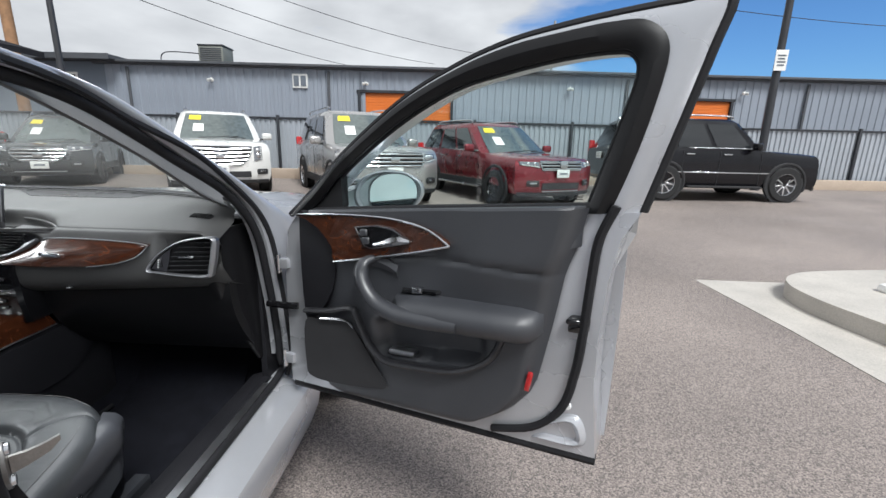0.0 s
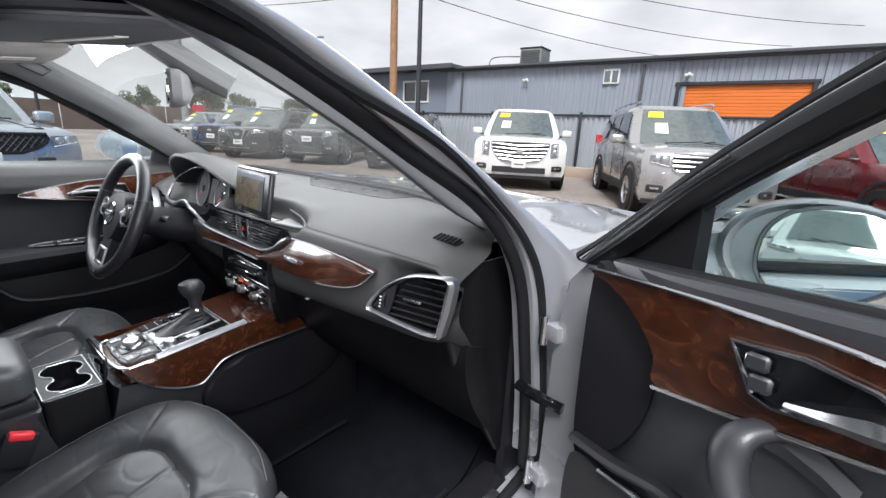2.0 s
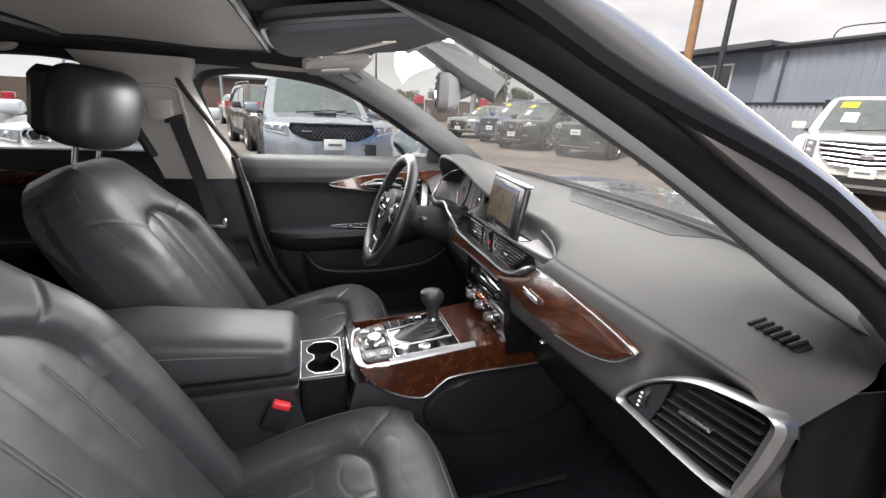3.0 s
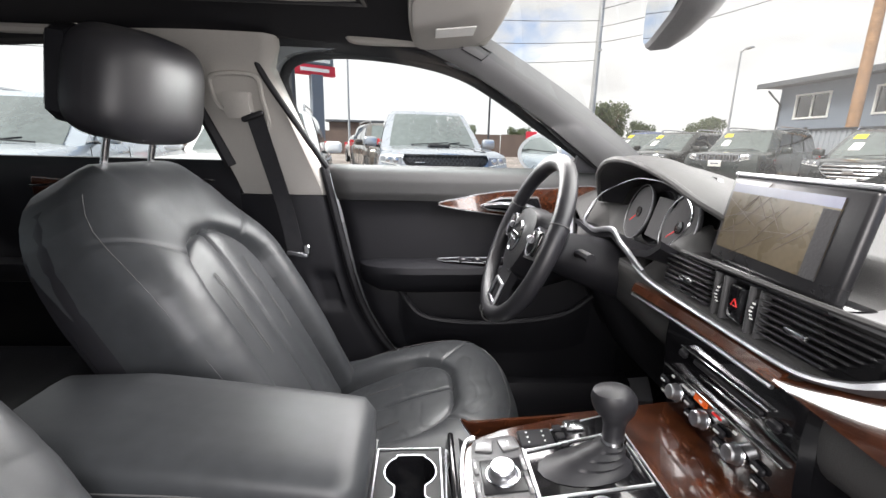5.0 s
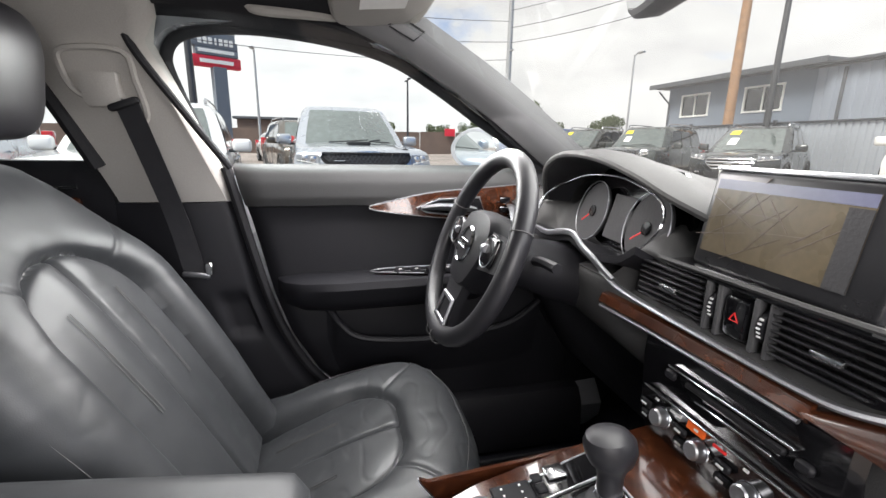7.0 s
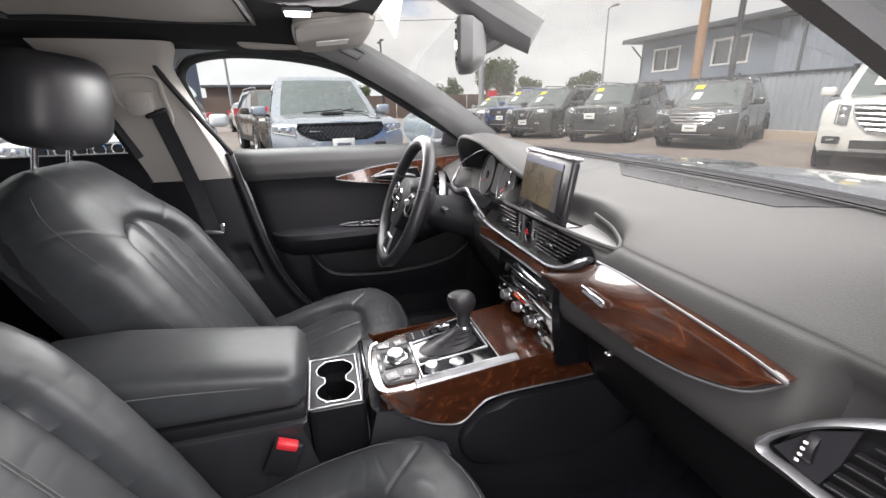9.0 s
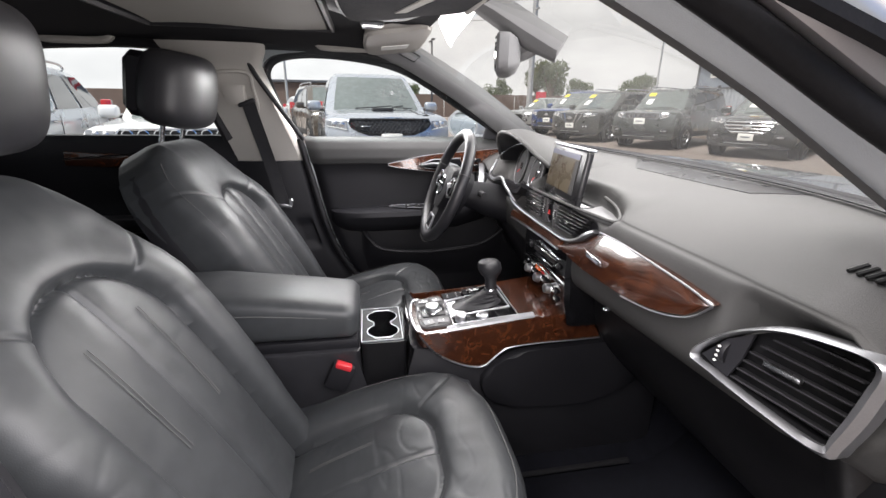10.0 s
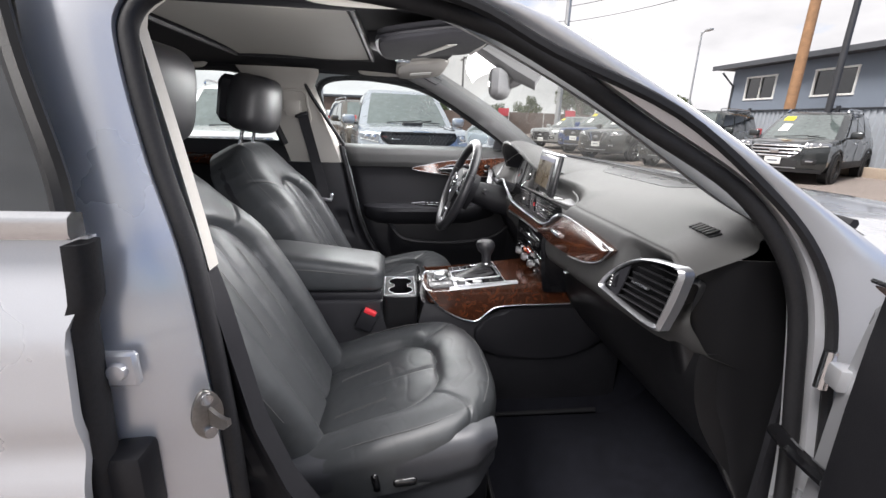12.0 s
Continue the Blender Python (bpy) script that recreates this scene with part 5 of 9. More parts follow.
def inner_side(s):
    # A-pillar lining: a rounded band between the windshield edge and the door frame
    glass_edge = spline([(0.735, 0.30, 0.995), (0.665, 0.185, 1.075), (0.612, -0.03, 1.215), (0.572, -0.235, 1.325), (0.55, -0.33, 1.365)], 6)
    door_edge = spline([(0.755, 0.17, 0.985), (0.685, 0.085, 1.035), (0.640, -0.11, 1.165), (0.602, -0.30, 1.268), (0.585, -0.42, 1.318)], 6)
    def f(u, v):
        i = u * (len(glass_edge) - 1)
        k = min(int(i), len(glass_edge) - 2)
        c = glass_edge[k].lerp(glass_edge[k + 1], i - k).lerp(door_edge[k].lerp(door_edge[k + 1], i - k), v)
        return Vector((s * (c.x - 0.018 * math.sin(math.pi * v)), c.y - 0.010 * math.sin(math.pi * v), c.z))
    ap = cpart("a_pillar_lining", surface(f, 24, 8, (s * 0.015, 0, 0)), "apillar_trim", None, "grey cloth A-pillar lining")
    tag = [Vector(f(0.80 + du, 0.42 + dv)) + Vector((-s * 0.002, 0, 0)) for du, dv in ((-0.045, -0.14), (0.045, -0.14), (0.045, 0.16), (-0.045, 0.16))]
    part("airbag_tag", moved(tube(tag, 0.0018, 6, True), UP), "plastic", ap)
    # B-pillar lining, upper (pale) and lower (black)
    def g(u, v):
        z = lerp(0.95, 1.335, v)
        ya = lerp(-0.690, -0.818, v ** 1.05) + 0.05 * sstep(0.82, 1.0, v)
        yb = lerp(-0.93, -1.02 - 0.06 * v, v)
        x = side_x(z, 0.735, 0.35) - 0.010 * math.sin(math.pi * u) - 0.04 * sstep(0.80, 1.0, v) + 0.02 * (1 - sstep(0.0, 0.06, u))
        return (s * x, lerp(ya, yb, u), z)
    cpart("b_pillar_lining", surface(g, 30, 20, (s * 0.03, 0, 0)), "trim_grey", None, "pale grey B-pillar lining")
    def h(u, v):
        z = lerp(0.36, 0.948, v)
        ya = interp(z, [0.36, 0.48, 0.60, 0.715, 0.90, 0.95], [-0.46, -0.545, -0.61, -0.648, -0.680, -0.692])
        dent = sstep(0.60, 0.62, z) * (1 - sstep(0.70, 0.73, z)) * sstep(0.10, 0.14, u) * (1 - sstep(0.30, 0.36, u))
        return (s * (0.728 + 0.008 * v - 0.014 * math.sin(math.pi * u) + 0.02 * (1 - sstep(0.0, 0.08, u)) + 0.012 * dent), lerp(ya, -0.94, u), z)
    cpart("b_pillar_base", surface(h, 30, 36, (s * 0.05, 0, 0)), "plastic", None, "black plastic lower B-pillar cover")
    # seat belt with guide and anchor
    plate = [Vector((s * (side_x(z, 0.735, 0.35) - 0.014), y, z)) for y, z in ((-0.835, 1.25), (-0.825, 1.20), (-0.82, 1.14), (-0.84, 1.12), (-0.87, 1.15), (-0.93, 1.175), (-0.945, 1.22), (-0.93, 1.25))]
    cpart("belt_height_slide", tube(spline(plate, 4, True), 0.006, 6, True, up=(1, 0, 0)), "trim_grey")
    gd = cpart("belt_guide", loft([[(s * (x - dx), y + dy, z) for dx, dy in ((0, 0.034), (0.020, 0.028), (0.028, 0), (0.020, -0.034), (0, -0.040))] for x, y, z in ((0.660, -0.880, 1.150), (0.654, -0.885, 1.160), (0.645, -0.885, 1.195), (0.640, -0.882, 1.212))]), "trim_grey", None, "pale seat belt guide")
    part("guide_slot", moved(rbox(0.020, 0.058, 0.014, 0.006, 2, pose(s * 0.635, -0.852, 1.156, 20, 0, 0)), UP), "rubber", gd)
    bl = spline([(s * 0.640, -0.850, 1.165), (s * 0.664, -0.835, 1.08), (s * 0.690, -0.812, 0.96), (s * 0.695, -0.795, 0.88), (s * 0.690, -0.778, 0.79)], 6)
    def bf(u, v):
        i = v * (len(bl) - 1)
        k = min(int(i), len(bl) - 2)
        p = bl[k].lerp(bl[k + 1], i - k)
        return p + Vector((-s * 0.004, (u - 0.5) * 0.048, (u - 0.5) * -0.012))
    cpart("seat_belt", surface(bf, 3, 18, (s * 0.002, 0, 0)), "belt", None, "black woven seat belt")
    tg = cpart("belt_tongue", rbox(0.008, 0.06, 0.014, 0.004, 1, pose(s * 0.684, -0.775, 0.785, -8, 0, 0)), "satin")
    part("tongue_blade", moved(rbox(0.006, 0.016, 0.03, 0.003, 1, pose(s * 0.684, -0.747, 0.798)), UP), "chrome", tg)
    # grab handles
    for y in (-0.50, -1.30):
        x = s * 0.585
        pts = spline([(x, y + 0.10, 1.352), (x - s * 0.012, y + 0.085, 1.332), (x - s * 0.018, y, 1.328), (x - s * 0.012, y - 0.085, 1.332), (x, y - 0.10, 1.352)], 5)
        cpart("grab_handle", tube(pts, 0.011, 8), "trim_grey", None, "grey roof grab handle")
    # roof side lining
    def r(u, v):
        y = lerp(-0.34, -1.95, u)
        return (s * lerp(0.675, 0.56, v), y, lerp(1.342, 1.372, v) - 0.03 * sstep(-1.2, -1.95, y))
    cpart("roof_side_lining", surface(r, 20, 4, (0, 0, 0.01)), "headliner")


both(inner_side)


def driver_side():
    s = -1
    # closed front and rear doors, inner face
    def rear(z):
        """The door's sloping rear edge."""
        return interp(z, [0.40, 0.48, 0.60, 0.715, 0.90, 1.04], [-0.44, -0.515, -0.58, -0.620, -0.660, -0.690])
    def f(u, v):
        z = lerp(0.28, 0.940, v)
        y = lerp(0.21, rear(z), u)
        x = interp(z, [0.28, 0.44, 0.58, 0.66, 0.74, 0.90, 0.94], [0.715, 0.732, 0.722, 0.725, 0.738, 0.744, 0.735])
        x += 0.022 * sstep(0.965, 1.0, u)
        return (s * x, y, z)
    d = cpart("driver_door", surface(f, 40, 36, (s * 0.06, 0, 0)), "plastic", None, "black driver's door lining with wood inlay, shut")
    def belt_pad(u, v):
        z = lerp(0.932, 1.036, v)
        x = interp(v, [0, 0.06, 0.25, 0.6, 0.85, 0.95, 1.0], [0.742, 0.722, 0.714, 0.713, 0.720, 0.728, 0.745]) + 0.02 * sstep(0.97, 1.0, u)
        return (s * x, lerp(0.20, rear(z), u), z)
    part("belt_pad", moved(surface(belt_pad, 30, 16, (s * 0.03, 0, 0)), UP), "dash_pad", d, "padded grey-black belt cap")
    part("edge_seal", moved(tube(spline([(-0.735, rear(z) - 0.014, z) for z in (0.42, 0.5, 0.6, 0.7, 0.8, 0.9, 1.0, 1.03)], 3), 0.012, 8), UP), "rubber", d)
    tip = [(-0.375, 0.930), (-0.30, 0.953), (-0.20, 0.971), (-0.05, 0.983), (0.08, 0.990), (0.06, 0.95), (0.02, 0.907), (-0.10, 0.900), (-0.22, 0.907)]
    o = [(p.x, p.y) for p in spline([(a, b, 0) for a, b in tip], 4, True)]
    part("wood_inlay", moved(prism(o, 0.012, Matrix(((0, 0, 1, -0.722), (1, 0, 0, 0), (0, 1, 0, 0), (0, 0, 0, 1))), 0.003), UP), "wood", d)
    part("inlay_edge", moved(tube([(-0.711, y, z) for y, z in o], 0.0018, 6, True, up=(1, 0, 0)), UP), "satin", d)
    pull = [(-0.255, 0.931), (-0.20, 0.952), (-0.09, 0.957), (-0.075, 0.918), (-0.16, 0.912), (-0.23, 0.920)]
    part("handle_bowl", moved(prism(pull, 0.008, Matrix(((0, 0, 1, -0.7115), (1, 0, 0, 0), (0, 1, 0, 0), (0, 0, 0, 1)))), UP), "plastic_gloss", d)
    part("handle_rim", moved(tube([(-0.702, y, z) for y, z in pull], 0.0025, 6, True, up=(1, 0, 0)), UP), "satin", d)
    part("release_handle", moved(loft([[(-0.706 + dx, y, z + dz) for dx, dz in ((0, -h), (0.02, -h * 0.6), (0.024, h * 0.4), (0.008, h))] for y, z, h in ((-0.245, 0.931, 0.005), (-0.20, 0.934, 0.010), (-0.13, 0.930, 0.011), (-0.10, 0.926, 0.006))]), UP), "alu", d)
    for k in range(2):
        part("memory_switch", moved(rbox(0.008, 0.028, 0.016, 0.003, 1, pose(-0.700, -0.02, 0.925 + 0.024 * k)), UP), "plastic_gloss", d)
    # armrest and map pocket
    arm = [(0.745, 0.655), (0.690, 0.672), (0.666, 0.705), (0.657, 0.735), (0.664, 0.752), (0.690, 0.760), (0.745, 0.762)]
    ys = [(-0.605, -0.004, 0.15), (-0.585, -0.002, 0.55), (-0.54, 0.0, 0.9), (-0.45, 0.0, 1), (-0.3, 0.002, 1), (-0.1, 0.008, 1), (0.02, 0.03, 0.8), (0.08, 0.06, 0.3)]
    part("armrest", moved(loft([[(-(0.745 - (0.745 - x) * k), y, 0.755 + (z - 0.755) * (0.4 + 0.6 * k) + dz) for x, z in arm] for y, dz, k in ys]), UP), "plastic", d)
    part("switch_plate", moved(prism([(-0.365, 0.700), (-0.335, 0.722), (-0.12, 0.722), (-0.10, 0.680), (-0.25, 0.672)], 0.004, Matrix(((0, -1, 0, 0), (1, 0, 0, 0), (0, 0, 1, 0.762), (0, 0, 0, 1)))), UP), "plastic_gloss", d)
    for k in range(4):
        part("window_switch", moved(rbox(0.032, 0.026, 0.012, 0.004, 2, pose(-0.700, -0.30 + 0.042 * k, 0.769)), UP), "plastic", d)
        part("switch_mark", moved(rbox(0.004, 0.008, 0.002, 0, 1, pose(-0.690, -0.30 + 0.042 * k, 0.7755)), UP), "white_print", d, smooth=0)
    part("switch_trim", moved(tube(spline([(-0.675, -0.24, 0.767), (-0.70, -0.37, 0.768), (-0.724, -0.33, 0.770), (-0.724, -0.12, 0.772)], 4), 0.002, 6), UP), "satin", d)
    sw = spline([(-0.722, -0.575, 0.690), (-0.716, -0.49, 0.672), (-0.700, -0.462, 0.640), (-0.690, -0.42, 0.600), (-0.684, -0.34, 0.584), (-0.684, -0.19, 0.578), (-0.69, 0.0, 0.60), (-0.70, 0.10, 0.66)], 5)
    part("pocket_rim", moved(tube(sw, 0.009, 8), UP), "plastic", d)
    part("map_pocket", moved(surface(lambda u, v: (lambda p: (lerp(p.x, -0.735, sstep(0.0, 1.0, v)), p.y, lerp(p.z, 0.43, v)))(sw[5 + int(u * (len(sw) - 6))]), 24, 8, (-0.02, 0, 0)), UP), "plastic", d)
    # window frame strips and pane
    fr = spline([(-0.70, 0.10, 1.03), (-0.672, -0.03, 1.11), (-0.645, -0.17, 1.215), (-0.62, -0.31, 1.288), (-0.605, -0.48, 1.325), (-0.60, -0.66, 1.342), (-0.602, -0.795, 1.335), (-0.615, -0.825, 1.28), (-0.655, -0.755, 1.15), (-0.703, -0.685, 1.03)], 6)
    part("window_frame", moved(tube(fr, 0.008, 8, up=(1, 0, 0)), UP), "rubber", d)
    def pane(u, v):
        y = lerp(0.08, -0.815, u)
        zt = interp(-y, [-0.10, 0.03, 0.17, 0.31, 0.48, 0.66, 0.80], [1.03, 1.11, 1.215, 1.288, 1.325, 1.342, 1.33])
        zb = 1.02 if y > -0.69 else lerp(1.02, 1.27, (-0.69 - y) / 0.11)
        z = lerp(min(zb, zt), zt, v)
        return (-(side_x(z, 0.735, 0.35) + 0.008), y, z)
    gl = part("window_pane", moved(surface(pane, 16, 8), UP), "glass", d, smooth=60)
    gl.visible_shadow = False
    part("mirror_triangle", moved(prism([(0.19, 1.03), (0.0, 1.03), (0.02, 1.10), (0.10, 1.055)], 0.02, Matrix(((0, 0, 1, -0.715), (1, 0, 0, 0), (0, 1, 0, 0), (0, 0, 0, 1))), 0.003), UP), "plastic", d)
    # rear door, mostly hidden by the seats
    def rf(u, v):
        y = lerp(-0.94, -1.85, u)
        z = lerp(0.40, 1.04, v)
        x = 0.735 - 0.04 * sstep(0.3, 0.5, v) * (1 - sstep(0.5, 0.62, v)) + 0.02 * sstep(0.9, 1, v)
        return (s * x, y, z)
    rd = cpart("rear_door", surface(rf, 20, 24, (s * 0.06, 0, 0)), "plastic", None, "black rear door lining, shut")
    part("wood_inlay", moved(rbox(0.012, 0.5, 0.05, 0.006, 2, pose(-0.728, -1.25, 0.95, -3, 0, 0)), UP), "wood", rd)
    part("inlay_edge", moved(tube([(-0.72, -1.0, 0.985), (-0.72, -1.25, 0.98), (-0.72, -1.5, 0.962)], 0.004, 6), UP), "chrome", rd)
    part("armrest", moved(rbox(0.08, 0.6, 0.06, 0.02, 2, pose(-0.69, -1.35, 0.73)), UP), "leather", rd)
    fr2 = spline([(-0.702, -0.945, 1.03), (-0.65, -1.0, 1.2), (-0.602, -1.05, 1.315), (-0.597, -1.3, 1.325), (-0.605, -1.55, 1.29), (-0.66, -1.72, 1.15), (-0.70, -1.8, 1.04)], 6)
    part("window_frame", moved(tube(fr2, 0.016, 8, up=(1, 0, 0)), UP), "rubber", rd)
    def pane2(u, v):
        y = lerp(-0.95, -1.78, u)
        zt = interp(-y, [0.945, 1.0, 1.05, 1.3, 1.55, 1.72, 1.8], [1.03, 1.2, 1.315, 1.325, 1.29, 1.15, 1.04])
        z = lerp(1.02, zt, v)
        return (-(side_x(z, 0.735, 0.35) + 0.008), y, z)
    gl = part("window_pane", moved(surface(pane2, 12, 6), UP), "glass", rd, smooth=60)
    gl.visible_shadow = False
    # outer skin and door mirror
    cpart("outer_skin", surface(lambda u, v: (-(0.90 + 0.02 * math.sin(math.pi * v)), lerp(0.34, -1.9, u), lerp(0.25, 1.0, v)), 10, 8, (0.02, 0, 0)), "silver")
    DM = pose(-0.985, -0.025, 1.075, 0, 0, 21)
    mr = cpart("door_mirror", moved(loft([[(0.128 * k * math.cos(a), y, 0.070 * k * math.sin(a) * (1 + 0.12 * math.cos(a))) for a in [6.2832 * q / 24 for q in range(24)]] for y, k in ((-0.006, 0.93), (0.0, 0.99), (0.02, 1.0), (0.06, 0.93), (0.09, 0.72), (0.11, 0.38))]), DM), "silver", None, "silver driver's door mirror")
    part("mirror_glass", moved(lathe([(0.001, 0.007), (0.105, 0.007), (0.108, 0.0)], 24, Matrix.Diagonal((1, 0.53, 1, 1))), UP @ DM @ pose(0.012, 0, 0, 90, 0, 0)), "mirror", mr)
    part("mirror_foot", moved(rbox(0.16, 0.06, 0.03, 0.012, 2, pose(-0.83, 0.04, 1.03, 0, 0, 25)), UP), "silver", mr)


driver_side()


def rear_edge_y(z):
    """Front edge of the rear passenger door at a height; it steps back under the belt line."""
    return interp(z, [0.22, 0.76, 0.86, 0.925, 0.955, 1.02], [-0.802, -0.792, -0.787, -0.785, -0.772, -0.767])


def passenger_rear():
    # rear passenger door, shut, its front edge beside the B-pillar
    def f(u, v):
        z = lerp(0.22, 1.02, v)
        y = lerp(rear_edge_y(z), -1.95, u)
        x = 0.905 + 0.022 * math.sin(math.pi * v) - 0.012 * math.exp(-((z - 0.78) / 0.03) ** 2) - 0.03 * sstep(0.85, 1, v)
        return (x, y, z)
    d = cpart("rear_passenger_door", surface(f, 20, 60, (-0.012, 0, 0)), "silver", None, "silver rear passenger door, shut")
    part("belt_moulding", moved(loft([[(x + 0.010, y, 1.022), (x + 0.013, y, 1.028), (x + 0.010, y, 1.044), (x + 0.002, y, 1.049), (x - 0.012, y, 1.046), (x - 0.012, y, 1.022)] for x, y in ((0.888, -0.768), (0.887, -1.4), (0.878, -1.95))]), UP), "chrome", d)
    def w(u, v):
        z = lerp(1.045, 1.35, v)
        return (0.885 - 0.42 * (z - 1.03), lerp(-0.792 - 0.105 * v, -1.95, u), z)
    part("window_pane", moved(surface(w, 8, 8, (-0.006, 0, 0)), UP), "dark_glass", d, "dark reflecting rear window")
    rings = []
    for k in range(50):
        z = lerp(0.24, 1.017, k / 49)
        y = rear_edge_y(z) + 0.001
        rings.append([(0.903, y - 0.010, z), (0.902, y + 0.002, z), (0.896, y + 0.009, z), (0.884, y + 0.011, z), (0.868, y + 0.006, z), (0.862, y - 0.010, z)])
    part("edge_seal", moved(loft(rings), UP), "rubber", d, "black rubber edge of the rear door", 50)
    part("window_trim", moved(tube(spline([(0.878, -0.783, 1.040), (0.862, -0.796, 1.09), (0.81, -0.850, 1.21), (0.755, -0.895, 1.34)], 5), 0.011, 8, up=(1, 0, 0)), UP), "frame_shade_black", d)
    part("hinge_cover", moved(rbox(0.05, 0.05, 0.11, 0.012, 2, pose(0.872, -0.772, 0.70)), UP), "plastic", d)
    # striker and bolt on the pillar
    S = pose(0.846, -0.689, 0.777, 0, 90, 42)
    o = [(p.x, p.y) for p in spline([(0.037, 0.002, 0), (0.022, 0.014, 0), (0, 0.019, 0), (-0.022, 0.014, 0), (-0.037, -0.002, 0), (-0.022, -0.014, 0), (0, -0.019, 0), (0.022, -0.014, 0)], 4, True)]
    st = cpart("striker_plate", moved(prism(o, 0.005, None, 0.0015), S), "striker_steel", None, "bright metal door striker")
    part("striker_bar", moved(loft([[(x, y, z - h), (x + 0.004, y - 0.003, z - h), (x + 0.004, y - 0.003, z + h), (x, y, z + h)] for x, y, z, h in ((0.846, -0.682, 0.775, 0.013), (0.860, -0.668, 0.778, 0.010), (0.874, -0.654, 0.784, 0.008), (0.884, -0.644, 0.793, 0.004))]), UP), "striker_steel", st)
    for dz in (0.024, -0.024):
        part("screw", moved(lathe([(0.004, 0.005), (0.0075, 0.005), (0.0085, 0)], 10, S @ pose(-dz, 0, 0.004)), UP), "chrome", st)
    cpart("hinge_bolt", join(rbox(0.012, 0.05, 0.045, 0.004, 1, pose(0.865, -0.772, 0.857)), lathe([(0.001, 0.010), (0.010, 0.009), (0.013, 0)], 12, pose(0.868, -0.768, 0.857, 0, 90, 0))), "silver")


passenger_rear()


def cabin_floor():
    def f(u, v):
        x = lerp(-0.74, 0.74, u)
        y = lerp(0.62, -1.5, v)
        tunnel = 0.16 * math.exp(-(x / 0.13) ** 4)
        toe = 0.30 * sstep(0.25, 0.62, y)
        return (x, y, 0.19 + tunnel + toe + 0.02 * sstep(0.6, 0.74, abs(x)))
    cpart("floor_carpet", surface(f, 40, 40, (0, 0, -0.02)), "carpet", None, "black carpeted cabin floor")
    cpart("firewall", rbox(1.5, 0.03, 0.5, 0.01, 1, pose(0, 0.58, 0.65)), "carpet")
    for s in (1, -1):
        cpart("kick_panel", surface(lambda u, v: (s * (0.745 + 0.02 * u), lerp(0.22, 0.60, u), lerp(0.25, 0.98 - 0.09 * u, v)), 6, 6, (s * 0.02, 0, 0)), "plastic")
        cpart("floor_mat", surface(lambda u, v: (s * lerp(0.16, 0.60, u), lerp(0.40, -0.20, v), 0.215 + 0.02 * math.exp(-((u - 0.5) / 0.48) ** 12) * 0.5 + 0.28 * sstep(0.25, 0.62, lerp(0.40, -0.20, v))), 10, 12, (0, 0, -0.012)), "carpet", None, "black carpet floor mat")
        cpart("mat_edge", tube([(s * 0.16, 0.22, 0.232), (s * 0.16, -0.2, 0.226), (s * 0.60, -0.2, 0.226), (s * 0.60, 0.22, 0.232)], 0.008, 6), "rubber")
        # wheels under the arches
        for y in (1.05, -1.87):
            wh = cpart("wheel", moved(wheel_bm(0.33, 0.24), pose(s * 0.78, y, 0.33 + GZ)), "tyre")
            part("rim", moved(rim_bm(0.33, 0.24, s, 10), pose(s * 0.78, y, 0.33)), "rim_silver", wh)
    cpart("underbody", rbox(1.6, 3.9, 0.06, 0.02, 1, pose(0, -0.35, 0.09)), "cladding")
    # rear: shelf, glass, boot
    cpart("rear_shelf", rbox(1.3, 0.45, 0.03, 0.01, 1, pose(0, -2.05, 0.98)), "carpet")
    cpart("rear_window", surface(lambda u, v: (lerp(-0.66, 0.66, u) * lerp(1, 0.86, v), lerp(-2.55, -2.0, v), lerp(1.0, 1.34, v)), 8, 6), "tinted_glass").visible_shadow = False
    cpart("boot", rbox(1.76, 0.80, 0.66, 0.10, 4, pose(0, -2.64, 0.66)), "silver", None, "silver boot with rounded edges")
    cpart("rear_bumper", rbox(1.80, 0.24, 0.42, 0.09, 4, pose(0, -2.96, 0.42)), "silver", None, "silver rear bumper")
    for s in (1, -1):
        cpart("rear_lamp", rbox(0.42, 0.05, 0.15, 0.03, 3, pose(s * 0.64, -3.03, 0.80)), "lamp_red", None, "red rear lamp")
    plate = cpart("number_plate", rbox(0.32, 0.02, 0.16, 0.008, 2, pose(0, -3.045, 0.72)), "plate")
    part("print", moved(rbox(0.22, 0.004, 0.06, 0, 1, pose(0, -3.057, 0.72)), UP), "sign_grey", plate)
    def rq(u, v):
        return (lerp(0.55, 0.90, v), lerp(-1.85, -2.6, u), lerp(1.33 - 0.33 * u, 1.0, v))
    cpart("rear_quarter", surface(rq, 8, 6), "silver")
    cpart("rear_quarter", surface(lambda u, v: (-rq(u, v)[0], rq(u, v)[1], rq(u, v)[2]), 8, 6), "silver")
    cpart("rear_flank", surface(lambda u, v: (0.90, lerp(-1.95, -2.95, u), lerp(0.25, 1.0, v)), 4, 4, (-0.03, 0, 0)), "silver")
    cpart("rear_flank", surface(lambda u, v: (-0.90, lerp(-1.9, -2.95, u), lerp(0.25, 1.0, v)), 4, 4, (0.03, 0, 0)), "silver")


cabin_floor()


# ---- open passenger door ----
door = thing("open_car_door", pose(0.883, 0.203, 0, 0, 0, -25.4), "silver car door standing wide open, black lining with wood inlay", "car door")


def uz(pts, w):
    return [(u, w, z) for u, z in pts]


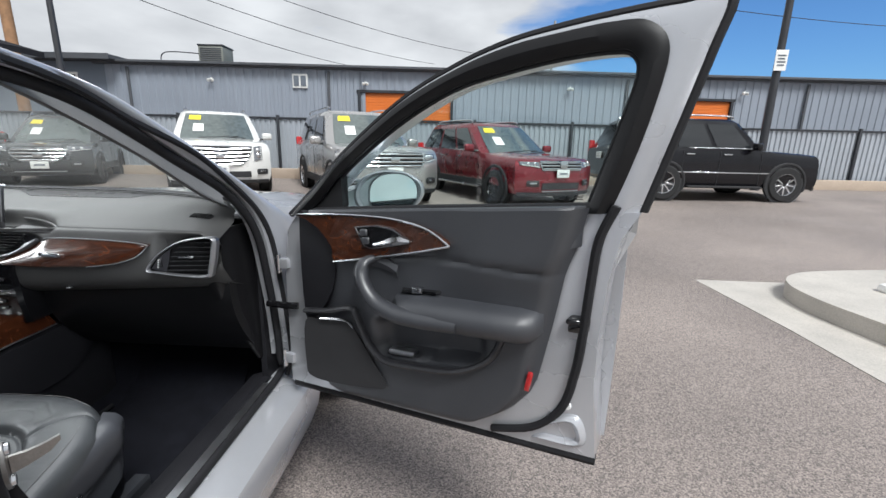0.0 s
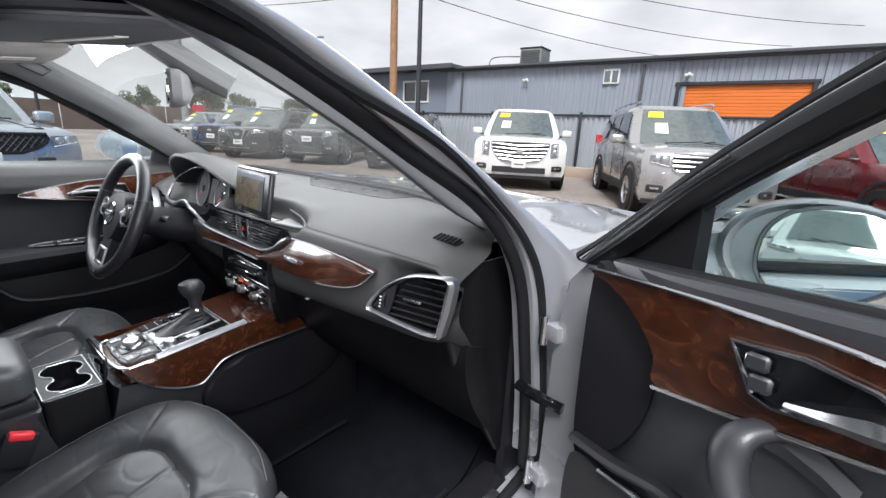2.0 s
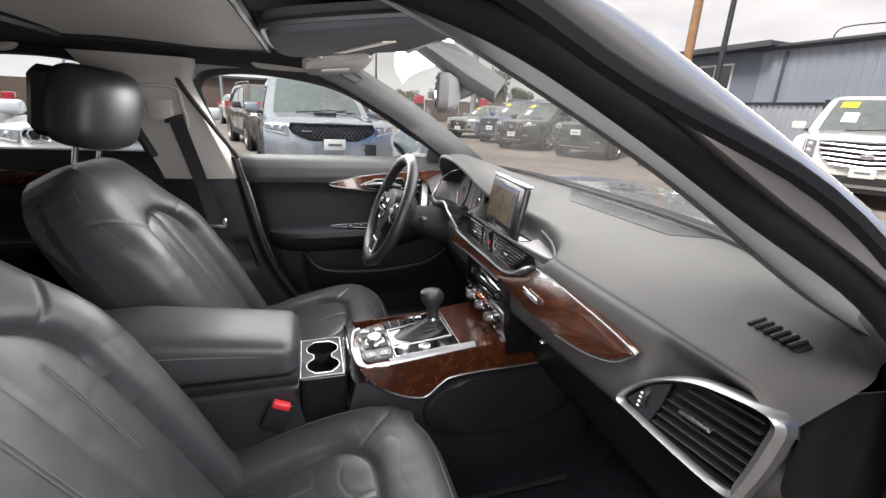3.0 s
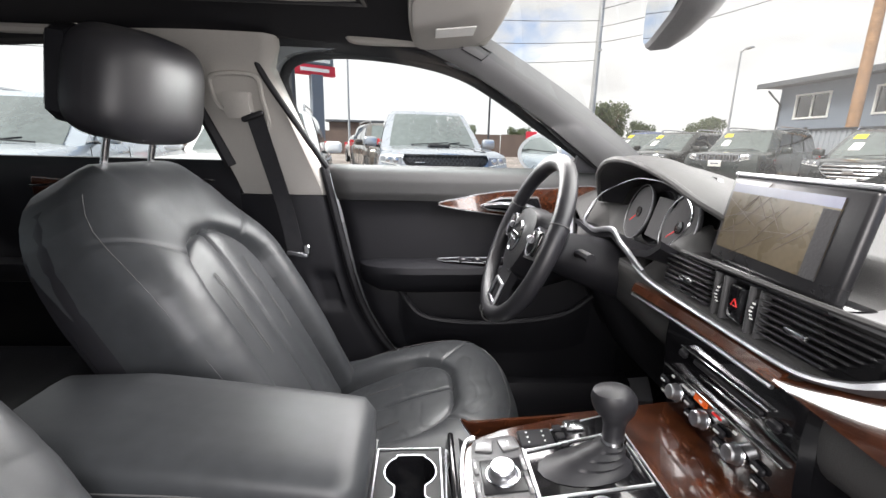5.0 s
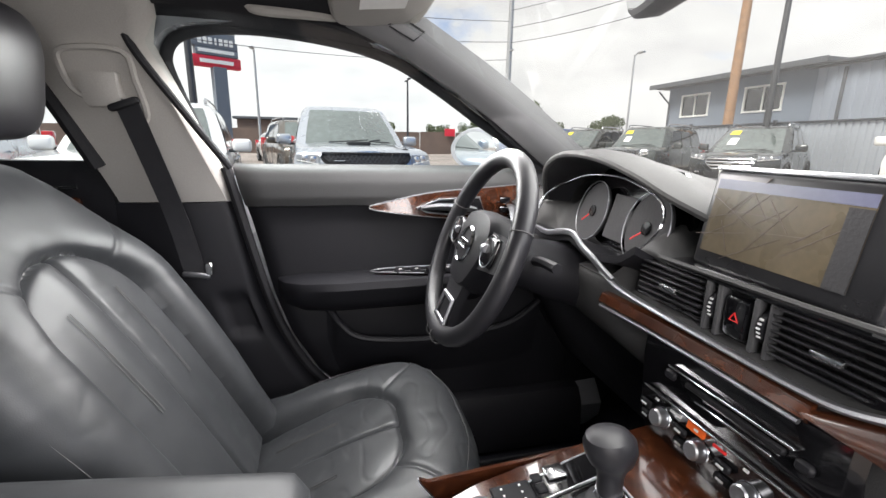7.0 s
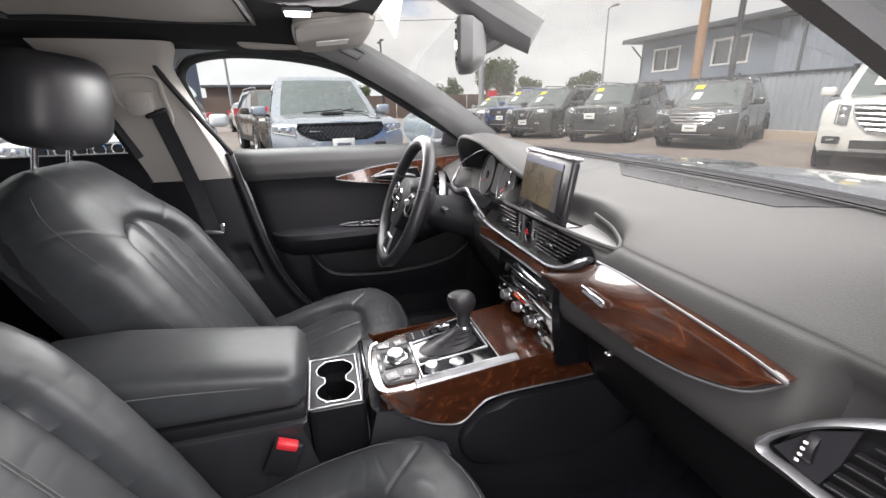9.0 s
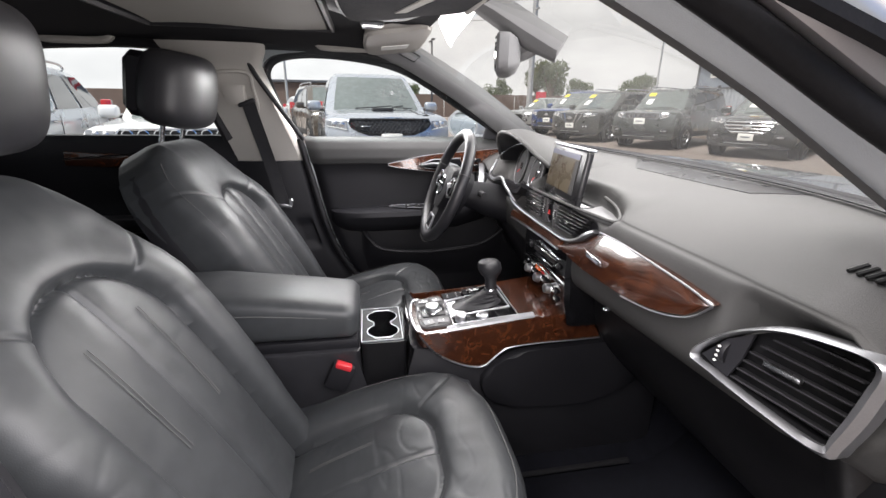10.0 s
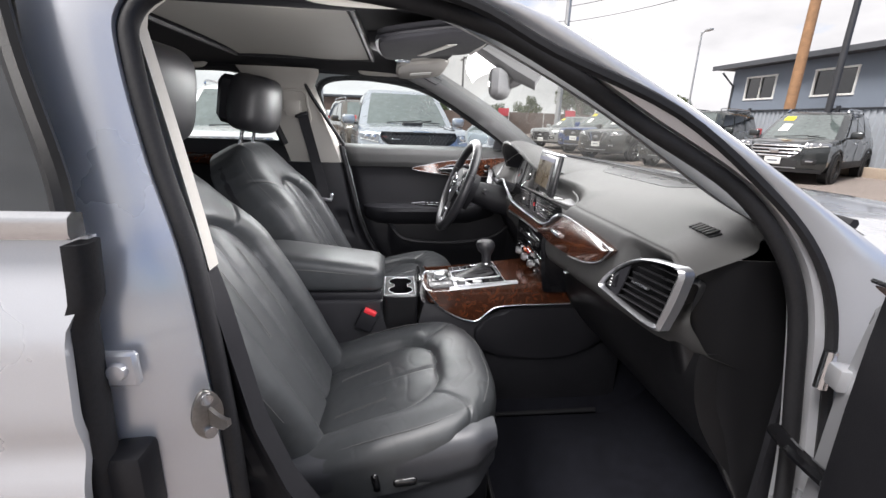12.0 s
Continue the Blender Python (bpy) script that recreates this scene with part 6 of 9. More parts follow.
def flat_band(outer, inner, w0, w1, n=60):
    """Ring-shaped plate between two (u, z) lines, from depth w0 to w1."""
    a, b = spline([(u, 0, z) for u, z in outer], 8), spline([(u, 0, z) for u, z in inner], 8)
    def at(line, t):
        i = t * (len(line) - 1)
        k = min(int(i), len(line) - 2)
        return line[k].lerp(line[k + 1], i - k)
    rings = []
    for k in range(n + 1):
        p, q = at(a, k / n), at(b, k / n)
        m = p.lerp(q, 0.5)
        rings.append([(p.x, w1, p.z), (p.x, w0, p.z), (lerp(p.x, q.x, 0.15), w0 - 0.006, lerp(p.z, q.z, 0.15)), (m.x, w0 - 0.012, m.z), (lerp(p.x, q.x, 0.85), w0 - 0.006, lerp(p.z, q.z, 0.85)), (q.x, w0, q.z), (q.x, w1, q.z)])
    return loft(rings)


SHEAR = Matrix(((1.06, 0, 0, 0), (0, 1, 0, 0), (0.106, 0, 1.0146, -0.0234), (0, 0, 0, 1)))      # the open door climbs towards its free end


def dpart(name, bm, mat, parent, label="", smooth=38.0):
    return part(name, moved(bm, SHEAR), mat, parent, label, smooth)


def build_door():
    XZ = Matrix(((1, 0, 0, 0), (0, 0, 1, 0), (0, 1, 0, 0), (0, 0, 0, 1)))      # outline x, y -> u, z; depth -> w
    shell = [(0.0, 0.415), (0.30, 0.408), (0.65, 0.402), (0.945, 0.40), (0.938, 0.46), (0.925, 0.58), (0.923, 0.70), (0.93, 0.84), (0.945, 0.93), (0.975, 0.985), (0.5, 0.99), (0.06, 0.985), (0.02, 0.94), (0.0, 0.80)]
    dpart("shell", prism(shell, 0.115, Matrix.Translation((0, -0.025, 0)) @ XZ, 0.02), "silver", door, "silver painted door shell")
    # outer belly
    dpart("outer_skin", surface(lambda u, v: (lerp(0.005, 0.95, u), 0.10 + 0.028 * math.sin(math.pi * v), lerp(0.40, 0.985, v)), 14, 14, (0, -0.02, 0)), "silver", door)
    dpart("bottom_seal", tube([(0.01, -0.015, 0.408), (0.5, -0.015, 0.400), (0.945, -0.015, 0.394)], 0.014, 8), "rubber", door)
    edge = spline(uz([(0.70, 0.425), (0.80, 0.455), (0.862, 0.52), (0.885, 0.62), (0.893, 0.72), (0.898, 0.84), (0.905, 0.93), (0.93, 1.0)], -0.034), 5)
    dpart("shell_seal", tube(edge, 0.010, 8, up=(0, 1, 0)), "rubber", door)
    dpart("jamb_stamp", flat_band([(0.79, 0.455), (0.86, 0.50), (0.905, 0.50), (0.915, 0.43), (0.80, 0.425)], [(0.82, 0.455), (0.865, 0.48), (0.89, 0.475), (0.895, 0.443), (0.83, 0.44)], -0.027, -0.02, 30), "silver", door)
    dpart("plug", lathe([(0.001, 0.004), (0.010, 0.004), (0.012, 0)], 14, pose(0.872, -0.028, 0.528, 90, 0, 0)), "white_print", door)
    # window frame: painted outer, black inner
    outer = [(0.02, 0.985), (0.12, 1.06), (0.233, 1.155), (0.411, 1.268), (0.559, 1.327), (0.685, 1.357), (0.80, 1.366), (0.90, 1.368), (1.0, 1.366), (1.065, 1.362), (1.05, 1.28), (1.01, 1.12), (0.975, 0.985)]
    black_in = [(0.10, 0.985), (0.165, 1.035), (0.255, 1.115), (0.41, 1.213), (0.56, 1.277), (0.688, 1.297), (0.801, 1.305), (0.892, 1.302), (0.928, 1.290), (0.941, 1.25), (0.918, 1.154), (0.895, 1.07), (0.872, 0.985)]
    black_out = [(0.04, 0.985), (0.125, 1.053), (0.238, 1.148), (0.413, 1.258), (0.56, 1.316), (0.686, 1.345), (0.80, 1.352), (0.89, 1.352), (0.95, 1.340), (0.985, 1.29), (0.972, 1.18), (0.945, 1.07), (0.918, 0.985)]
    dpart("window_frame", flat_band(outer, black_in, -0.012, 0.06, 80), "silver", door, "silver painted window frame")
    dpart("frame_lining", flat_band(black_out, black_in, -0.028, 0.0, 80), "frame_shade_black", door, "black window frame lining")
    dpart("frame_seal", tube(spline(uz(outer, -0.005), 5), 0.011, 8, up=(0, 1, 0)), "rubber", door)
    dpart("glass_seal", tube(spline(uz(black_in, -0.012), 5), 0.007, 6, up=(0, 1, 0)), "rubber", door)
    dpart("chrome_line", tube(spline(uz([(0.06, 0.992), (0.17, 1.085), (0.26, 1.155)], -0.04), 5), 0.003, 6, up=(0, 1, 0)), "chrome", door)
    gl = [(0.10, 0.98), (0.165, 1.035), (0.255, 1.115), (0.41, 1.213), (0.56, 1.277), (0.688, 1.297), (0.801, 1.305), (0.892, 1.302), (0.928, 1.290), (0.941, 1.25), (0.918, 1.154), (0.895, 1.07), (0.872, 0.98)]
    pane = dpart("window_pane", prism(gl, 0.004, Matrix.Translation((0, 0.012, 0)) @ XZ), "glass", door, "clear raised window pane", 0)
    pane.visible_shadow = False
    dpart("pane_print", join(*[rbox(0.016, 0.001, 0.002, 0, 1, pose(0.850, 0.010, 1.012 + k * 0.0035)) for k in range(3)]), "cladding", pane)
    tri = [(0.05, 0.985), (0.232, 0.985), (0.228, 1.10), (0.13, 1.045)]
    dpart("mirror_triangle", prism(tri, 0.03, Matrix.Translation((0, -0.02, 0)) @ XZ, 0.004), "frame_shade_black", door)
    # lining
    def lining(u, v):
        """Inner face of the lining; v from the bottom to the belt."""
        z = lerp(0.43, 1.0, v)
        lo = interp(z, [0.43, 0.47, 0.55, 0.65, 0.8, 1.0], [0.16, 0.135, 0.13, 0.13, 0.13, 0.12])
        hi = interp(z, [0.43, 0.455, 0.50, 0.55, 0.594, 0.724, 0.855, 0.91, 1.0], [0.56, 0.68, 0.75, 0.79, 0.806, 0.828, 0.847, 0.864, 0.882])
        uu = lerp(lo, hi, u)
        d = 0.062
        d += 0.016 * sstep(0.78, 0.90, z) * sstep(0.56, 0.68, uu)
        d -= 0.006 * math.exp(-((z - 0.885 + 0.03 * sstep(0.5, 0.9, uu)) / 0.006) ** 2) * sstep(0.25, 0.3, uu)
        d *= sstep(-0.03, 0.24, u) ** 0.6 * sstep(-0.01, 0.05, 1 - u) ** 0.5 * sstep(-0.02, 0.06, v) ** 0.5
        # hollow of the pocket
        pk = sstep(0.36, 0.42, uu) * (1 - sstep(0.66, 0.70, uu)) * sstep(0.605, 0.63, z + 0.06 * (0.55 - uu)) * (1 - sstep(0.69, 0.715, z))
        return (uu, -0.02 - d + 0.045 * pk, z)
    # Lighter than the shut driver's door; the light on it is in the colour.
    dpart("lining", surface(lining, 70, 70), "plastic_lit", door, "black soft-touch door lining")
    # padded cap under the glass
    dpart("belt_pad", loft([[(u, -0.03 - dy * k, 0.99 + dz) for dy, dz in ((0, 0.012), (0.03, 0.012), (0.050, -0.006), (0.056, -0.04), (0.05, -0.075), (0.0, -0.075))] for u, k in ((0.13, 0.6), (0.2, 0.72), (0.4, 0.75), (0.55, 0.8), (0.65, 0.95), (0.75, 1.0), (0.82, 0.95), (0.855, 0.7), (0.872, 0.2))]), "plastic_lit", door, "padded black belt cap")
    wood = [(0.135, 0.992), (0.20, 0.993), (0.32, 0.992), (0.449, 0.981), (0.54, 0.957), (0.597, 0.919), (0.53, 0.906), (0.447, 0.894), (0.35, 0.880), (0.262, 0.868), (0.252, 0.906), (0.215, 0.95), (0.17, 0.98)]
    o = [(p.x, p.y) for p in spline([(a, b, 0) for a, b in wood], 5, True)]
    dpart("wood_inlay", prism(o, 0.02, Matrix.Translation((0, -0.097, 0)) @ XZ, 0.0), "wood", door, "glossy burl wood inlay with chrome edge")
    top = spline([(0.13, -0.097, 0.996), (0.20, -0.100, 0.997), (0.32, -0.100, 0.994), (0.449, -0.1, 0.983), (0.54, -0.1, 0.959), (0.60, -0.098, 0.918)], 6)
    bot = spline([(0.60, -0.098, 0.918), (0.53, -0.099, 0.904), (0.447, -0.099, 0.891), (0.35, -0.099, 0.877), (0.258, -0.098, 0.864)], 6)
    dpart("inlay_edge", tube(top, 0.0028, 6), "chrome", door)
    dpart("inlay_edge", tube(bot, 0.0028, 6), "chrome", door)
    # dark end cap of the lining by the hinge
    cap = [(0.125, 0.985), (0.165, 0.975), (0.215, 0.935), (0.245, 0.88), (0.245, 0.81), (0.215, 0.74), (0.175, 0.70), (0.13, 0.69)]
    dpart("end_cap", prism([(p.x, p.y) for p in spline([(a, b, 0) for a, b in cap], 4, True)], 0.02, Matrix.Translation((0, -0.080, 0)) @ XZ, 0.0), "plastic", door)
    dpart("belt_seal", tube([(0.09, -0.022, 0.997), (0.45, -0.022, 1.0), (0.885, -0.02, 0.998)], 0.010, 8), "rubber", door)
    # release handle in its bowl
    bowl = [(0.338, 0.962), (0.40, 0.966), (0.45, 0.957), (0.50, 0.927), (0.455, 0.917), (0.385, 0.907), (0.365, 0.913)]
    dpart("handle_bowl", prism(bowl, 0.006, Matrix.Translation((0, -0.1005, 0)) @ XZ), "plastic_gloss", door)
    dpart("handle_rim", tube(uz(bowl, -0.102), 0.0028, 6, True, up=(0, 1, 0)), "chrome", door, "chrome handle surround")
    dpart("release_handle", loft([[(u, -0.103 + dy * k, z + dz * k) for dy, dz in ((0.004, -0.012), (-0.012, -0.012), (-0.020, -0.002), (-0.016, 0.010), (0.004, 0.012))] for u, z, k in ((0.395, 0.918, 0.3), (0.42, 0.922, 0.55), (0.455, 0.93, 1.0), (0.48, 0.932, 0.9), (0.50, 0.928, 0.35))]), "chrome", door, "chrome release handle")
    for k in range(2):
        dpart("lock_switch", rbox(0.022, 0.008, 0.018, 0.003, 1, pose(0.366 + 0.006 * (1 - k), -0.106, 0.928 + 0.021 * k)), "plastic_lit", door)
    # grab handle flowing into the armrest
    path = spline([(0.408, -0.070, 0.872), (0.384, -0.092, 0.878), (0.371, -0.118, 0.868), (0.374, -0.130, 0.842), (0.393, -0.136, 0.806), (0.428, -0.138, 0.772), (0.485, -0.138, 0.750), (0.56, -0.134, 0.742), (0.64, -0.126, 0.738)], 6)
    rad = [0.011 + 0.008 * sstep(0, 16, i) + 0.008 * sstep(22, 40, i) for i in range(len(path))]
    dpart("grab_handle", tube(path, 0.02, 14, flat=0.80, radii=rad), "plastic_lit", door, "padded grab handle running into the armrest")
    ends = ((0.45, 0.775, 0.55, 0.7), (0.48, 0.776, 0.85, 0.85), (0.53, 0.775, 1.0, 1.0), (0.60, 0.770, 1.0, 1.0), (0.70, 0.765, 0.97, 1.0), (0.77, 0.762, 0.90, 1.0), (0.80, 0.760, 0.75, 0.9), (0.815, 0.757, 0.45, 0.6))
    prof = ((0.0, 0.020), (0.035, 0.018), (0.068, 0.012), (0.090, 0.000), (0.100, -0.016), (0.098, -0.034), (0.086, -0.050), (0.062, -0.060), (0.0, -0.066))
    dpart("armrest", loft([[(u, -0.050 - d * k, z + dz * h) for d, dz in prof] for u, z, k, h in ends]), "plastic_lit", door, "padded black armrest", 60)
    dpart("handle_root", loft([[(u, -0.060 - d, z + dz) for d, dz in ((0, -0.02), (0.028, -0.016), (0.034, 0.0), (0.026, 0.014), (0, 0.018))] for u, z in ((0.375, 0.872), (0.40, 0.870), (0.43, 0.860), (0.455, 0.846))]), "plastic_lit", door)
    dpart("switch_plate", prism([(0.46, 0.014), (0.58, 0.010), (0.565, -0.010), (0.475, -0.014)], 0.006, pose(0, -0.085, 0.797, 4, 0, 0)), "plastic_gloss", door)
    dpart("window_switch", rbox(0.028, 0.018, 0.016, 0.004, 2, pose(0.515, -0.092, 0.803)), "chrome", door)
    dpart("switch_trim", tube([(0.445, -0.07, 0.826), (0.50, -0.072, 0.818), (0.605, -0.075, 0.802)], 0.003, 6), "chrome", door)
    # speaker cover, pocket edge, reflector
    sp = [(0.135, 0.672), (0.20, 0.682), (0.285, 0.688), (0.31, 0.67), (0.36, 0.60), (0.41, 0.525), (0.40, 0.50), (0.25, 0.485), (0.15, 0.49), (0.13, 0.53)]
    dpart("speaker_cover", prism([(p.x, p.y) for p in spline([(a, b, 0) for a, b in sp], 4, True)], 0.014, Matrix.Translation((0, -0.088, 0)) @ XZ, 0.0), "cladding", door, "perforated black speaker cover")
    dpart("speaker_edge", tube(spline(uz([(0.20, 0.690), (0.285, 0.695), (0.315, 0.675)], -0.096), 4), 0.004, 6), "chrome", door)
    sweep = spline([(0.135, -0.085, 0.705), (0.22, -0.092, 0.715), (0.31, -0.098, 0.735), (0.335, -0.100, 0.71), (0.37, -0.10, 0.64), (0.42, -0.10, 0.597), (0.5, -0.098, 0.592), (0.62, -0.095, 0.60), (0.70, -0.09, 0.64), (0.73, -0.085, 0.70)], 5)
    dpart("pocket_rim", tube(sweep, 0.012, 8, flat=0.7), "leather", door)
    dpart("pocket_tray", rbox(0.08, 0.03, 0.018, 0.008, 2, pose(0.46, -0.07, 0.617, 0, 0, 0)), "alu", door)
    dpart("reflector", rbox(0.013, 0.008, 0.05, 0.004, 2, pose(0.795, -0.078, 0.60, 0, 8, 0)), "lamp_red", door, "red safety reflector")
    dpart("latch", join(rbox(0.045, 0.05, 0.04, 0.008, 2, pose(0.882, -0.015, 0.735)), rbox(0.03, 0.02, 0.012, 0.003, 1, pose(0.872, -0.038, 0.745))), "plastic_gloss", door, "black door latch")
    # mirror: its glass looks back and in, towards the driver's seat
    MM = pose(0.295, 0.115, 1.030, 0, 0, 30) @ pose(0, 0, 0, 86, 0, 0)       # local z along the glass normal
    def oval(a, k, dx=0.0):
        c, q = math.cos(a), math.sin(a)
        return (dx + 0.100 * k * c * (1 + 0.06 * q), 0.070 * k * q * (1 - 0.10 * c))
    def glass_line(a, k):
        c, q = math.cos(a), math.sin(a)
        return (0.014 + 0.070 * k * math.copysign(abs(c) ** 0.85, c), 0.060 * k * math.copysign(abs(q) ** 0.85, q) * (1 - 0.08 * c))
    ang = [6.2832 * q / 32 for q in range(32)]
    hs = [[(*oval(a, k), z) for a in ang] for z, k in ((0.002, 0.86), (0.009, 0.95), (0.004, 1.03), (-0.01, 1.06), (-0.035, 1.02), (-0.065, 0.86), (-0.088, 0.56), (-0.094, 0.22))]
    mir = dpart("door_mirror", moved(loft(hs), MM), "silver", door, "silver door mirror housing")
    dpart("mirror_glass", moved(prism([glass_line(a, 0.98) for a in ang], 0.003, pose(0, 0, 0.009)), MM), "mirror", mir, "oval mirror glass")
    dpart("mirror_rim", moved(tube([(*glass_line(a, 1.02), 0.009) for a in ang], 0.003, 6, True), MM), "satin", mir)
    dpart("mirror_arm", loft([[(u, w, z0), (u + 0.06, w, z0), (u + 0.06, w, z1), (u, w, z1)] for u, w, z0, z1 in ((0.11, 0.02, 0.982, 1.02), (0.13, 0.05, 0.985, 1.045), (0.17, 0.085, 0.99, 1.06), (0.215, 0.11, 0.995, 1.07))]), "silver", mir)
    dpart("turn_lamp", rbox(0.05, 0.07, 0.014, 0.006, 2, pose(0.185, 0.135, 1.075, 0, 0, -30)), "lamp_clear", mir)
    # hinges and check strap
    for z in (0.83, 0.50):
        h = dpart("hinge", rbox(0.040, 0.036, 0.034, 0.005, 2, pose(0.0, -0.02, z)), "silver", door)
        dpart("hinge_pin", lathe([(0.009, -0.03), (0.009, 0.03)], 10, pose(-0.02, -0.035, z)), "chrome", h)
    dpart("check_strap", tube(spline([(-0.05, -0.06, 0.70), (0.0, -0.05, 0.695), (0.05, -0.03, 0.69)], 4), 0.012, 8), "plastic_gloss", door)


build_door()


# ---- dashboard ----
dash = thing("dashboard", pose(0, 0, 0), "black padded dashboard with wood trim, round vents and screen", "dashboard")


def dash_profile(x):
    """(y, z) line of the dashboard at x, from the windshield down to the footwell."""
    a = abs(x) / 0.75
    yw = 0.315 - 0.19 * min(1.0, a) ** 3
    e = sstep(0.66, 0.75, abs(x))
    low = lerp(0.772, 0.815, min(1, abs(x) / 0.7))
    back = 0.036 * sstep(-0.24, -0.18, x) * (1 - sstep(0.20, 0.27, x))     # the vents lie deeper than the rest
    back += 0.034 * sstep(0.578, 0.604, abs(x)) * (1 - sstep(0.742, 0.75, abs(x)))     # and so do those in the corners
    dial = sstep(-0.62, -0.57, x) * (1 - sstep(-0.24, -0.17, x))       # open under the dials' hood
    # the tray round the screen: its far edge, and how far it is sunk at this x
    ey = interp(x, [-0.16, 0.13, 0.205, 0.255, 0.283, 0.32], [0.062, 0.062, 0.048, 0.030, 0.006, 0.004])
    m = sstep(-0.16, -0.12, x) * (1 - sstep(0.279, 0.286, x))
    def high(y):
        return interp(y, [-0.008, 0.018, 0.055, 0.105], [0.942, 0.957, 0.975, 0.990])
    return [(yw, 1.022), (lerp(yw, 0.1, 0.5), lerp(1.012, 1.0, dial)), (0.105, lerp(0.990, 0.95, dial)), (ey + 0.016, lerp(high(ey + 0.016), 0.90, dial)), (ey + 0.003, lerp(lerp(high(ey + 0.003), 0.939, m), 0.89, dial)), (-0.006 + 0.3 * back, lerp(lerp(0.943, 0.935, m), 0.88, dial)),
            (-0.014 + 0.03 * e + back, lerp(lerp(0.915, 0.912, m), 0.875, dial)), (-0.018 + 0.03 * e + back, lerp(0.88, 0.865, dial)), (-0.016 + 0.03 * e + back * 0.3, 0.845), (-0.004 + 0.04 * e, low), (0.035 + 0.03 * e, low - 0.035), (0.10, low - 0.05), (0.26, 0.70), (0.45, 0.66)]


def build_dash():
    xs = [-0.752, -0.74, -0.71, -0.66] + [-0.6 + 0.0125 * k for k in range(97)] + [0.66, 0.71, 0.74, 0.752]
    rings = []
    for x in xs:
        pr = dash_profile(x)
        if abs(x) > 0.745:
            pr = [(lerp(y, 0.15, 0.10), lerp(z, 0.9, 0.05)) for y, z in pr]
        drop = 0.022 * sstep(0.705, 0.752, abs(x)) ** 1.5
        rings.append([(x, p.y, p.z - drop * sstep(0.90, 0.95, p.z)) for p in spline([(0, y, z) for y, z in pr], 4)])
    part("pad", loft(rings, False, False), "dash_pad", dash, "grey-black padded dash top", 50)
    # windshield edge: vent channel in the pad
    edge = spline([(x, dash_profile(x)[0][0] + 0.012, 1.025) for x in [-0.72 + 0.08 * k for k in range(19)]], 3)
    part("defrost_channel", tube(edge, 0.013, 8, flat=0.5), "rubber", dash)
    edge2 = spline([(x, dash_profile(x)[0][0] - 0.016, 1.0275) for x in [-0.70 + 0.08 * k for k in range(18)]], 3)
    part("defrost_slot", tube(edge2, 0.006, 6, flat=0.5), "plastic", dash)
    def pad_z(x, y):
        line = spline([(0, a, b) for a, b in dash_profile(x)[:4]], 6)
        return interp(-y, [-p.y for p in line], [p.z for p in line])
    def speaker(u, v):
        x, y = lerp(lerp(0.02, -0.10, v), lerp(0.36, 0.42, v), u), lerp(0.205, 0.285 - 0.02 * u, v)
        return (x, y, pad_z(x, y) + 0.0012)
    part("centre_speaker", surface(speaker, 24, 8, (0, 0, -0.004)), "slat", dash, "perforated centre speaker")
    # side closing and lower fascia
    for s in (1, -1):
        def column(u, v):
            z = lerp(0.952, 0.46, v)
            w = interp(z, [0.46, 0.56, 0.68, 0.80, 0.90, 0.952], [0.012, 0.030, 0.052, 0.060, 0.060, 0.045])
            ye = interp(z, [0.46, 0.56, 0.68, 0.80, 0.86, 0.92, 0.952], [0.205, 0.150, 0.080, 0.034, 0.024, 0.026, 0.045])
            a = math.pi / 2 * u
            return (s * (0.754 - w + w * math.cos(a) ** 0.6), 0.24 - (0.24 - ye) * math.sin(a) ** 0.6, z)
        # Near-black against the added door lamp: shade here is put into the colour.
        part("end_panel", surface(column, 20, 24, (0, 0.02, 0)), "frame_shade_black", dash, "rounded black dash end", 60)
    # glove box and knee panels below
    def knee(u, v):
        x = lerp(0.15, 0.748, u)
        low = dash_profile(x)[9][1]
        z = lerp(low - 0.03, 0.50, v)
        return (x, 0.06 + 0.14 * v ** 1.3 - 0.025 * math.sin(math.pi * v), z)
    # Darker than the knee panel; the footwell's shade is in the lid's colour.
    part("glove_box", surface(knee, 14, 10, (0, 0.04, 0)), "frame_shade_black", dash, "black glove box lid")
    def kneel(u, v):
        x = lerp(-0.735, -0.2, u)
        z = lerp(0.80, 0.50, v)
        return (x, 0.04 + 0.16 * v ** 1.2, z)
    part("knee_panel", surface(kneel, 10, 8, (0, 0.04, 0)), "plastic", dash)
    part("glove_latch", rbox(0.012, 0.012, 0.005, 0.002, 1, pose(0.295, 0.004, 0.772)), "alu", dash)
    # wood strip, passenger side, with a thin run in front of the driver
    def woodf(u, v):
        x = lerp(0.10, 0.578, u)
        zt = interp(x, [0.10, 0.20, 0.27, 0.34, 0.45, 0.54, 0.578], [0.852, 0.890, 0.921, 0.925, 0.925, 0.921, 0.917])
        zb = interp(x, [0.10, 0.20, 0.30, 0.40, 0.48, 0.54, 0.578], [0.845, 0.846, 0.848, 0.853, 0.864, 0.884, 0.916])
        return (x, lerp(wy(x, 0), wy(x, 1), v) - 0.006 * math.sin(math.pi * v), lerp(zb, zt, v))
    def wy(x, v):
        """Depth of the trim's lower (v = 0) and upper (v = 1) edge."""
        return interp(x, [0.10, 0.26, 0.40, 0.578], [0.004, -0.010, -0.024, -0.033]) if v else interp(x, [0.10, 0.25, 0.40, 0.578], [-0.022, -0.040, -0.040, -0.033])
    part("wood_trim", surface(woodf, 36, 8, (0, 0.016, 0)), "wood", dash, "glossy burl wood dash trim")
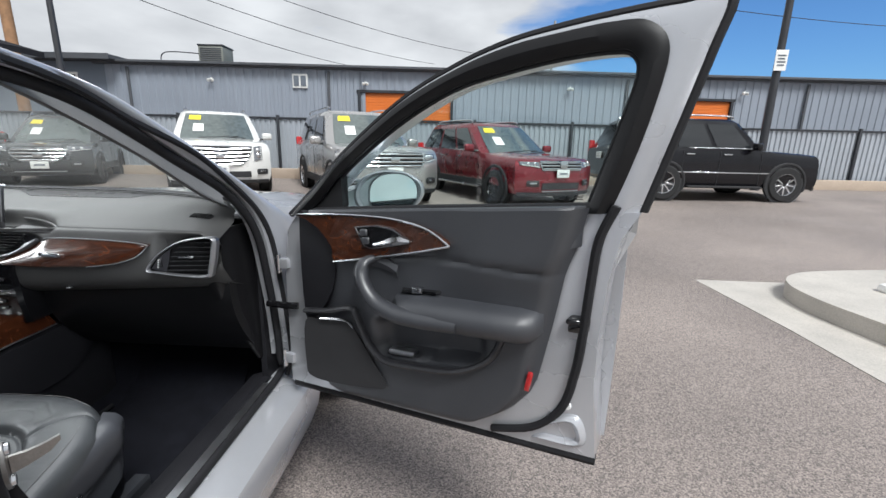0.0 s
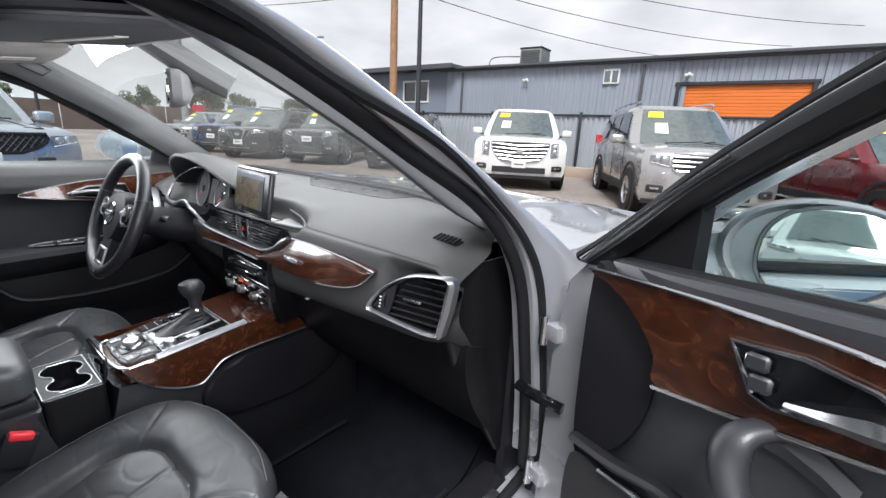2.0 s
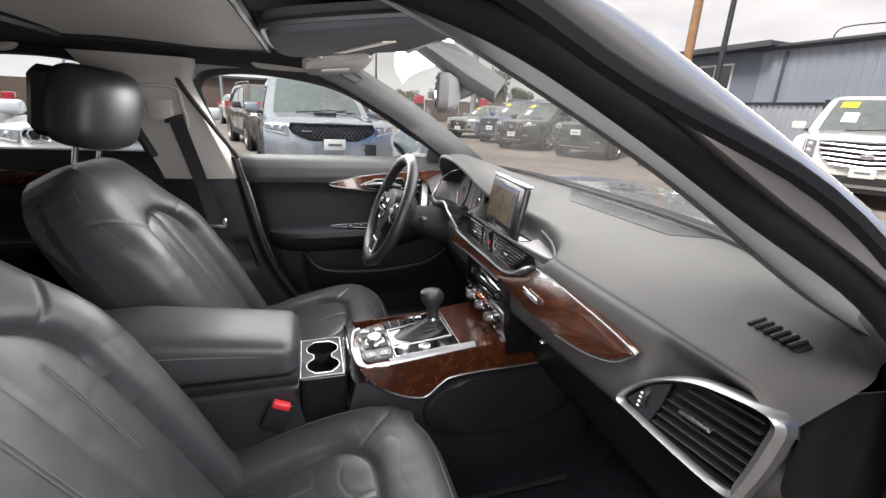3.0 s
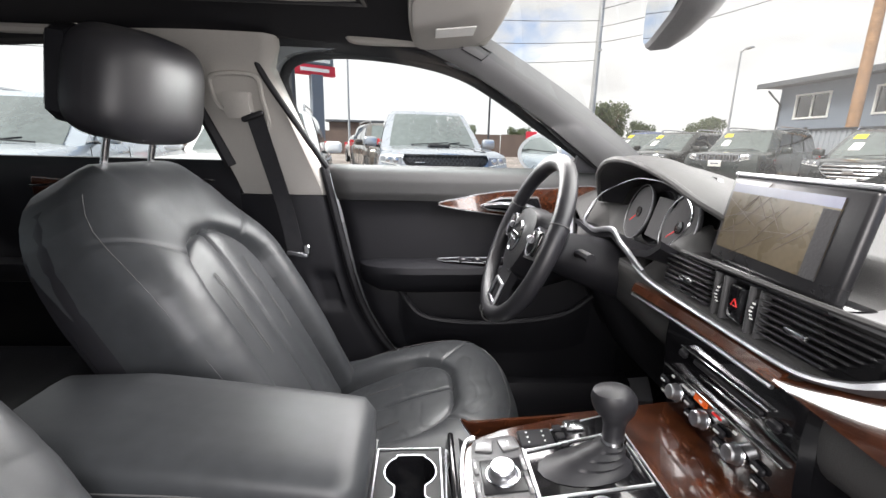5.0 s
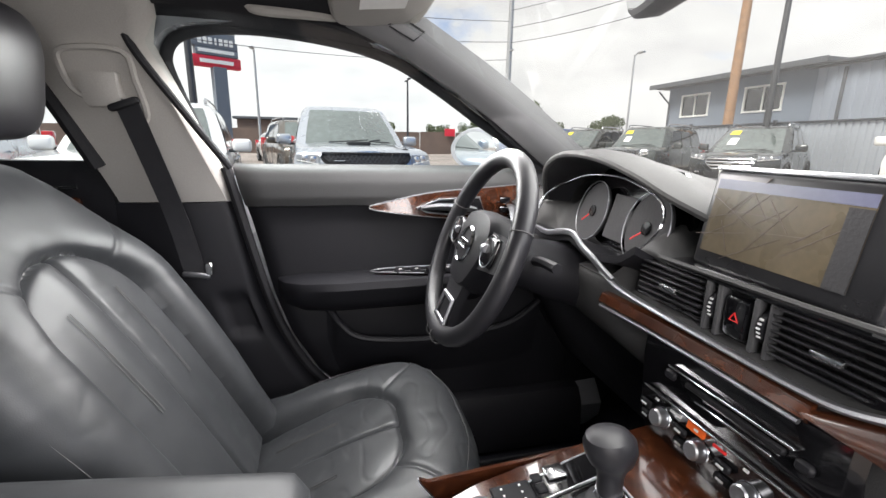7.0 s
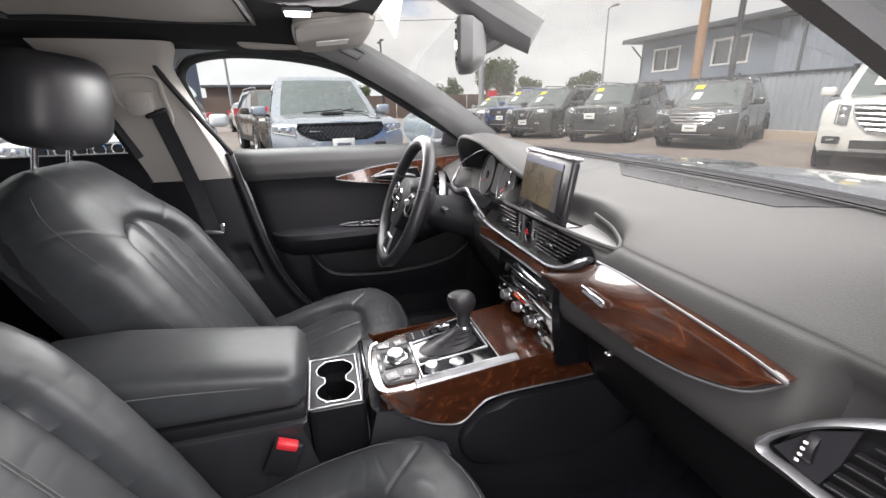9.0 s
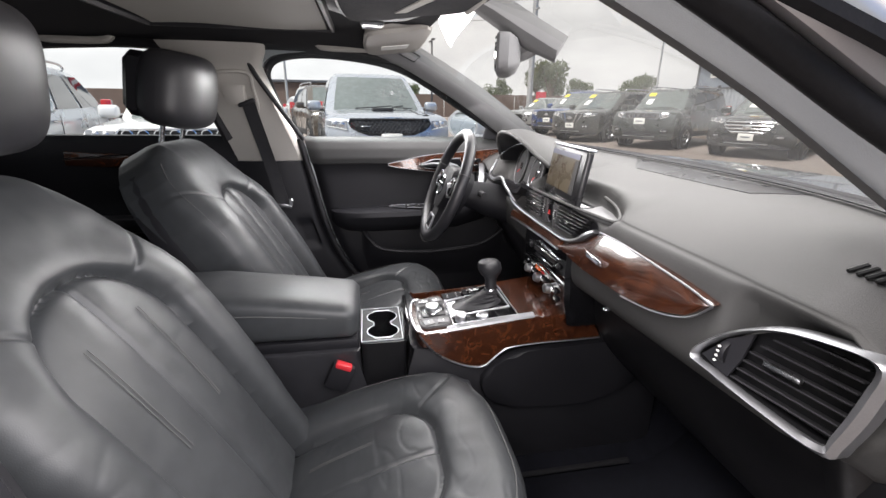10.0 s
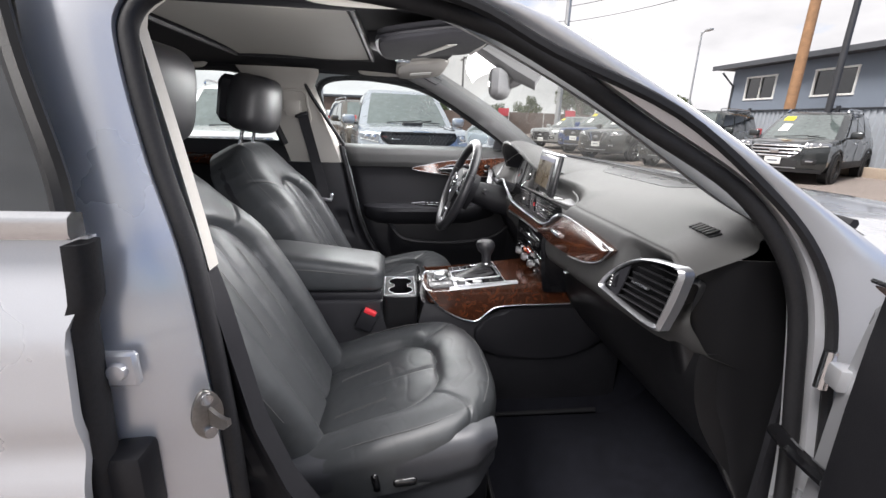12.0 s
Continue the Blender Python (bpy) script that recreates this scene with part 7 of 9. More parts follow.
    top = spline([(x, wy(x, 1) - 0.001, z) for x, z in ((0.262, 0.922), (0.34, 0.927), (0.45, 0.927), (0.54, 0.923), (0.582, 0.917))], 5)
    low = spline([(x, wy(x, 0) - 0.001, z) for x, z in ((0.582, 0.917), (0.545, 0.884), (0.48, 0.862), (0.40, 0.851))], 5)
    part("trim_edge", tube(top, 0.0018, 6), "satin", dash)
    part("trim_edge", tube(low, 0.0015, 6), "satin", dash)
    part("wood_run", loft([[(x, y - 0.004, 0.836), (x, y - 0.010, 0.842), (x, y - 0.004, 0.855), (x, y + 0.006, 0.858)] for x, y in ((-0.225, -0.020), (-0.1, -0.012), (0.0, -0.010), (0.105, -0.012))]), "wood", dash)
    part("run_edge", tube([(-0.225, -0.026, 0.834), (-0.1, -0.018, 0.834), (0.0, -0.016, 0.834), (0.10, -0.020, 0.836)], 0.003, 6), "satin", dash)
    part("badge", rbox(0.066, 0.006, 0.013, 0.002, 1, pose(0.298, -0.0395, 0.881, 18, 0, -4)), "chrome", dash, "small silver badge on the wood")
    bars(0.05, 0.007, 1, dash, pose(0.298, -0.0437, 0.881, 108, 0, -4), "sign_grey")
    build_vents()
    build_centre()
    build_cluster()


def slats(parent, x0, x1, z0, z1, y, n, tilt=20, lean=0.0):
    for k in range(n):
        z = lerp(z0, z1, (k + 0.5) / n)
        d = lean * (k + 0.5) / n
        part("slat", rbox(x1 - x0 - abs(d) * 0.4, 0.015, 0.0030, 0.0012, 1, pose((x0 + x1) / 2 + d, y, z, tilt, 0, 0)), "slat", parent, smooth=0)


def build_vents():
    XZ = Matrix(((1, 0, 0, 0), (0, 0, 1, 0), (0, 1, 0, 0), (0, 0, 0, 1)))
    for s in (1, -1):
        # corner vent: a pointed frame of satin metal, dark well, slats
        o = [(0.571, 0.848), (0.602, 0.891), (0.646, 0.922), (0.69, 0.935), (0.750, 0.937), (0.755, 0.90), (0.746, 0.845), (0.734, 0.824), (0.67, 0.828), (0.602, 0.838)]
        i = [(0.580, 0.850), (0.607, 0.888), (0.648, 0.917), (0.691, 0.930), (0.738, 0.932), (0.740, 0.90), (0.733, 0.848), (0.726, 0.833), (0.67, 0.835), (0.607, 0.843)]
        def vy(x, z):
            """Depth of the vent's face, which turns away towards the door and leans back at the top."""
            return -0.030 + 0.17 * (abs(x) - 0.574) - 0.13 * (0.936 - z)
        O, I = spline([(a * s, 0, b) for a, b in o], 5, True), spline([(a * s, 0, b) for a, b in i], 5, True)
        rings = []
        for p, q in zip(O, I):
            m = p.lerp(q, 0.5)
            yp, ym, yq = vy(p.x, p.z), vy(m.x, m.z), vy(q.x, q.z)
            rings.append([(p.x, yp + 0.016, p.z), (p.x, yp, p.z), (m.x, ym - 0.005, m.z), (q.x, yq, q.z), (q.x, yq + 0.006, q.z)])
        rings.append(rings[0])
        fr = part("corner_vent", loft(rings, False), "satin", dash, "satin aluminium framed corner air vent")
        well = prism([(a * s, b) for a, b in i], 0.004, XZ)
        for q in well.verts:
            q.co.y += vy(q.co.x, q.co.z) + 0.020
        # Shallow plate in near-black: the duct's inner shade is put into its colour.
        part("vent_well", well, "frame_shade_black", fr)
        lip = loft([[(q.x, vy(q.x, q.z) + dy, q.z) for dy in (0.005, 0.024)] for q in I + I[:1]], False, False)
        part("well_wall", lip, "frame_shade_black", fr)
        panel = prism([(s * a, b) for a, b in ((0.584, 0.852), (0.607, 0.886), (0.634, 0.906), (0.630, 0.870), (0.622, 0.8425), (0.607, 0.8445))], 0.003, XZ)
        for q in panel.verts:
            q.co.y += vy(q.co.x, q.co.z) + 0.004
        part("dial_panel", panel, "plastic", fr)
        n = 7
        for k in range(n):
            z = lerp(0.838, 0.928, (k + 0.5) / n)
            xl = interp(z, [0.838, 0.885, 0.914, 0.926], [0.622, 0.634, 0.656, 0.690])
            part("slat", rbox((0.735 - xl) * 1.015, 0.011, 0.0024, 0.0008, 1, pose(s * (0.735 + xl) / 2, vy((0.735 + xl) / 2, z) + 0.009, z, -12, 0, s * 9.6)), "slat", fr, smooth=0)
        part("vent_lever", rbox(0.040, 0.008, 0.006, 0.0025, 2, pose(s * 0.676, vy(0.676, 0.884) - 0.001, 0.884, 0, 0, s * 9.6)), "alu", fr)
        part("vent_dial", lathe([(0.016, -0.004), (0.017, 0), (0.016, 0.004)], 16, pose(s * 0.608, vy(0.608, 0.868) + 0.012, 0.868, 0, 90, 10)), "plastic", fr)
        for k in range(4):
            part("dial_mark", rbox(0.003, 0.002, 0.002, 0, 1, pose(s * (0.606 + 0.001 * k), vy(0.607, 0.868) - 0.0045, 0.857 + 0.007 * k)), "white_print", fr)
        # small grille in the pad
        g = part("side_defroster", rbox(0.075, 0.012, 0.024, 0.008, 2, pose(s * 0.668, 0.087, 0.979, -62, s * 2, s * -8)), "rubber", dash)
        for k in range(6):
            part("slat", rbox(0.005, 0.004, 0.022, 0.001, 1, pose(s * (0.640 + 0.011 * k), 0.087 - 0.0015 * k, 0.985, -62, s * 24, s * -8)), "slat", g, smooth=0)


def build_centre():
    # screen on its folding frame
    scr = part("screen", rbox(0.228, 0.016, 0.124, 0.007, 3, pose(0.018, 0.024, 1.002, -9, 0, -5)), "slat", dash, "raised display screen with a map on it")
    dim = material("map_display", (0.060, 0.049, 0.030), 0.3, 0, 0.12, 18, 120, spec=0.2, second=(0.085, 0.068, 0.042))
    dim.node_tree.nodes["Principled BSDF"].inputs["Emission Color"].default_value = (0.40, 0.31, 0.19, 1)
    dim.node_tree.nodes["Principled BSDF"].inputs["Emission Strength"].default_value = 0.045
    T = pose(0.018, 0.024, 1.002, -9, 0, -5)
    part("map_picture", rbox(0.184, 0.002, 0.092, 0, 1, T @ pose(-0.010, -0.0082, 0.004)), dim, scr)
    blue = material("map_sky", (0.07, 0.075, 0.13), 0.35, 0, 0.1, 18, 120)
    part("map_band", rbox(0.184, 0.002, 0.012, 0, 1, T @ pose(-0.010, -0.0088, 0.044)), blue, scr)
    rnd = random.Random(8)
    for _ in range(18):
        x, z, a = rnd.uniform(-0.07, 0.06), rnd.uniform(-0.035, 0.035), rnd.uniform(-60, 60)
        part("map_road", rbox(rnd.uniform(0.03, 0.08), 0.001, 0.0007, 0, 1, T @ pose(x - 0.012, -0.0092, z, 0, a, 0)), "map_road", scr, smooth=0)
    part("map_panel", rbox(0.022, 0.002, 0.078, 0, 1, T @ pose(0.071, -0.0090, -0.003)), "cladding", scr)
    part("screen_cap", rbox(0.230, 0.018, 0.006, 0.0025, 2, T @ pose(0, 0.001, 0.0635)), "alu", scr, "satin metal top edge")
    part("screen_well", rbox(0.25, 0.05, 0.012, 0.004, 2, pose(0.01, 0.020, 0.937)), "plastic_gloss", dash)
    part("screen_tray", surface(lambda u, v: (lerp(0.130, 0.279, u), lerp(-0.006 + 0.010 * u ** 3, interp(lerp(0.130, 0.279, u), [0.13, 0.20, 0.25, 0.279], [0.062, 0.048, 0.030, 0.006]), v), 0.9435 - 0.004 * math.sin(math.pi * v) * (1 - u)), 24, 8, (0, 0, -0.006)), "tray_satin", dash, "satin grey tray beside the screen")
    part("tray_lip", tube(spline([(-0.13, -0.004, 0.940), (0.0, -0.008, 0.942), (0.13, -0.008, 0.944), (0.22, -0.004, 0.946), (0.268, 0.0, 0.947), (0.283, 0.007, 0.948), (0.262, 0.026, 0.953), (0.21, 0.047, 0.960), (0.14, 0.062, 0.965)], 5), 0.0035, 6), "dash_pad", dash)
    # centre vents with the hazard switch between them
    base = [(-0.19, 0.868), (-0.175, 0.935), (-0.03, 0.937), (0.15, 0.938), (0.215, 0.937), (0.245, 0.930), (0.225, 0.912), (0.185, 0.886), (0.13, 0.867), (0.0, 0.866)]
    XZ = Matrix(((1, 0, 0, 0), (0, 0, 1, 0), (0, 1, 0, 0), (0, 0, 0, 1)))
    cv = part("centre_vents", prism(base, 0.012, Matrix.Translation((0, 0.010, 0)) @ XZ, 0), "plastic", dash, "pair of slatted centre air vents")
    # Near-black plates stand in for the shaded depth behind the slats.
    part("vent_well", rbox(0.125, 0.004, 0.056, 0.002, 1, pose(-0.098, 0.0085, 0.902)), "frame_shade_black", cv)
    part("vent_well", rbox(0.140, 0.004, 0.052, 0.002, 1, pose(0.112, 0.0085, 0.906)), "frame_shade_black", cv)
    slats(cv, -0.160, -0.046, 0.875, 0.932, -0.002, 7, -14)
    for k in range(7):
        z = lerp(0.876, 0.934, (k + 0.5) / 7)
        xr = interp(z, [0.876, 0.906, 0.934], [0.135, 0.178, 0.212])
        part("slat", rbox(xr - 0.046, 0.015, 0.0030, 0.0012, 1, pose((xr + 0.046) / 2, -0.002, z, -14, 0, 0)), "slat", cv, smooth=0)
    for x in (-0.098, 0.105):
        part("vent_lever", rbox(0.030, 0.010, 0.008, 0.003, 2, pose(x, -0.010, 0.904)), "chrome", cv)
    for x in (-0.024, 0.024, -0.042, 0.042):
        part("vent_post", rbox(0.007, 0.018, 0.064, 0.003, 2, pose(x, 0.004, 0.901)), "post_grey", cv)
    for x in (-0.033, 0.033):
        part("vent_dial", lathe([(0.022, -0.004), (0.023, 0), (0.022, 0.004)], 18, pose(x, 0.016, 0.902, 0, 90, 0)), "plastic", cv)
        for k in range(5):
            part("dial_mark", rbox(0.004, 0.002, 0.002, 0, 1, pose(x, -0.0075 + abs(k - 2) * 0.0015, 0.892 + 0.005 * k)), "white_print", cv, smooth=0)
    hz = part("hazard_switch", rbox(0.032, 0.016, 0.050, 0.005, 2, pose(0, 0.004, 0.900)), "plastic_gloss", cv, "black hazard switch with red triangle")
    tri = [(0.0065 * math.sin(a), 0.0065 * math.cos(a)) for a in (0, 2.094, 4.189)]
    part("hazard_triangle", tube([(x, -0.0045, 0.900 + z) for x, z in tri], 0.0010, 6, True, up=(0, 1, 0)), "red_light", hz)
    silver = spline([(-0.225, -0.030, 0.892), (-0.18, -0.024, 0.876), (-0.10, -0.016, 0.867), (0.0, -0.012, 0.863), (0.08, -0.011, 0.862), (0.13, -0.011, 0.866), (0.18, -0.009, 0.883), (0.215, -0.007, 0.903), (0.236, -0.006, 0.916)], 5)
    part("vent_moulding", tube(silver, 0.0058, 8, flat=0.7, radii=[0.0058 + 0.007 * math.exp(-((q - 34) / 4.5) ** 2) for q in range(len(silver))]), "satin", dash, "satin silver moulding under the vents")
    # audio and climate stack
    st = part("audio_panel", loft([[(-0.125 * k, y + 0.006, z), (-0.115 * k, y, z), (0.145 * k, y, z), (0.155 * k, y + 0.01, z), (0.155 * k, y + 0.09, z), (-0.125 * k, y + 0.09, z)] for y, z, k in ((-0.016, 0.838, 1.0), (-0.018, 0.80, 1.0), (-0.012, 0.72, 1.0), (0.004, 0.655, 0.97))]), "plastic_gloss", dash, "gloss black audio and climate panel")
    def on(x, z, out=0.0):
        """A place on the stack's sloping face."""
        return pose(x, interp(-z, [-0.838, -0.80, -0.72, -0.655], [-0.016, -0.018, -0.012, 0.004]) - out, z, -10, 0, 0)
    for z, w, x in ((0.808, 0.17, 0.02), (0.785, 0.10, 0.035), (0.757, 0.24, 0.015)):
        part("chrome_strip", rbox(w, 0.006, 0.003, 0.001, 1, on(x, z, 0.004)), "chrome", st)
    part("disc_slot", rbox(0.13, 0.008, 0.008, 0.002, 1, on(0.03, 0.797, 0.001)), "rubber", st)
    for x in (-0.06, 0.115):
        part("slot_button", rbox(0.018, 0.008, 0.012, 0.003, 1, on(x, 0.797, 0.003)), "plastic", st)
    part("display_strip", rbox(0.026, 0.004, 0.010, 0, 1, on(-0.012, 0.747, 0.002)), "orange_light", st, "glowing orange climate display")
    for x, z in ((-0.070, 0.724), (-0.005, 0.721), (0.064, 0.718)):
        k = part("climate_knob", moved(lathe([(0.0125, 0), (0.0125, 0.005), (0.0115, 0.015), (0.0095, 0.017), (0.001, 0.0165)], 24), on(x, z) @ pose(0, 0, 0, 90, 0, 0)), "alu", st, "silver rotary knob")
        part("knob_ring", moved(tube([(0.0145 * math.cos(a), 0.0145 * math.sin(a), 0.003) for a in [6.2832 * q / 24 for q in range(24)]], 0.0014, 6, True), on(x, z) @ pose(0, 0, 0, 90, 0, 0)), "chrome", k)
    rnd = random.Random(3)
    for x in (-0.103, -0.037, 0.030, 0.100):
        for dz in (0, -0.02):
            part("button", rbox(0.022, 0.006, 0.010, 0.002, 1, on(x, 0.728 + dz, 0.003)), "plastic", st)
            part("button_mark", rbox(0.010, 0.001, 0.0025, 0, 1, on(x, 0.728 + dz, 0.007)), "white_print", st, smooth=0)
    for k in range(5):
        part("display_bar", rbox(0.006 + 0.012 * (k % 2), 0.002, 0.003, 0, 1, on(-0.08 + 0.035 * k, 0.747, 0.004)), "red_light" if k == 3 else "white_print", st, smooth=0)


def build_cluster():
    C = Vector((-0.375, 0, 0))
    # hood over the dials: an arched visor whose lip runs down to the screen
    lip = spline([(-0.612, 0.055, 0.965), (-0.585, 0.035, 1.005), (-0.535, 0.012, 1.043), (-0.455, -0.004, 1.069), (-0.375, -0.010, 1.076), (-0.29, -0.006, 1.068), (-0.21, 0.004, 1.046), (-0.15, 0.014, 1.022), (-0.10, 0.026, 1.004), (-0.07, 0.04, 0.990)], 5)
    def hood(u, v):
        i = u * (len(lip) - 1)
        k = min(int(i), len(lip) - 2)
        p = lip[k].lerp(lip[k + 1], i - k)
        yb = 0.285
        y = lerp(p.y, yb, v)
        zb = 1.020
        fall = sstep(0.25, 1.0, v)
        z = lerp(p.z + 0.010 * math.sin(math.pi * min(1, v * 3)) * (1 - sstep(0.33, 0.5, v) * 0.5), zb, fall)
        return Vector((lerp(p.x, p.x * 1.02 + 0.03 * (u - 0.3), v), y, z))
    part("cluster_hood", surface(hood, 44, 16), "dash_pad", dash, "padded hood over the dials", 60)
    part("hood_lip", tube(lip, 0.0065, 8), "dash_pad", dash)
    back = [Vector((-0.335 + (p.x + 0.335) * 0.86, 0.10, 0.945 + (p.z - 0.945) * 0.80)) for p in lip]
    part("cluster_shroud", surface(lambda u, v: (lambda k, f: (lip[k].lerp(lip[k + 1], f) + Vector((0, 0.004, -0.005))).lerp(back[k].lerp(back[k + 1], f), v))(min(int(u * (len(lip) - 1)), len(lip) - 2), u * (len(lip) - 1) - min(int(u * (len(lip) - 1)), len(lip) - 2)), 44, 6), "plastic", dash, "", 60)
    face = part("dial_face", prism([(-0.185, -0.07), (0.185, -0.07), (0.18, 0.05), (0.12, 0.105), (0, 0.115), (-0.12, 0.105), (-0.18, 0.05)], 0.01, pose(-0.330, 0.086, 0.948, 75, 0, -7)), "plastic_gloss", dash, "instrument cluster with two round dials")
    F = pose(-0.322, 0.062, 0.951, 75, 0, -7)
    for sx in (-1, 1):
        cx = 0.10 * sx
        ring = [(cx + 0.062 * math.cos(a), 0.008 + 0.062 * math.sin(a), 0.012) for a in [6.2832 * q / 36 for q in range(36)]]
        d = part("dial", moved(lathe([(0.001, 0.002), (0.058, 0.002), (0.060, 0.008)], 36, pose(cx, 0.008, 0)), F), "cladding", face, "round dial with white marks and red needle")
        part("dial_ring", moved(tube(ring, 0.0011, 6, True), F), "satin", d)
        ticks = []
        for q in range(13):
            a = math.radians(225 - 270 * q / 12)
            ln = 0.010 if q % 2 == 0 else 0.006
            ticks.append(moved(rbox(ln, 0.002, 0.001, 0, 1, pose(0.049, 0, 0.004)), pose(cx, 0.008, 0, 0, 0, math.degrees(a))))
        part("dial_scale", moved(join(*ticks), F), "white_print", d, smooth=0)
        part("needle", moved(rbox(0.05, 0.003, 0.002, 0.0008, 1, pose(0.02, 0, 0.008)), F @ pose(cx, 0.008, 0, 0, 0, 215)), "red_light", d)
        part("needle_hub", moved(lathe([(0.012, 0.004), (0.012, 0.011), (0.001, 0.012)], 16, pose(cx, 0.008, 0)), F), "plastic_gloss", d)
    part("driver_display", moved(rbox(0.075, 0.085, 0.003, 0.002, 1), F @ pose(0, 0.01, 0.004)), "cladding", face)
    # silver surround: a broad band below, dipping in two arcs, and a thin line above
    br = spline([(-0.572, 0.025, 0.965), (-0.565, 0.004, 0.930), (-0.53, -0.012, 0.914), (-0.47, -0.022, 0.915), (-0.42, -0.028, 0.918), (-0.37, -0.030, 0.930), (-0.325, -0.030, 0.935), (-0.285, -0.031, 0.918), (-0.25, -0.032, 0.908), (-0.225, -0.030, 0.896), (-0.20, -0.026, 0.884)], 5)
    part("cluster_frame", tube(br, 0.0062, 8, flat=0.8, up=(0, 1, 0)), "satin", dash, "satin silver instrument surround")
    tp = spline([(-0.228, -0.024, 0.908), (-0.196, 0.004, 0.930), (-0.176, 0.022, 0.960), (-0.176, 0.034, 0.990), (-0.20, 0.040, 1.012), (-0.25, 0.042, 1.028), (-0.32, 0.048, 1.038), (-0.42, 0.050, 1.035), (-0.515, 0.048, 1.010), (-0.56, 0.034, 0.985), (-0.572, 0.025, 0.965)], 5)
    part("cluster_line", tube(tp, 0.0020, 6), "chrome", dash)
    part("cluster_apron", surface(lambda u, v: (lerp(-0.56, -0.155, u), lerp(-0.026, 0.085, v), lerp(interp(lerp(-0.56, -0.155, u), [-0.56, -0.47, -0.42, -0.345, -0.275, -0.19, -0.155], [0.922, 0.912, 0.914, 0.930, 0.910, 0.926, 0.95]), 0.890, v)), 30, 5, (0, 0, -0.012)), "plastic", dash)
    part("column_cover", loft([[(C.x + w * math.cos(a), y, z + h * math.sin(a)) for a in [6.2832 * q / 16 for q in range(16)]] for y, z, w, h in ((-0.16, 0.885, 0.045, 0.04), (-0.08, 0.862, 0.06, 0.055), (0.02, 0.835, 0.07, 0.065), (0.09, 0.82, 0.08, 0.07))]), "plastic", dash, "black steering column cover")
    for s in (1, -1):
        part("stalk", tube(spline([(C.x + s * 0.05, -0.10, 0.885), (C.x + s * 0.11, -0.115, 0.90), (C.x + s * 0.17, -0.12, 0.905)], 4), 0.009, 8), "plastic", dash)


build_dash()


# ---- steering wheel ----
def build_wheel():
    W = pose(-0.377, -0.192, 0.900, 68, 0, 0)          # local z along the column, towards the driver
    w = thing("steering_wheel", W, "black leather steering wheel with three spokes and silver inserts", "steering wheel")
    R = 0.178
    part("wheel_rim", tube([(R * math.cos(a), R * math.sin(a) * (0.985 if math.sin(a) > -0.7 else 0.965), 0.012) for a in [6.2832 * q / 64 for q in range(64)]], 0.0175, 12, True), "leather", w, "black leather rim")
    for a in (20, 160, 265, 275):
        b = math.radians(a)
        part("rim_seam", moved(tube([(0.0182 * math.cos(t), 0, 0.0182 * math.sin(t)) for t in [6.2832 * q / 14 for q in range(14)]], 0.0012, 5, True, up=(0, 1, 0)), pose(R * math.cos(b), R * math.sin(b), 0.012, 0, 0, a)), "thread", w)
    hub = [(-0.075, 0.045), (-0.04, 0.068), (0.04, 0.068), (0.075, 0.045), (0.078, 0.0), (0.055, -0.055), (0.03, -0.075), (-0.03, -0.075), (-0.055, -0.055), (-0.078, 0.0)]
    o = spline([(x, y, 0) for x, y in hub], 4, True)
    rings = [[(p.x * k, p.y * k, z) for p in o] for k, z in ((1.0, -0.05), (1.05, -0.01), (1.0, 0.012), (0.92, 0.022), (0.6, 0.028), (0.2, 0.029))]
    part("airbag_cover", loft(rings), "plastic", w, "black airbag cover")
    part("emblem_ring", lathe([(0.033, 0.026), (0.036, 0.030), (0.033, 0.033)], 28, None, False), "chrome", w)
    for k in range(4):
        part("emblem_mark", tube([(-0.0165 + 0.011 * k + 0.0075 * math.cos(a), 0.0075 * math.sin(a), 0.033) for a in [6.2832 * q / 18 for q in range(18)]], 0.0013, 5, True), "chrome", w)
    for s in (1, -1):
        spoke = part("spoke", loft([[(s * x, y0, z), (s * x, y1, z), (s * x, y1, z - 0.02), (s * x, y0, z - 0.02)] for x, y0, y1, z in ((0.06, -0.028, 0.045, 0.016), (0.11, -0.02, 0.04, 0.016), (0.165, -0.012, 0.032, 0.016))]), "plastic", w)
        part("thumb_control", rbox(0.05, 0.052, 0.014, 0.010, 3, pose(s * 0.098, 0.012, 0.016)), "plastic_gloss", spoke)
        part("roller", lathe([(0.007, -0.006), (0.008, 0), (0.007, 0.006)], 12, pose(s * 0.086, 0.014, 0.024, 0, 90, 0)), "satin", spoke)
        part("control_rim", tube([(s * 0.098 + 0.026 * math.cos(a), 0.012 + 0.028 * math.sin(a), 0.022) for a in [6.2832 * q / 20 for q in range(20)]], 0.0012, 5, True), "satin", spoke)
    low = part("lower_spoke", loft([[(-wd, y, z), (wd, y, z), (wd, y, z - 0.018), (-wd, y, z - 0.018)] for y, wd, z in ((-0.06, 0.042, 0.016), (-0.11, 0.036, 0.016), (-0.165, 0.045, 0.014))]), "plastic", w)
    part("spoke_inlay", flat_ring(0.030, 0.085, 0.018), "alu", low, "silver insert in the lower spoke")
    return w


def flat_ring(hw, y, z):
    pts = [(-hw, -y - 0.02, z), (hw, -y - 0.02, z), (hw * 1.12, -y - 0.066, z), (-hw * 1.12, -y - 0.066, z)]
    return tube(pts, 0.006, 6, True, flat=0.7)


build_wheel()


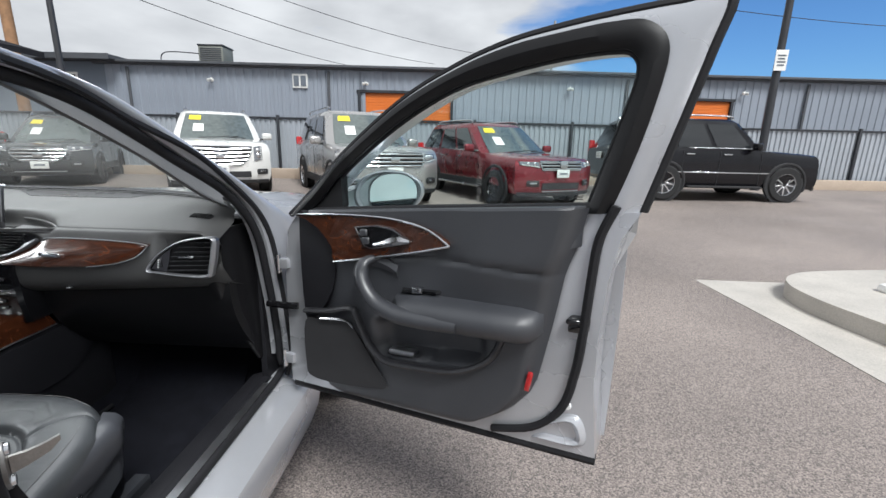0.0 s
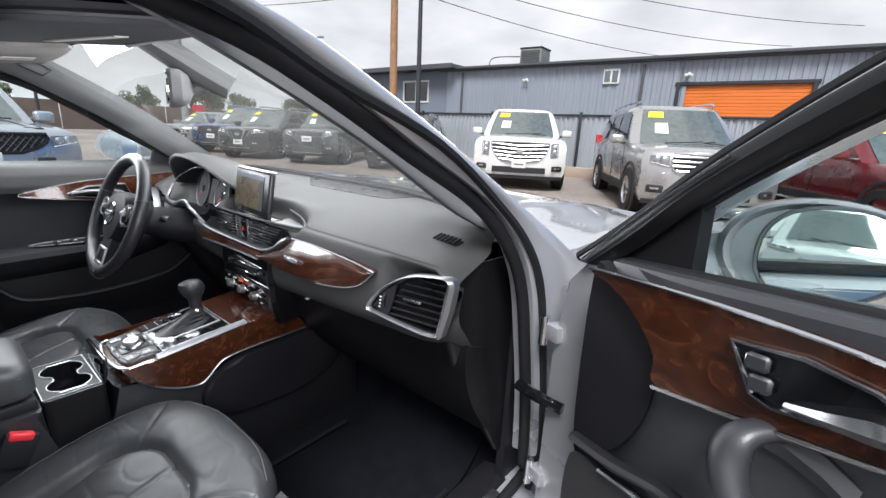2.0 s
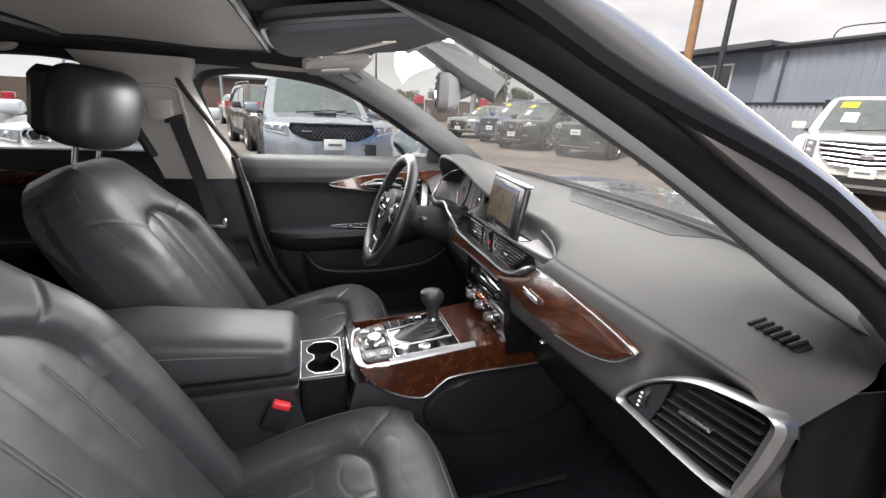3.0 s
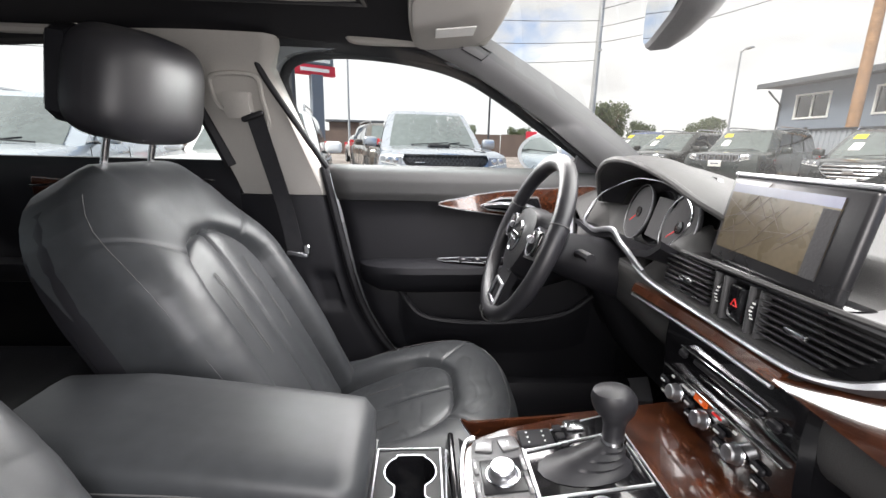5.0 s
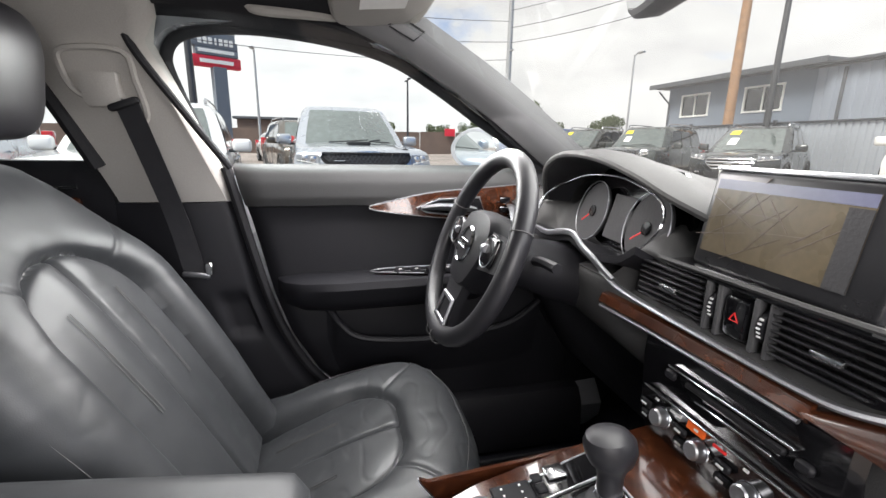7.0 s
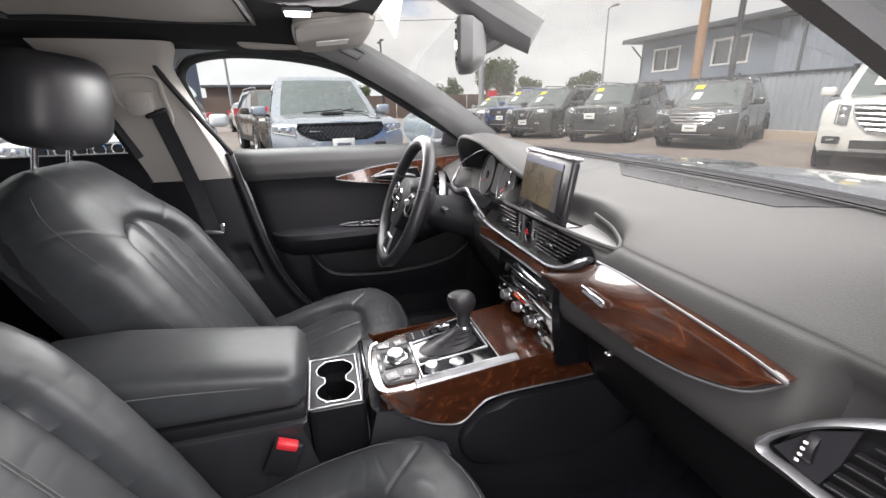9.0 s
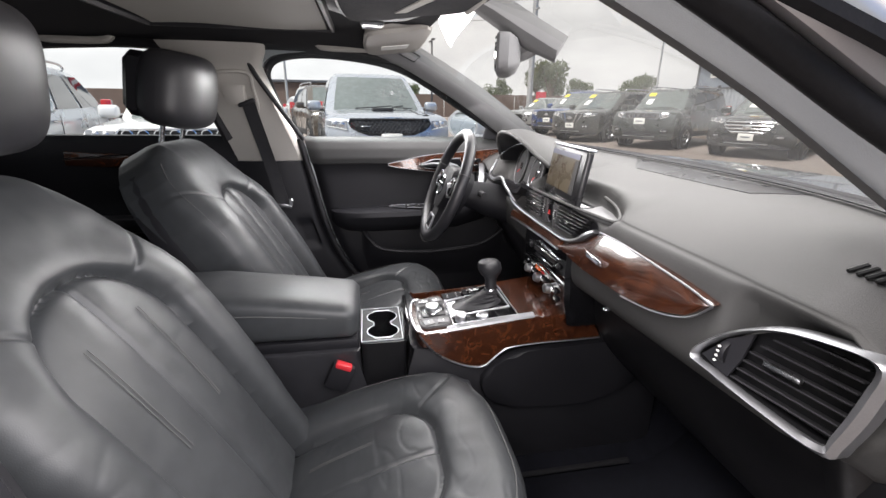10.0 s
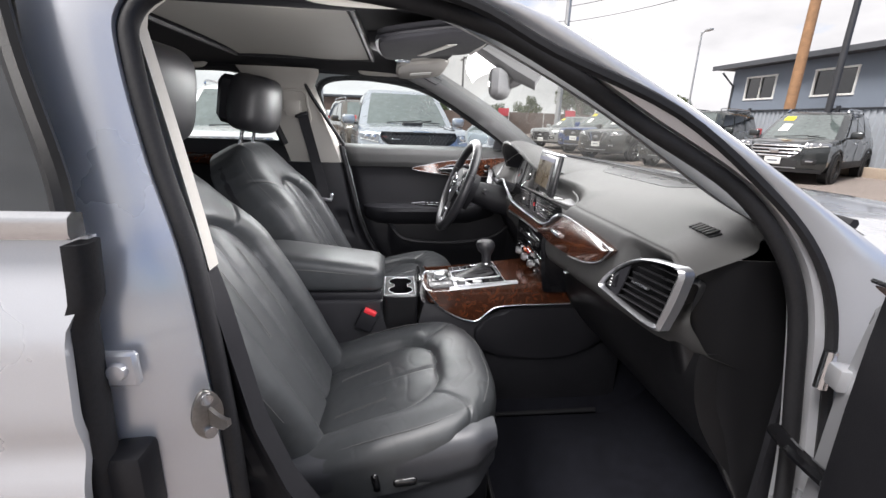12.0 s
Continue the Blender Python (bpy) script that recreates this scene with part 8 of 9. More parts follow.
# ---- centre console ----
def build_console():
    con = thing("center_console", pose(0, 0, 0), "black centre console with wood trim, shifter and padded armrest", "center console")
    # body; it flares towards the stack and lies a little nearer the passenger
    side = [(-0.98, 0.22), (-0.98, 0.62), (-0.50, 0.62), (-0.488, 0.62), (-0.486, 0.515), (-0.374, 0.515), (-0.372, 0.622), (-0.356, 0.622), (-0.33, 0.60), (-0.25, 0.555), (-0.10, 0.57), (0.06, 0.60), (0.20, 0.62), (0.30, 0.60), (0.30, 0.22)]
    YZ = Matrix(((0, 0, 1, 0), (1, 0, 0, 0), (0, 1, 0, 0), (0, 0, 0, 1)))
    part("console_body", prism(side, 0.226, Matrix.Translation((-0.101, 0, 0)) @ YZ, 0.010), "leather", con, "black console flanks")
    def left(y):
        return interp(y, [-0.36, -0.34, -0.286, -0.144, 0.06], [-0.052, -0.064, -0.080, -0.101, -0.114])
    flank = [(-0.352, 0.652), (-0.338, 0.630), (-0.31, 0.598), (-0.26, 0.568), (-0.215, 0.554), (-0.19, 0.558), (-0.16, 0.585), (-0.132, 0.600), (-0.06, 0.606), (0.03, 0.607), (0.10, 0.609)]
    for s in (1, -1):
        w = 0.126 if s > 0 else 0.102
        knee = [(-0.20, 0.525), (-0.12, 0.585), (0.0, 0.596), (0.12, 0.60), (0.22, 0.59), (0.24, 0.50), (0.10, 0.43), (-0.05, 0.43), (-0.17, 0.45)]
        o = [(p.x, p.y) for p in spline([(a, b, 0) for a, b in knee], 4, True)]
        part("knee_pad", prism(o, 0.022, Matrix(((0, 0, s, s * (w - 0.004)), (1, 0, 0, 0), (0, 1, 0, 0), (0, 0, 0, 1))), 0.008), "plastic", con, "padded knee rest")
        # wood flank under the plate
        low = [(p.x, p.y + 0.003) for p in spline([(y, z, 0) for y, z in flank], 4)]
        part("wood_flank", prism(low + [(0.06, 0.686), (-0.05, 0.675), (-0.2, 0.659), (-0.34, 0.649)], 0.006, Matrix(((0, 0, s, s * w), (1, 0, 0, 0), (0, 1, 0, 0), (0, 0, 0, 1)))), "wood", con, "burl wood console flank")
        edge = spline([(s * (w + 0.006), y, z) for y, z in flank], 5)
        part("chrome_edge", tube(edge, 0.0024, 6), "alu", con)
    part("chrome_bar", loft([[(0.116, y, z), (0.131, y, z - 0.002), (0.134, y, z - 0.006), (0.116, y, z - 0.008)] for y, z in ((-0.285, 0.662), (-0.20, 0.671), (-0.12, 0.680), (-0.075, 0.684))]), "satin", con)
    # top plate, rising towards the stack
    part("top_plate", surface(lambda u, v: (lerp(left(lerp(-0.358, 0.06, v)), 0.131, u), lerp(-0.358, 0.06, v) + 0.016 * (2 * u - 1) ** 4 * (1 - v) ** 6, 0.647 + 0.041 * v), 16, 20, (0, 0, -0.03)), "wood", con, "burl wood console top")
    P = pose(0, -0.20, 0.6650, 5.6, 0, 0)
    def atp(x, y, z=0.004):
        return P @ pose(x, y + 0.20, z)
    plate = [(-0.040, -0.268), (0.112, -0.268), (0.114, -0.11), (-0.082, -0.11), (-0.072, -0.16)]
    part("switch_plate", moved(prism([(x, y + 0.20) for x, y in plate], 0.008, Matrix.Translation((0, 0, -0.003)), 0.002), P), "plastic_gloss", con, "gloss black switch plate")
    part("plate_frame", moved(tube([(x, y + 0.20, 0.0045) for x, y in plate], 0.0018, 6, True), P), "alu", con)
    rear_edge = spline([(-0.062, -0.335, 0.652), (-0.045, -0.352, 0.651), (0.03, -0.362, 0.651), (0.105, -0.356, 0.651), (0.126, -0.340, 0.652)], 5)
    part("chrome_edge", tube(rear_edge, 0.0035, 6, flat=0.6), "alu", con)
    # round controller in its ring of keys
    o = [(p.x, p.y) for p in spline([(-0.050, -0.318, 0), (-0.046, -0.340, 0), (0.0, -0.346, 0), (0.06, -0.346, 0), (0.100, -0.340, 0), (0.104, -0.312, 0), (0.100, -0.275, 0), (0.03, -0.271, 0), (-0.050, -0.275, 0)], 4, True)]
    part("key_panel", moved(prism([(x, y + 0.20) for x, y in o], 0.006, Matrix.Translation((0, 0, -0.002)), 0.0015), P), "post_grey", con, "dark grey key panel round the controller")
    part("controller_plate", rbox(0.062, 0.058, 0.004, 0.008, 2, atp(0.028, -0.306, 0.0045)), "slat", con)
    knob = part("control_knob", moved(lathe([(0.021, 0), (0.021, 0.003), (0.0175, 0.005), (0.0175, 0.013), (0.0155, 0.0155), (0.001, 0.015)], 28), atp(0.028, -0.306, 0.006)), "alu", con, "round silver control knob")
    part("knob_ring", moved(tube([(0.0225 * math.cos(a), 0.0225 * math.sin(a), 0) for a in [6.2832 * q / 28 for q in range(28)]], 0.0014, 6, True), atp(0.028, -0.306, 0.0068)), "chrome", knob)
    for x, y, a, w in ((-0.032, -0.288, 12, 0.026), (-0.033, -0.324, -10, 0.026), (0.086, -0.288, -12, 0.026), (0.086, -0.324, 10, 0.026), (0.008, -0.3415, 3, 0.030), (0.050, -0.3415, -3, 0.030), (0.008, -0.2735, 0, 0.030), (0.050, -0.2735, 0, 0.030)):
        b = part("menu_button", rbox(w, 0.026 if abs(a) > 5 else 0.007, 0.004, 0.002, 2, atp(x, y, 0.0052) @ pose(0, 0, 0, 0, 0, a)), "tray_satin", con)
        part("button_mark", rbox(0.010, 0.002, 0.001, 0, 1, atp(x, y, 0.0074)), "white_print", b, smooth=0)
    part("touch_pad", rbox(0.038, 0.052, 0.004, 0.003, 1, atp(-0.040, -0.244, 0.006)), "plastic", con)
    for q in range(6):
        part("pad_mark", rbox(0.0024, 0.0024, 0.001, 0, 1, atp(-0.051 + 0.011 * (q % 3), -0.256 + 0.024 * (q // 3), 0.0085)), "white_print", con, smooth=0)
    part("parking_switch", rbox(0.024, 0.028, 0.006, 0.003, 2, atp(-0.058, -0.180, 0.008)), "chrome", con)
    for q in range(3):
        part("small_button", rbox(0.014, 0.014, 0.004, 0.002, 1, atp(-0.058 + 0.018 * q, -0.206, 0.006)), "plastic", con)
    part("volume_knob", moved(lathe([(0.0145, 0), (0.0135, 0.012), (0.0115, 0.014), (0.001, 0.0135)], 22), atp(0.097, -0.246, 0.005)), "alu", con, "small silver volume knob")
    part("start_button", moved(lathe([(0.0150, 0), (0.0150, 0.004), (0.012, 0.006), (0.001, 0.0055)], 22), atp(0.096, -0.194, 0.005)), "alu", con, "round start button")
    # shifter with gaiter
    part("gaiter_frame", moved(tube([(x, y + 0.20, 0.007) for x, y in ((-0.012, -0.266), (0.076, -0.266), (0.070, -0.118), (-0.036, -0.118))], 0.0022, 6, True), P), "alu", con)
    gait = []
    for k in range(9):
        t = k / 8
        wob = 0.0025 * (1 if k % 2 else -1)
        hw, hl = lerp(0.040, 0.015, t ** 0.6) + wob, lerp(0.068, 0.016, t ** 0.6) + wob
        gait.append([(0.026 - 0.008 * t + hw * math.cos(a), 0.008 + 0.042 * t + hl * math.sin(a), 0.006 + 0.030 * t) for a in [6.2832 * q / 16 for q in range(16)]])
    part("shift_gaiter", moved(loft(gait), P), "leather", con, "pleated leather gaiter")
    part("shift_collar", moved(lathe([(0.0155, 0.034), (0.0172, 0.037), (0.0155, 0.041)], 16, pose(0.018, 0.050, 0)), P), "chrome", con)
    rings = []
    for z, w, l, y in ((0.036, 0.0135, 0.0145, 0.050), (0.060, 0.0140, 0.0150, 0.052), (0.072, 0.0165, 0.018, 0.053), (0.080, 0.022, 0.025, 0.053), (0.092, 0.0255, 0.030, 0.052), (0.104, 0.0255, 0.030, 0.050), (0.113, 0.021, 0.025, 0.048), (0.117, 0.012, 0.015, 0.047)):
        rings.append([(0.017 + w * math.cos(a), y + l * math.sin(a), z) for a in [6.2832 * q / 20 for q in range(20)]])
    part("shift_knob", moved(loft(rings), P), "leather", con, "leather-topped shift knob")
    # cup holders: two round wells run together
    ring, sq = [], []
    for q in range(48):
        t = 6.2832 * q / 48
        x8 = 0.089 * math.cos(t)
        y8 = math.copysign(max(0.024, math.sqrt(max(0.0, 0.043 ** 2 - (abs(x8) - 0.047) ** 2))), math.sin(t)) if abs(x8) < 0.0885 else 0.0
        ring.append((0.022 + 0.80 * x8, -0.433 + 0.88 * y8))
        sq.append((0.022 + 0.092 * math.copysign(min(1, abs(math.cos(t)) * 1.35), math.cos(t)), -0.433 + 0.053 * math.copysign(min(1, abs(math.sin(t)) * 1.35), math.sin(t))))
    cup = part("cup_tray", loft([[(x, y, 0.515) for x, y in sq], [(x, y, 0.629) for x, y in sq], [(x, y, 0.630) for x, y in ring]], True, False), "frame_shade_black", con, "black double cup holder")
    part("cup_well", loft([[(0.022 + (x - 0.022) * k, -0.433 + (y + 0.433) * k, z) for x, y in ring] for z, k in ((0.629, 1.0), (0.615, 0.97), (0.55, 0.92), (0.545, 0.5), (0.544, 0.02))], True, False), "plastic_gloss", cup)
    part("cup_rim", tube([(x, y, 0.631) for x, y in ring], 0.0010, 6, True), "alu", cup)
    part("tray_edge", tube([(-0.062, -0.484, 0.631), (0.107, -0.484, 0.631), (0.105, -0.388, 0.631), (-0.064, -0.388, 0.631)], 0.0014, 6, True), "alu", cup)
    part("cup_lid", rbox(0.146, 0.009, 0.056, 0.004, 3, pose(0.034, -0.378, 0.652, -8, 0, 0)), "plastic_gloss", cup)
    # armrest
    rings = []
    for k in range(26):
        v = k / 25
        y, zt, zb = lerp(-0.487, -0.93, v), 0.712 + 0.050 * min(1, v * 1.35) - 0.008 * v * v, 0.642
        q = min(1.0, v / 0.06)
        rnd_end = math.sqrt(max(0.0, 1 - (1 - q) ** 2))
        hw, h = 0.082 + 0.021 * rnd_end, (zt - zb) / 2 * (0.72 + 0.28 * rnd_end)
        zc = (zt + zb) / 2
        ring = []
        for j in range(28):
            a = 6.2832 * (j + 0.5) / 28
            c, d = math.cos(a), math.sin(a)
            ring.append((0.013 + hw * math.copysign(abs(c) ** 0.34, c), y, zc + h * math.copysign(abs(d) ** 0.34, d) + (0.006 * (1 - abs(c) ** 2) if d > 0 else 0)))
        rings.append(ring)
    part("armrest_pad", loft(rings), "leather_lit", con, "padded leather armrest lid", 60)
    part("armrest_box", rbox(0.200, 0.44, 0.03, 0.008, 2, pose(0.012, -0.71, 0.629)), "plastic", con)
    part("armrest_seam", tube([(0.114, -0.505, 0.695), (0.117, -0.7, 0.716), (0.117, -0.92, 0.727)], 0.0012, 5), "thread", con)
    for s in (1, -1):
        b = part("belt_buckle", rbox(0.018, 0.055, 0.07, 0.008, 2, pose(s * 0.138, -0.535, 0.565, -25, 0, 0)), "plastic", con, "seat belt buckle with red button")
        part("release_button", rbox(0.020, 0.038, 0.014, 0.004, 2, pose(s * 0.139, -0.525, 0.592, -25, 0, 0)), "red_plastic", b)


build_console()


# ---- front seats ----
def seat_panel_edge(u, v, hw, top, rad):
    """Signed distance, in metres, outside an arched inset: half width hw, height top, corner radius rad; u, v in metres."""
    x, y = abs(u) - (hw - rad), v - (top - rad)
    outside = math.hypot(max(x, 0), max(y, 0)) + min(max(x, y), 0) - rad
    return outside


def groove(d, width=0.006, depth=0.008):
    return -depth * math.exp(-(d / width) ** 2)


def crease(x, y, seed):
    """Soft wrinkles where the leather has been sat on."""
    w = 0.35 * noise.noise((x * 7, y * 7, seed + 9))
    n = noise.noise((x * 9 + w, y * 26 + 2 * w, seed))
    k = sstep(0.0, 0.3, noise.noise((x * 5, y * 5, seed + 3)) + 0.12)
    return -0.0009 * k * math.exp(-(n / 0.07) ** 2)


def pad_roll(d, r, high, low):
    """Height of a padded roll: d from the inset's seam, r to the outer rim."""
    t = d / max(d + r, 1e-4)
    k = 0.36
    if t < k:
        return high * math.sqrt(max(0.0, 1 - ((k - t) / k) ** 2))
    return high - (high + low) * (1 - math.sqrt(max(0.0, 1 - ((t - k) / (1 - k)) ** 2.6)))


def cushion_surface(u, v):
    """u across, v from the back to the front, both 0..1; metres."""
    a = 2 * u - 1
    L = 0.525
    y0 = L * v
    hw = 0.255 + 0.010 * math.sin(math.pi * min(1, v * 1.2))
    x = hw * a * (1 - 0.13 * sstep(0.80, 1.0, v) ** 1.5)
    y = y0 - 0.075 * abs(a) ** 3.2 * sstep(0.55, 1.0, v)
    d = seat_panel_edge(x, y0, 0.148, 0.385, 0.105)
    t = y0 - 0.378
    z = 0.547 + 0.292 * t - (0.36 if t < 0 else 1.3) * t * t
    if d < 0:
        z += 0.006 * (1 - math.exp(d / 0.03))
        z += groove(x, 0.0045, 0.006) * sstep(0.14, 0.26, y0)
    else:
        r = min(hw * (1 - abs(a)), (L - y0) * 1.25)
        k = sstep(0.08, 0.9, v)
        z += pad_roll(d, r, lerp(0.048, 0.014, k), lerp(-0.012, 0.042, k))
    z += groove(d, 0.006, 0.007)
    # seams from the inset's shoulders out to the rim
    z += groove((abs(x) - 0.118) * 0.80 - (y0 - 0.362) * 0.60, 0.0035, 0.004) * sstep(0.0, 0.012, d) * sstep(0.345, 0.36, y0)
    z += crease(x, y, 2.0) + 0.0010 * noise.noise((x * 9, y * 9, 0.3)) + 0.0010 * noise.noise((x * 30, y * 24, 1.0))
    return Vector((x, y - 0.728, z))


BACK_O, BACK_UP, BACK_N = Vector((0, -0.715, 0.500)), Vector((0, -0.50, 0.866)), Vector((0, 0.866, 0.50))


def back_width(h):
    return interp(h, [0, 0.10, 0.28, 0.40, 0.47, 0.52, 0.56, 0.59, 0.612, 0.628], [0.226, 0.24, 0.256, 0.252, 0.240, 0.222, 0.196, 0.166, 0.132, 0.085])


def back_surface(u, v):
    a = 2 * u - 1
    h = -0.080 + 0.708 * v
    w = back_width(h)
    x = w * a
    d = seat_panel_edge(x, h, 0.146, 0.438, 0.135)
    n = 0.052 + 0.016 * math.sin(math.pi * min(1, v * 1.1))
    if d < 0:
        n += 0.008 * (1 - math.exp(d / 0.03))
        n += groove(x, 0.005, 0.008) + 0.004 * math.exp(-((abs(x) - 0.035) / 0.03) ** 2)
    else:
        r = min(w * (1 - abs(a)), (0.628 - h) * 1.1)
        n += pad_roll(d, r, lerp(0.040, 0.016, sstep(0.34, 0.50, h)), lerp(0.040, 0.060, sstep(0.34, 0.50, h)))
    n += groove(d, 0.006, 0.008)
    # seam from the arch's shoulder out to the side
    s = (h - 0.405) * 0.80 - (abs(x) - 0.125) * 0.60
    n += groove(s, 0.0035, 0.005) * sstep(0.108, 0.118, abs(x)) * sstep(0.0, 0.012, d)
    n += 0.6 * crease(x, h, 5.0) + 0.0010 * noise.noise((x * 8, h * 8, 4.3)) + 0.0010 * noise.noise((x * 26, h * 26, 7.0))
    return BACK_O + Vector((x, 0, 0)) + BACK_UP * h + BACK_N * n


def stitch(fn, pts, off):
    return tube(spline([fn(u, v) + Vector(off) for u, v in pts], 3), 0.0007, 5)


def build_seat(name, label):
    s = thing(name, pose(0, 0, 0), label, "car seat", "front seats")
    cu = part("cushion", surface(cushion_surface, 160, 160, (0, 0, -0.075)), "leather_lit", s, "creased black leather cushion", 60)
    bk = part("backrest", surface(back_surface, 150, 170, tuple(-0.07 * BACK_N)), "leather_lit", s, "black leather backrest with stitched inset", 60)
    for x in (-0.068, 0.068):
        u = (x / 0.26 + 1) / 2
        for dx in (0, 0.014):
            part("stitching", stitch(back_surface, [(u + dx, v) for v in (0.33, 0.41, 0.48, 0.55, 0.61)], (0, 0.0015, 0.001)), "thread", bk)
    for sx in (0, 1):
        uu = [0.02, 0.02, 0.02, 0.025, 0.035]
        part("piping", stitch(back_surface, [(abs(sx - q), v) for q, v in zip(uu, (0.16, 0.38, 0.64, 0.82, 0.91))], (0, 0.002, 0.001)), "thread", bk)
        for dx in (0, 0.010):
            part("stitching", stitch(cushion_surface, [(0.5 + (sx - 0.5) * 0.29 + dx, v) for v in (0.26, 0.34, 0.42, 0.50)], (0, 0, 0.0012)), "thread", cu)
        part("piping", stitch(cushion_surface, [(abs(sx - q), v) for q, v in zip((0.06, 0.055, 0.06, 0.10), (0.1, 0.4, 0.7, 0.90))], (0, 0, 0.002)), "thread", cu)
    part("piping", stitch(cushion_surface, [(u, 0.955) for u in (0.12, 0.3, 0.5, 0.7, 0.88)], (0, 0.002, 0.001)), "thread", cu)
    # back shell
    part("back_shell", surface(lambda u, v: back_surface(u, 0.02 + 0.94 * v) * 0 + BACK_O + Vector((back_width(0.61 * v) * 0.985 * (2 * u - 1), 0, 0)) + BACK_UP * (0.60 * v) - BACK_N * (0.075 + 0.03 * math.sin(math.pi * u)), 16, 16), "plastic", s)
    side = loft([[BACK_O + Vector((sx * back_width(h) * k, 0, 0)) + BACK_UP * h + BACK_N * n for h in [0.03 * q for q in range(20)]] for sx, k, n in ((1, 0.97, -0.015), (1, 1.012, -0.04), (1, 0.97, -0.085))], False, False)
    part("side_panel", side, "leather", s)
    side = loft([[BACK_O + Vector((sx * back_width(h) * k, 0, 0)) + BACK_UP * h + BACK_N * n for h in [0.03 * q for q in range(20)]] for sx, k, n in ((-1, 0.97, -0.015), (-1, 1.012, -0.04), (-1, 0.97, -0.085))], False, False)
    part("side_panel", side, "leather", s)
    # headrest
    HC = Vector((0, -0.962, 1.187))
    tilt = Euler((radians(-10), 0, 0)).to_matrix()
    def head(u, v, k=1.0):
        th, ph = 2 * math.pi * u, math.pi * (v - 0.5)
        def se(c, e):
            return math.copysign(abs(c) ** e, c)
        x = 0.148 * se(math.cos(ph), 0.5) * se(math.cos(th), 0.45)
        y = 0.066 * se(math.cos(ph), 0.5) * se(math.sin(th), 0.75)
        z = 0.098 * se(math.sin(ph), 0.55)
        y += 0.018 * (1 - (x / 0.14) ** 2) if y > 0 else -0.0
        return HC + tilt @ Vector((x * (1 - 0.06 * z / 0.1), y, z))
    hd = part("headrest", surface(head, 48, 28), "leather", s, "black leather headrest on two steel posts", 60)
    part("headrest_back", loft([[HC + tilt @ Vector((0.125 * k * cx, -0.045 - d, 0.005 + 0.085 * k * cz)) for cx, cz in ((-1, -0.8), (-0.8, -1), (0.8, -1), (1, -0.8), (1, 0.7), (0.8, 0.9), (-0.8, 0.9), (-1, 0.7))] for d, k in ((0, 1.0), (0.03, 0.98), (0.045, 0.85))]), "plastic", hd)
    for sx in (-0.07, 0.07):
        part("post", tube([(sx, -1.01, 1.02), (sx, -1.0, 1.06), (sx, -0.985, 1.12)], 0.0065, 10), "chrome", s, "steel headrest post")
        part("post_collar", lathe([(0.018, 0), (0.018, 0.006), (0.011, 0.010), (0.008, 0.010)], 16, pose(sx, -1.008, 1.026, 15, 0, 0)), "plastic_gloss", s)
    # base
    for sx in (1, -1):
        def skirt(u, v):
            y = lerp(-0.73, -0.236, u)
            zt = interp(y, [-0.73, -0.635, -0.456, -0.29, -0.236], [0.462, 0.482, 0.520, 0.545, 0.535])
            zb = interp(y, [-0.73, -0.60, -0.36, -0.28, -0.236], [0.36, 0.345, 0.352, 0.395, 0.455])
            x = 0.244 + 0.020 * min(1, v * 6) ** 0.6 - 0.012 * sstep(0.45, 0.62, v) - 0.028 * sstep(-0.30, -0.236, y) ** 2
            return (sx * x, y, lerp(zt, zb, v))
        v = part("side_valance", surface(skirt, 30, 14, (-sx * 0.03, 0, 0)), "plastic_lit", s, "grey-black plastic seat valance", 50)
        part("seat_switch", rbox(0.016, 0.050, 0.019, 0.007, 3, pose(sx * 0.262, -0.428, 0.446, 6, 0, 0)), "plastic_gloss", v)
        part("back_switch", rbox(0.016, 0.017, 0.044, 0.007, 3, pose(sx * 0.262, -0.487, 0.448, 10, 0, 0)), "plastic_gloss", v)
        part("rail", rbox(0.05, 0.62, 0.06, 0.008, 1, pose(sx * 0.18, -0.45, 0.245)), "dark_steel", s)
    part("base_frame", rbox(0.46, 0.46, 0.13, 0.03, 2, pose(0, -0.47, 0.37)), "plastic", s)
    return s


seat = build_seat("front_seat", "black leather front seat with grey stitching, empty")
seat.matrix_basis = pose(-0.375, 0.0, 0)
copy_thing(seat, pose(0.375, 0.0, 0))


def build_bench():
    b = thing("rear_bench", pose(0, 0, 0), "black leather rear bench seat", "car seat")
    part("cushion", rbox(1.30, 0.50, 0.16, 0.06, 4, pose(0, -1.50, 0.46)), "leather", b)
    part("backrest", rbox(1.30, 0.16, 0.58, 0.06, 4, pose(0, -1.83, 0.72, -22, 0, 0)), "leather", b)
    for x in (-0.4, 0.4):
        part("headrest", rbox(0.26, 0.10, 0.15, 0.045, 4, pose(x, -1.95, 1.07, -15, 0, 0)), "leather", b)
    part("base", rbox(1.28, 0.45, 0.2, 0.02, 1, pose(0, -1.5, 0.29)), "carpet", b)


build_bench()


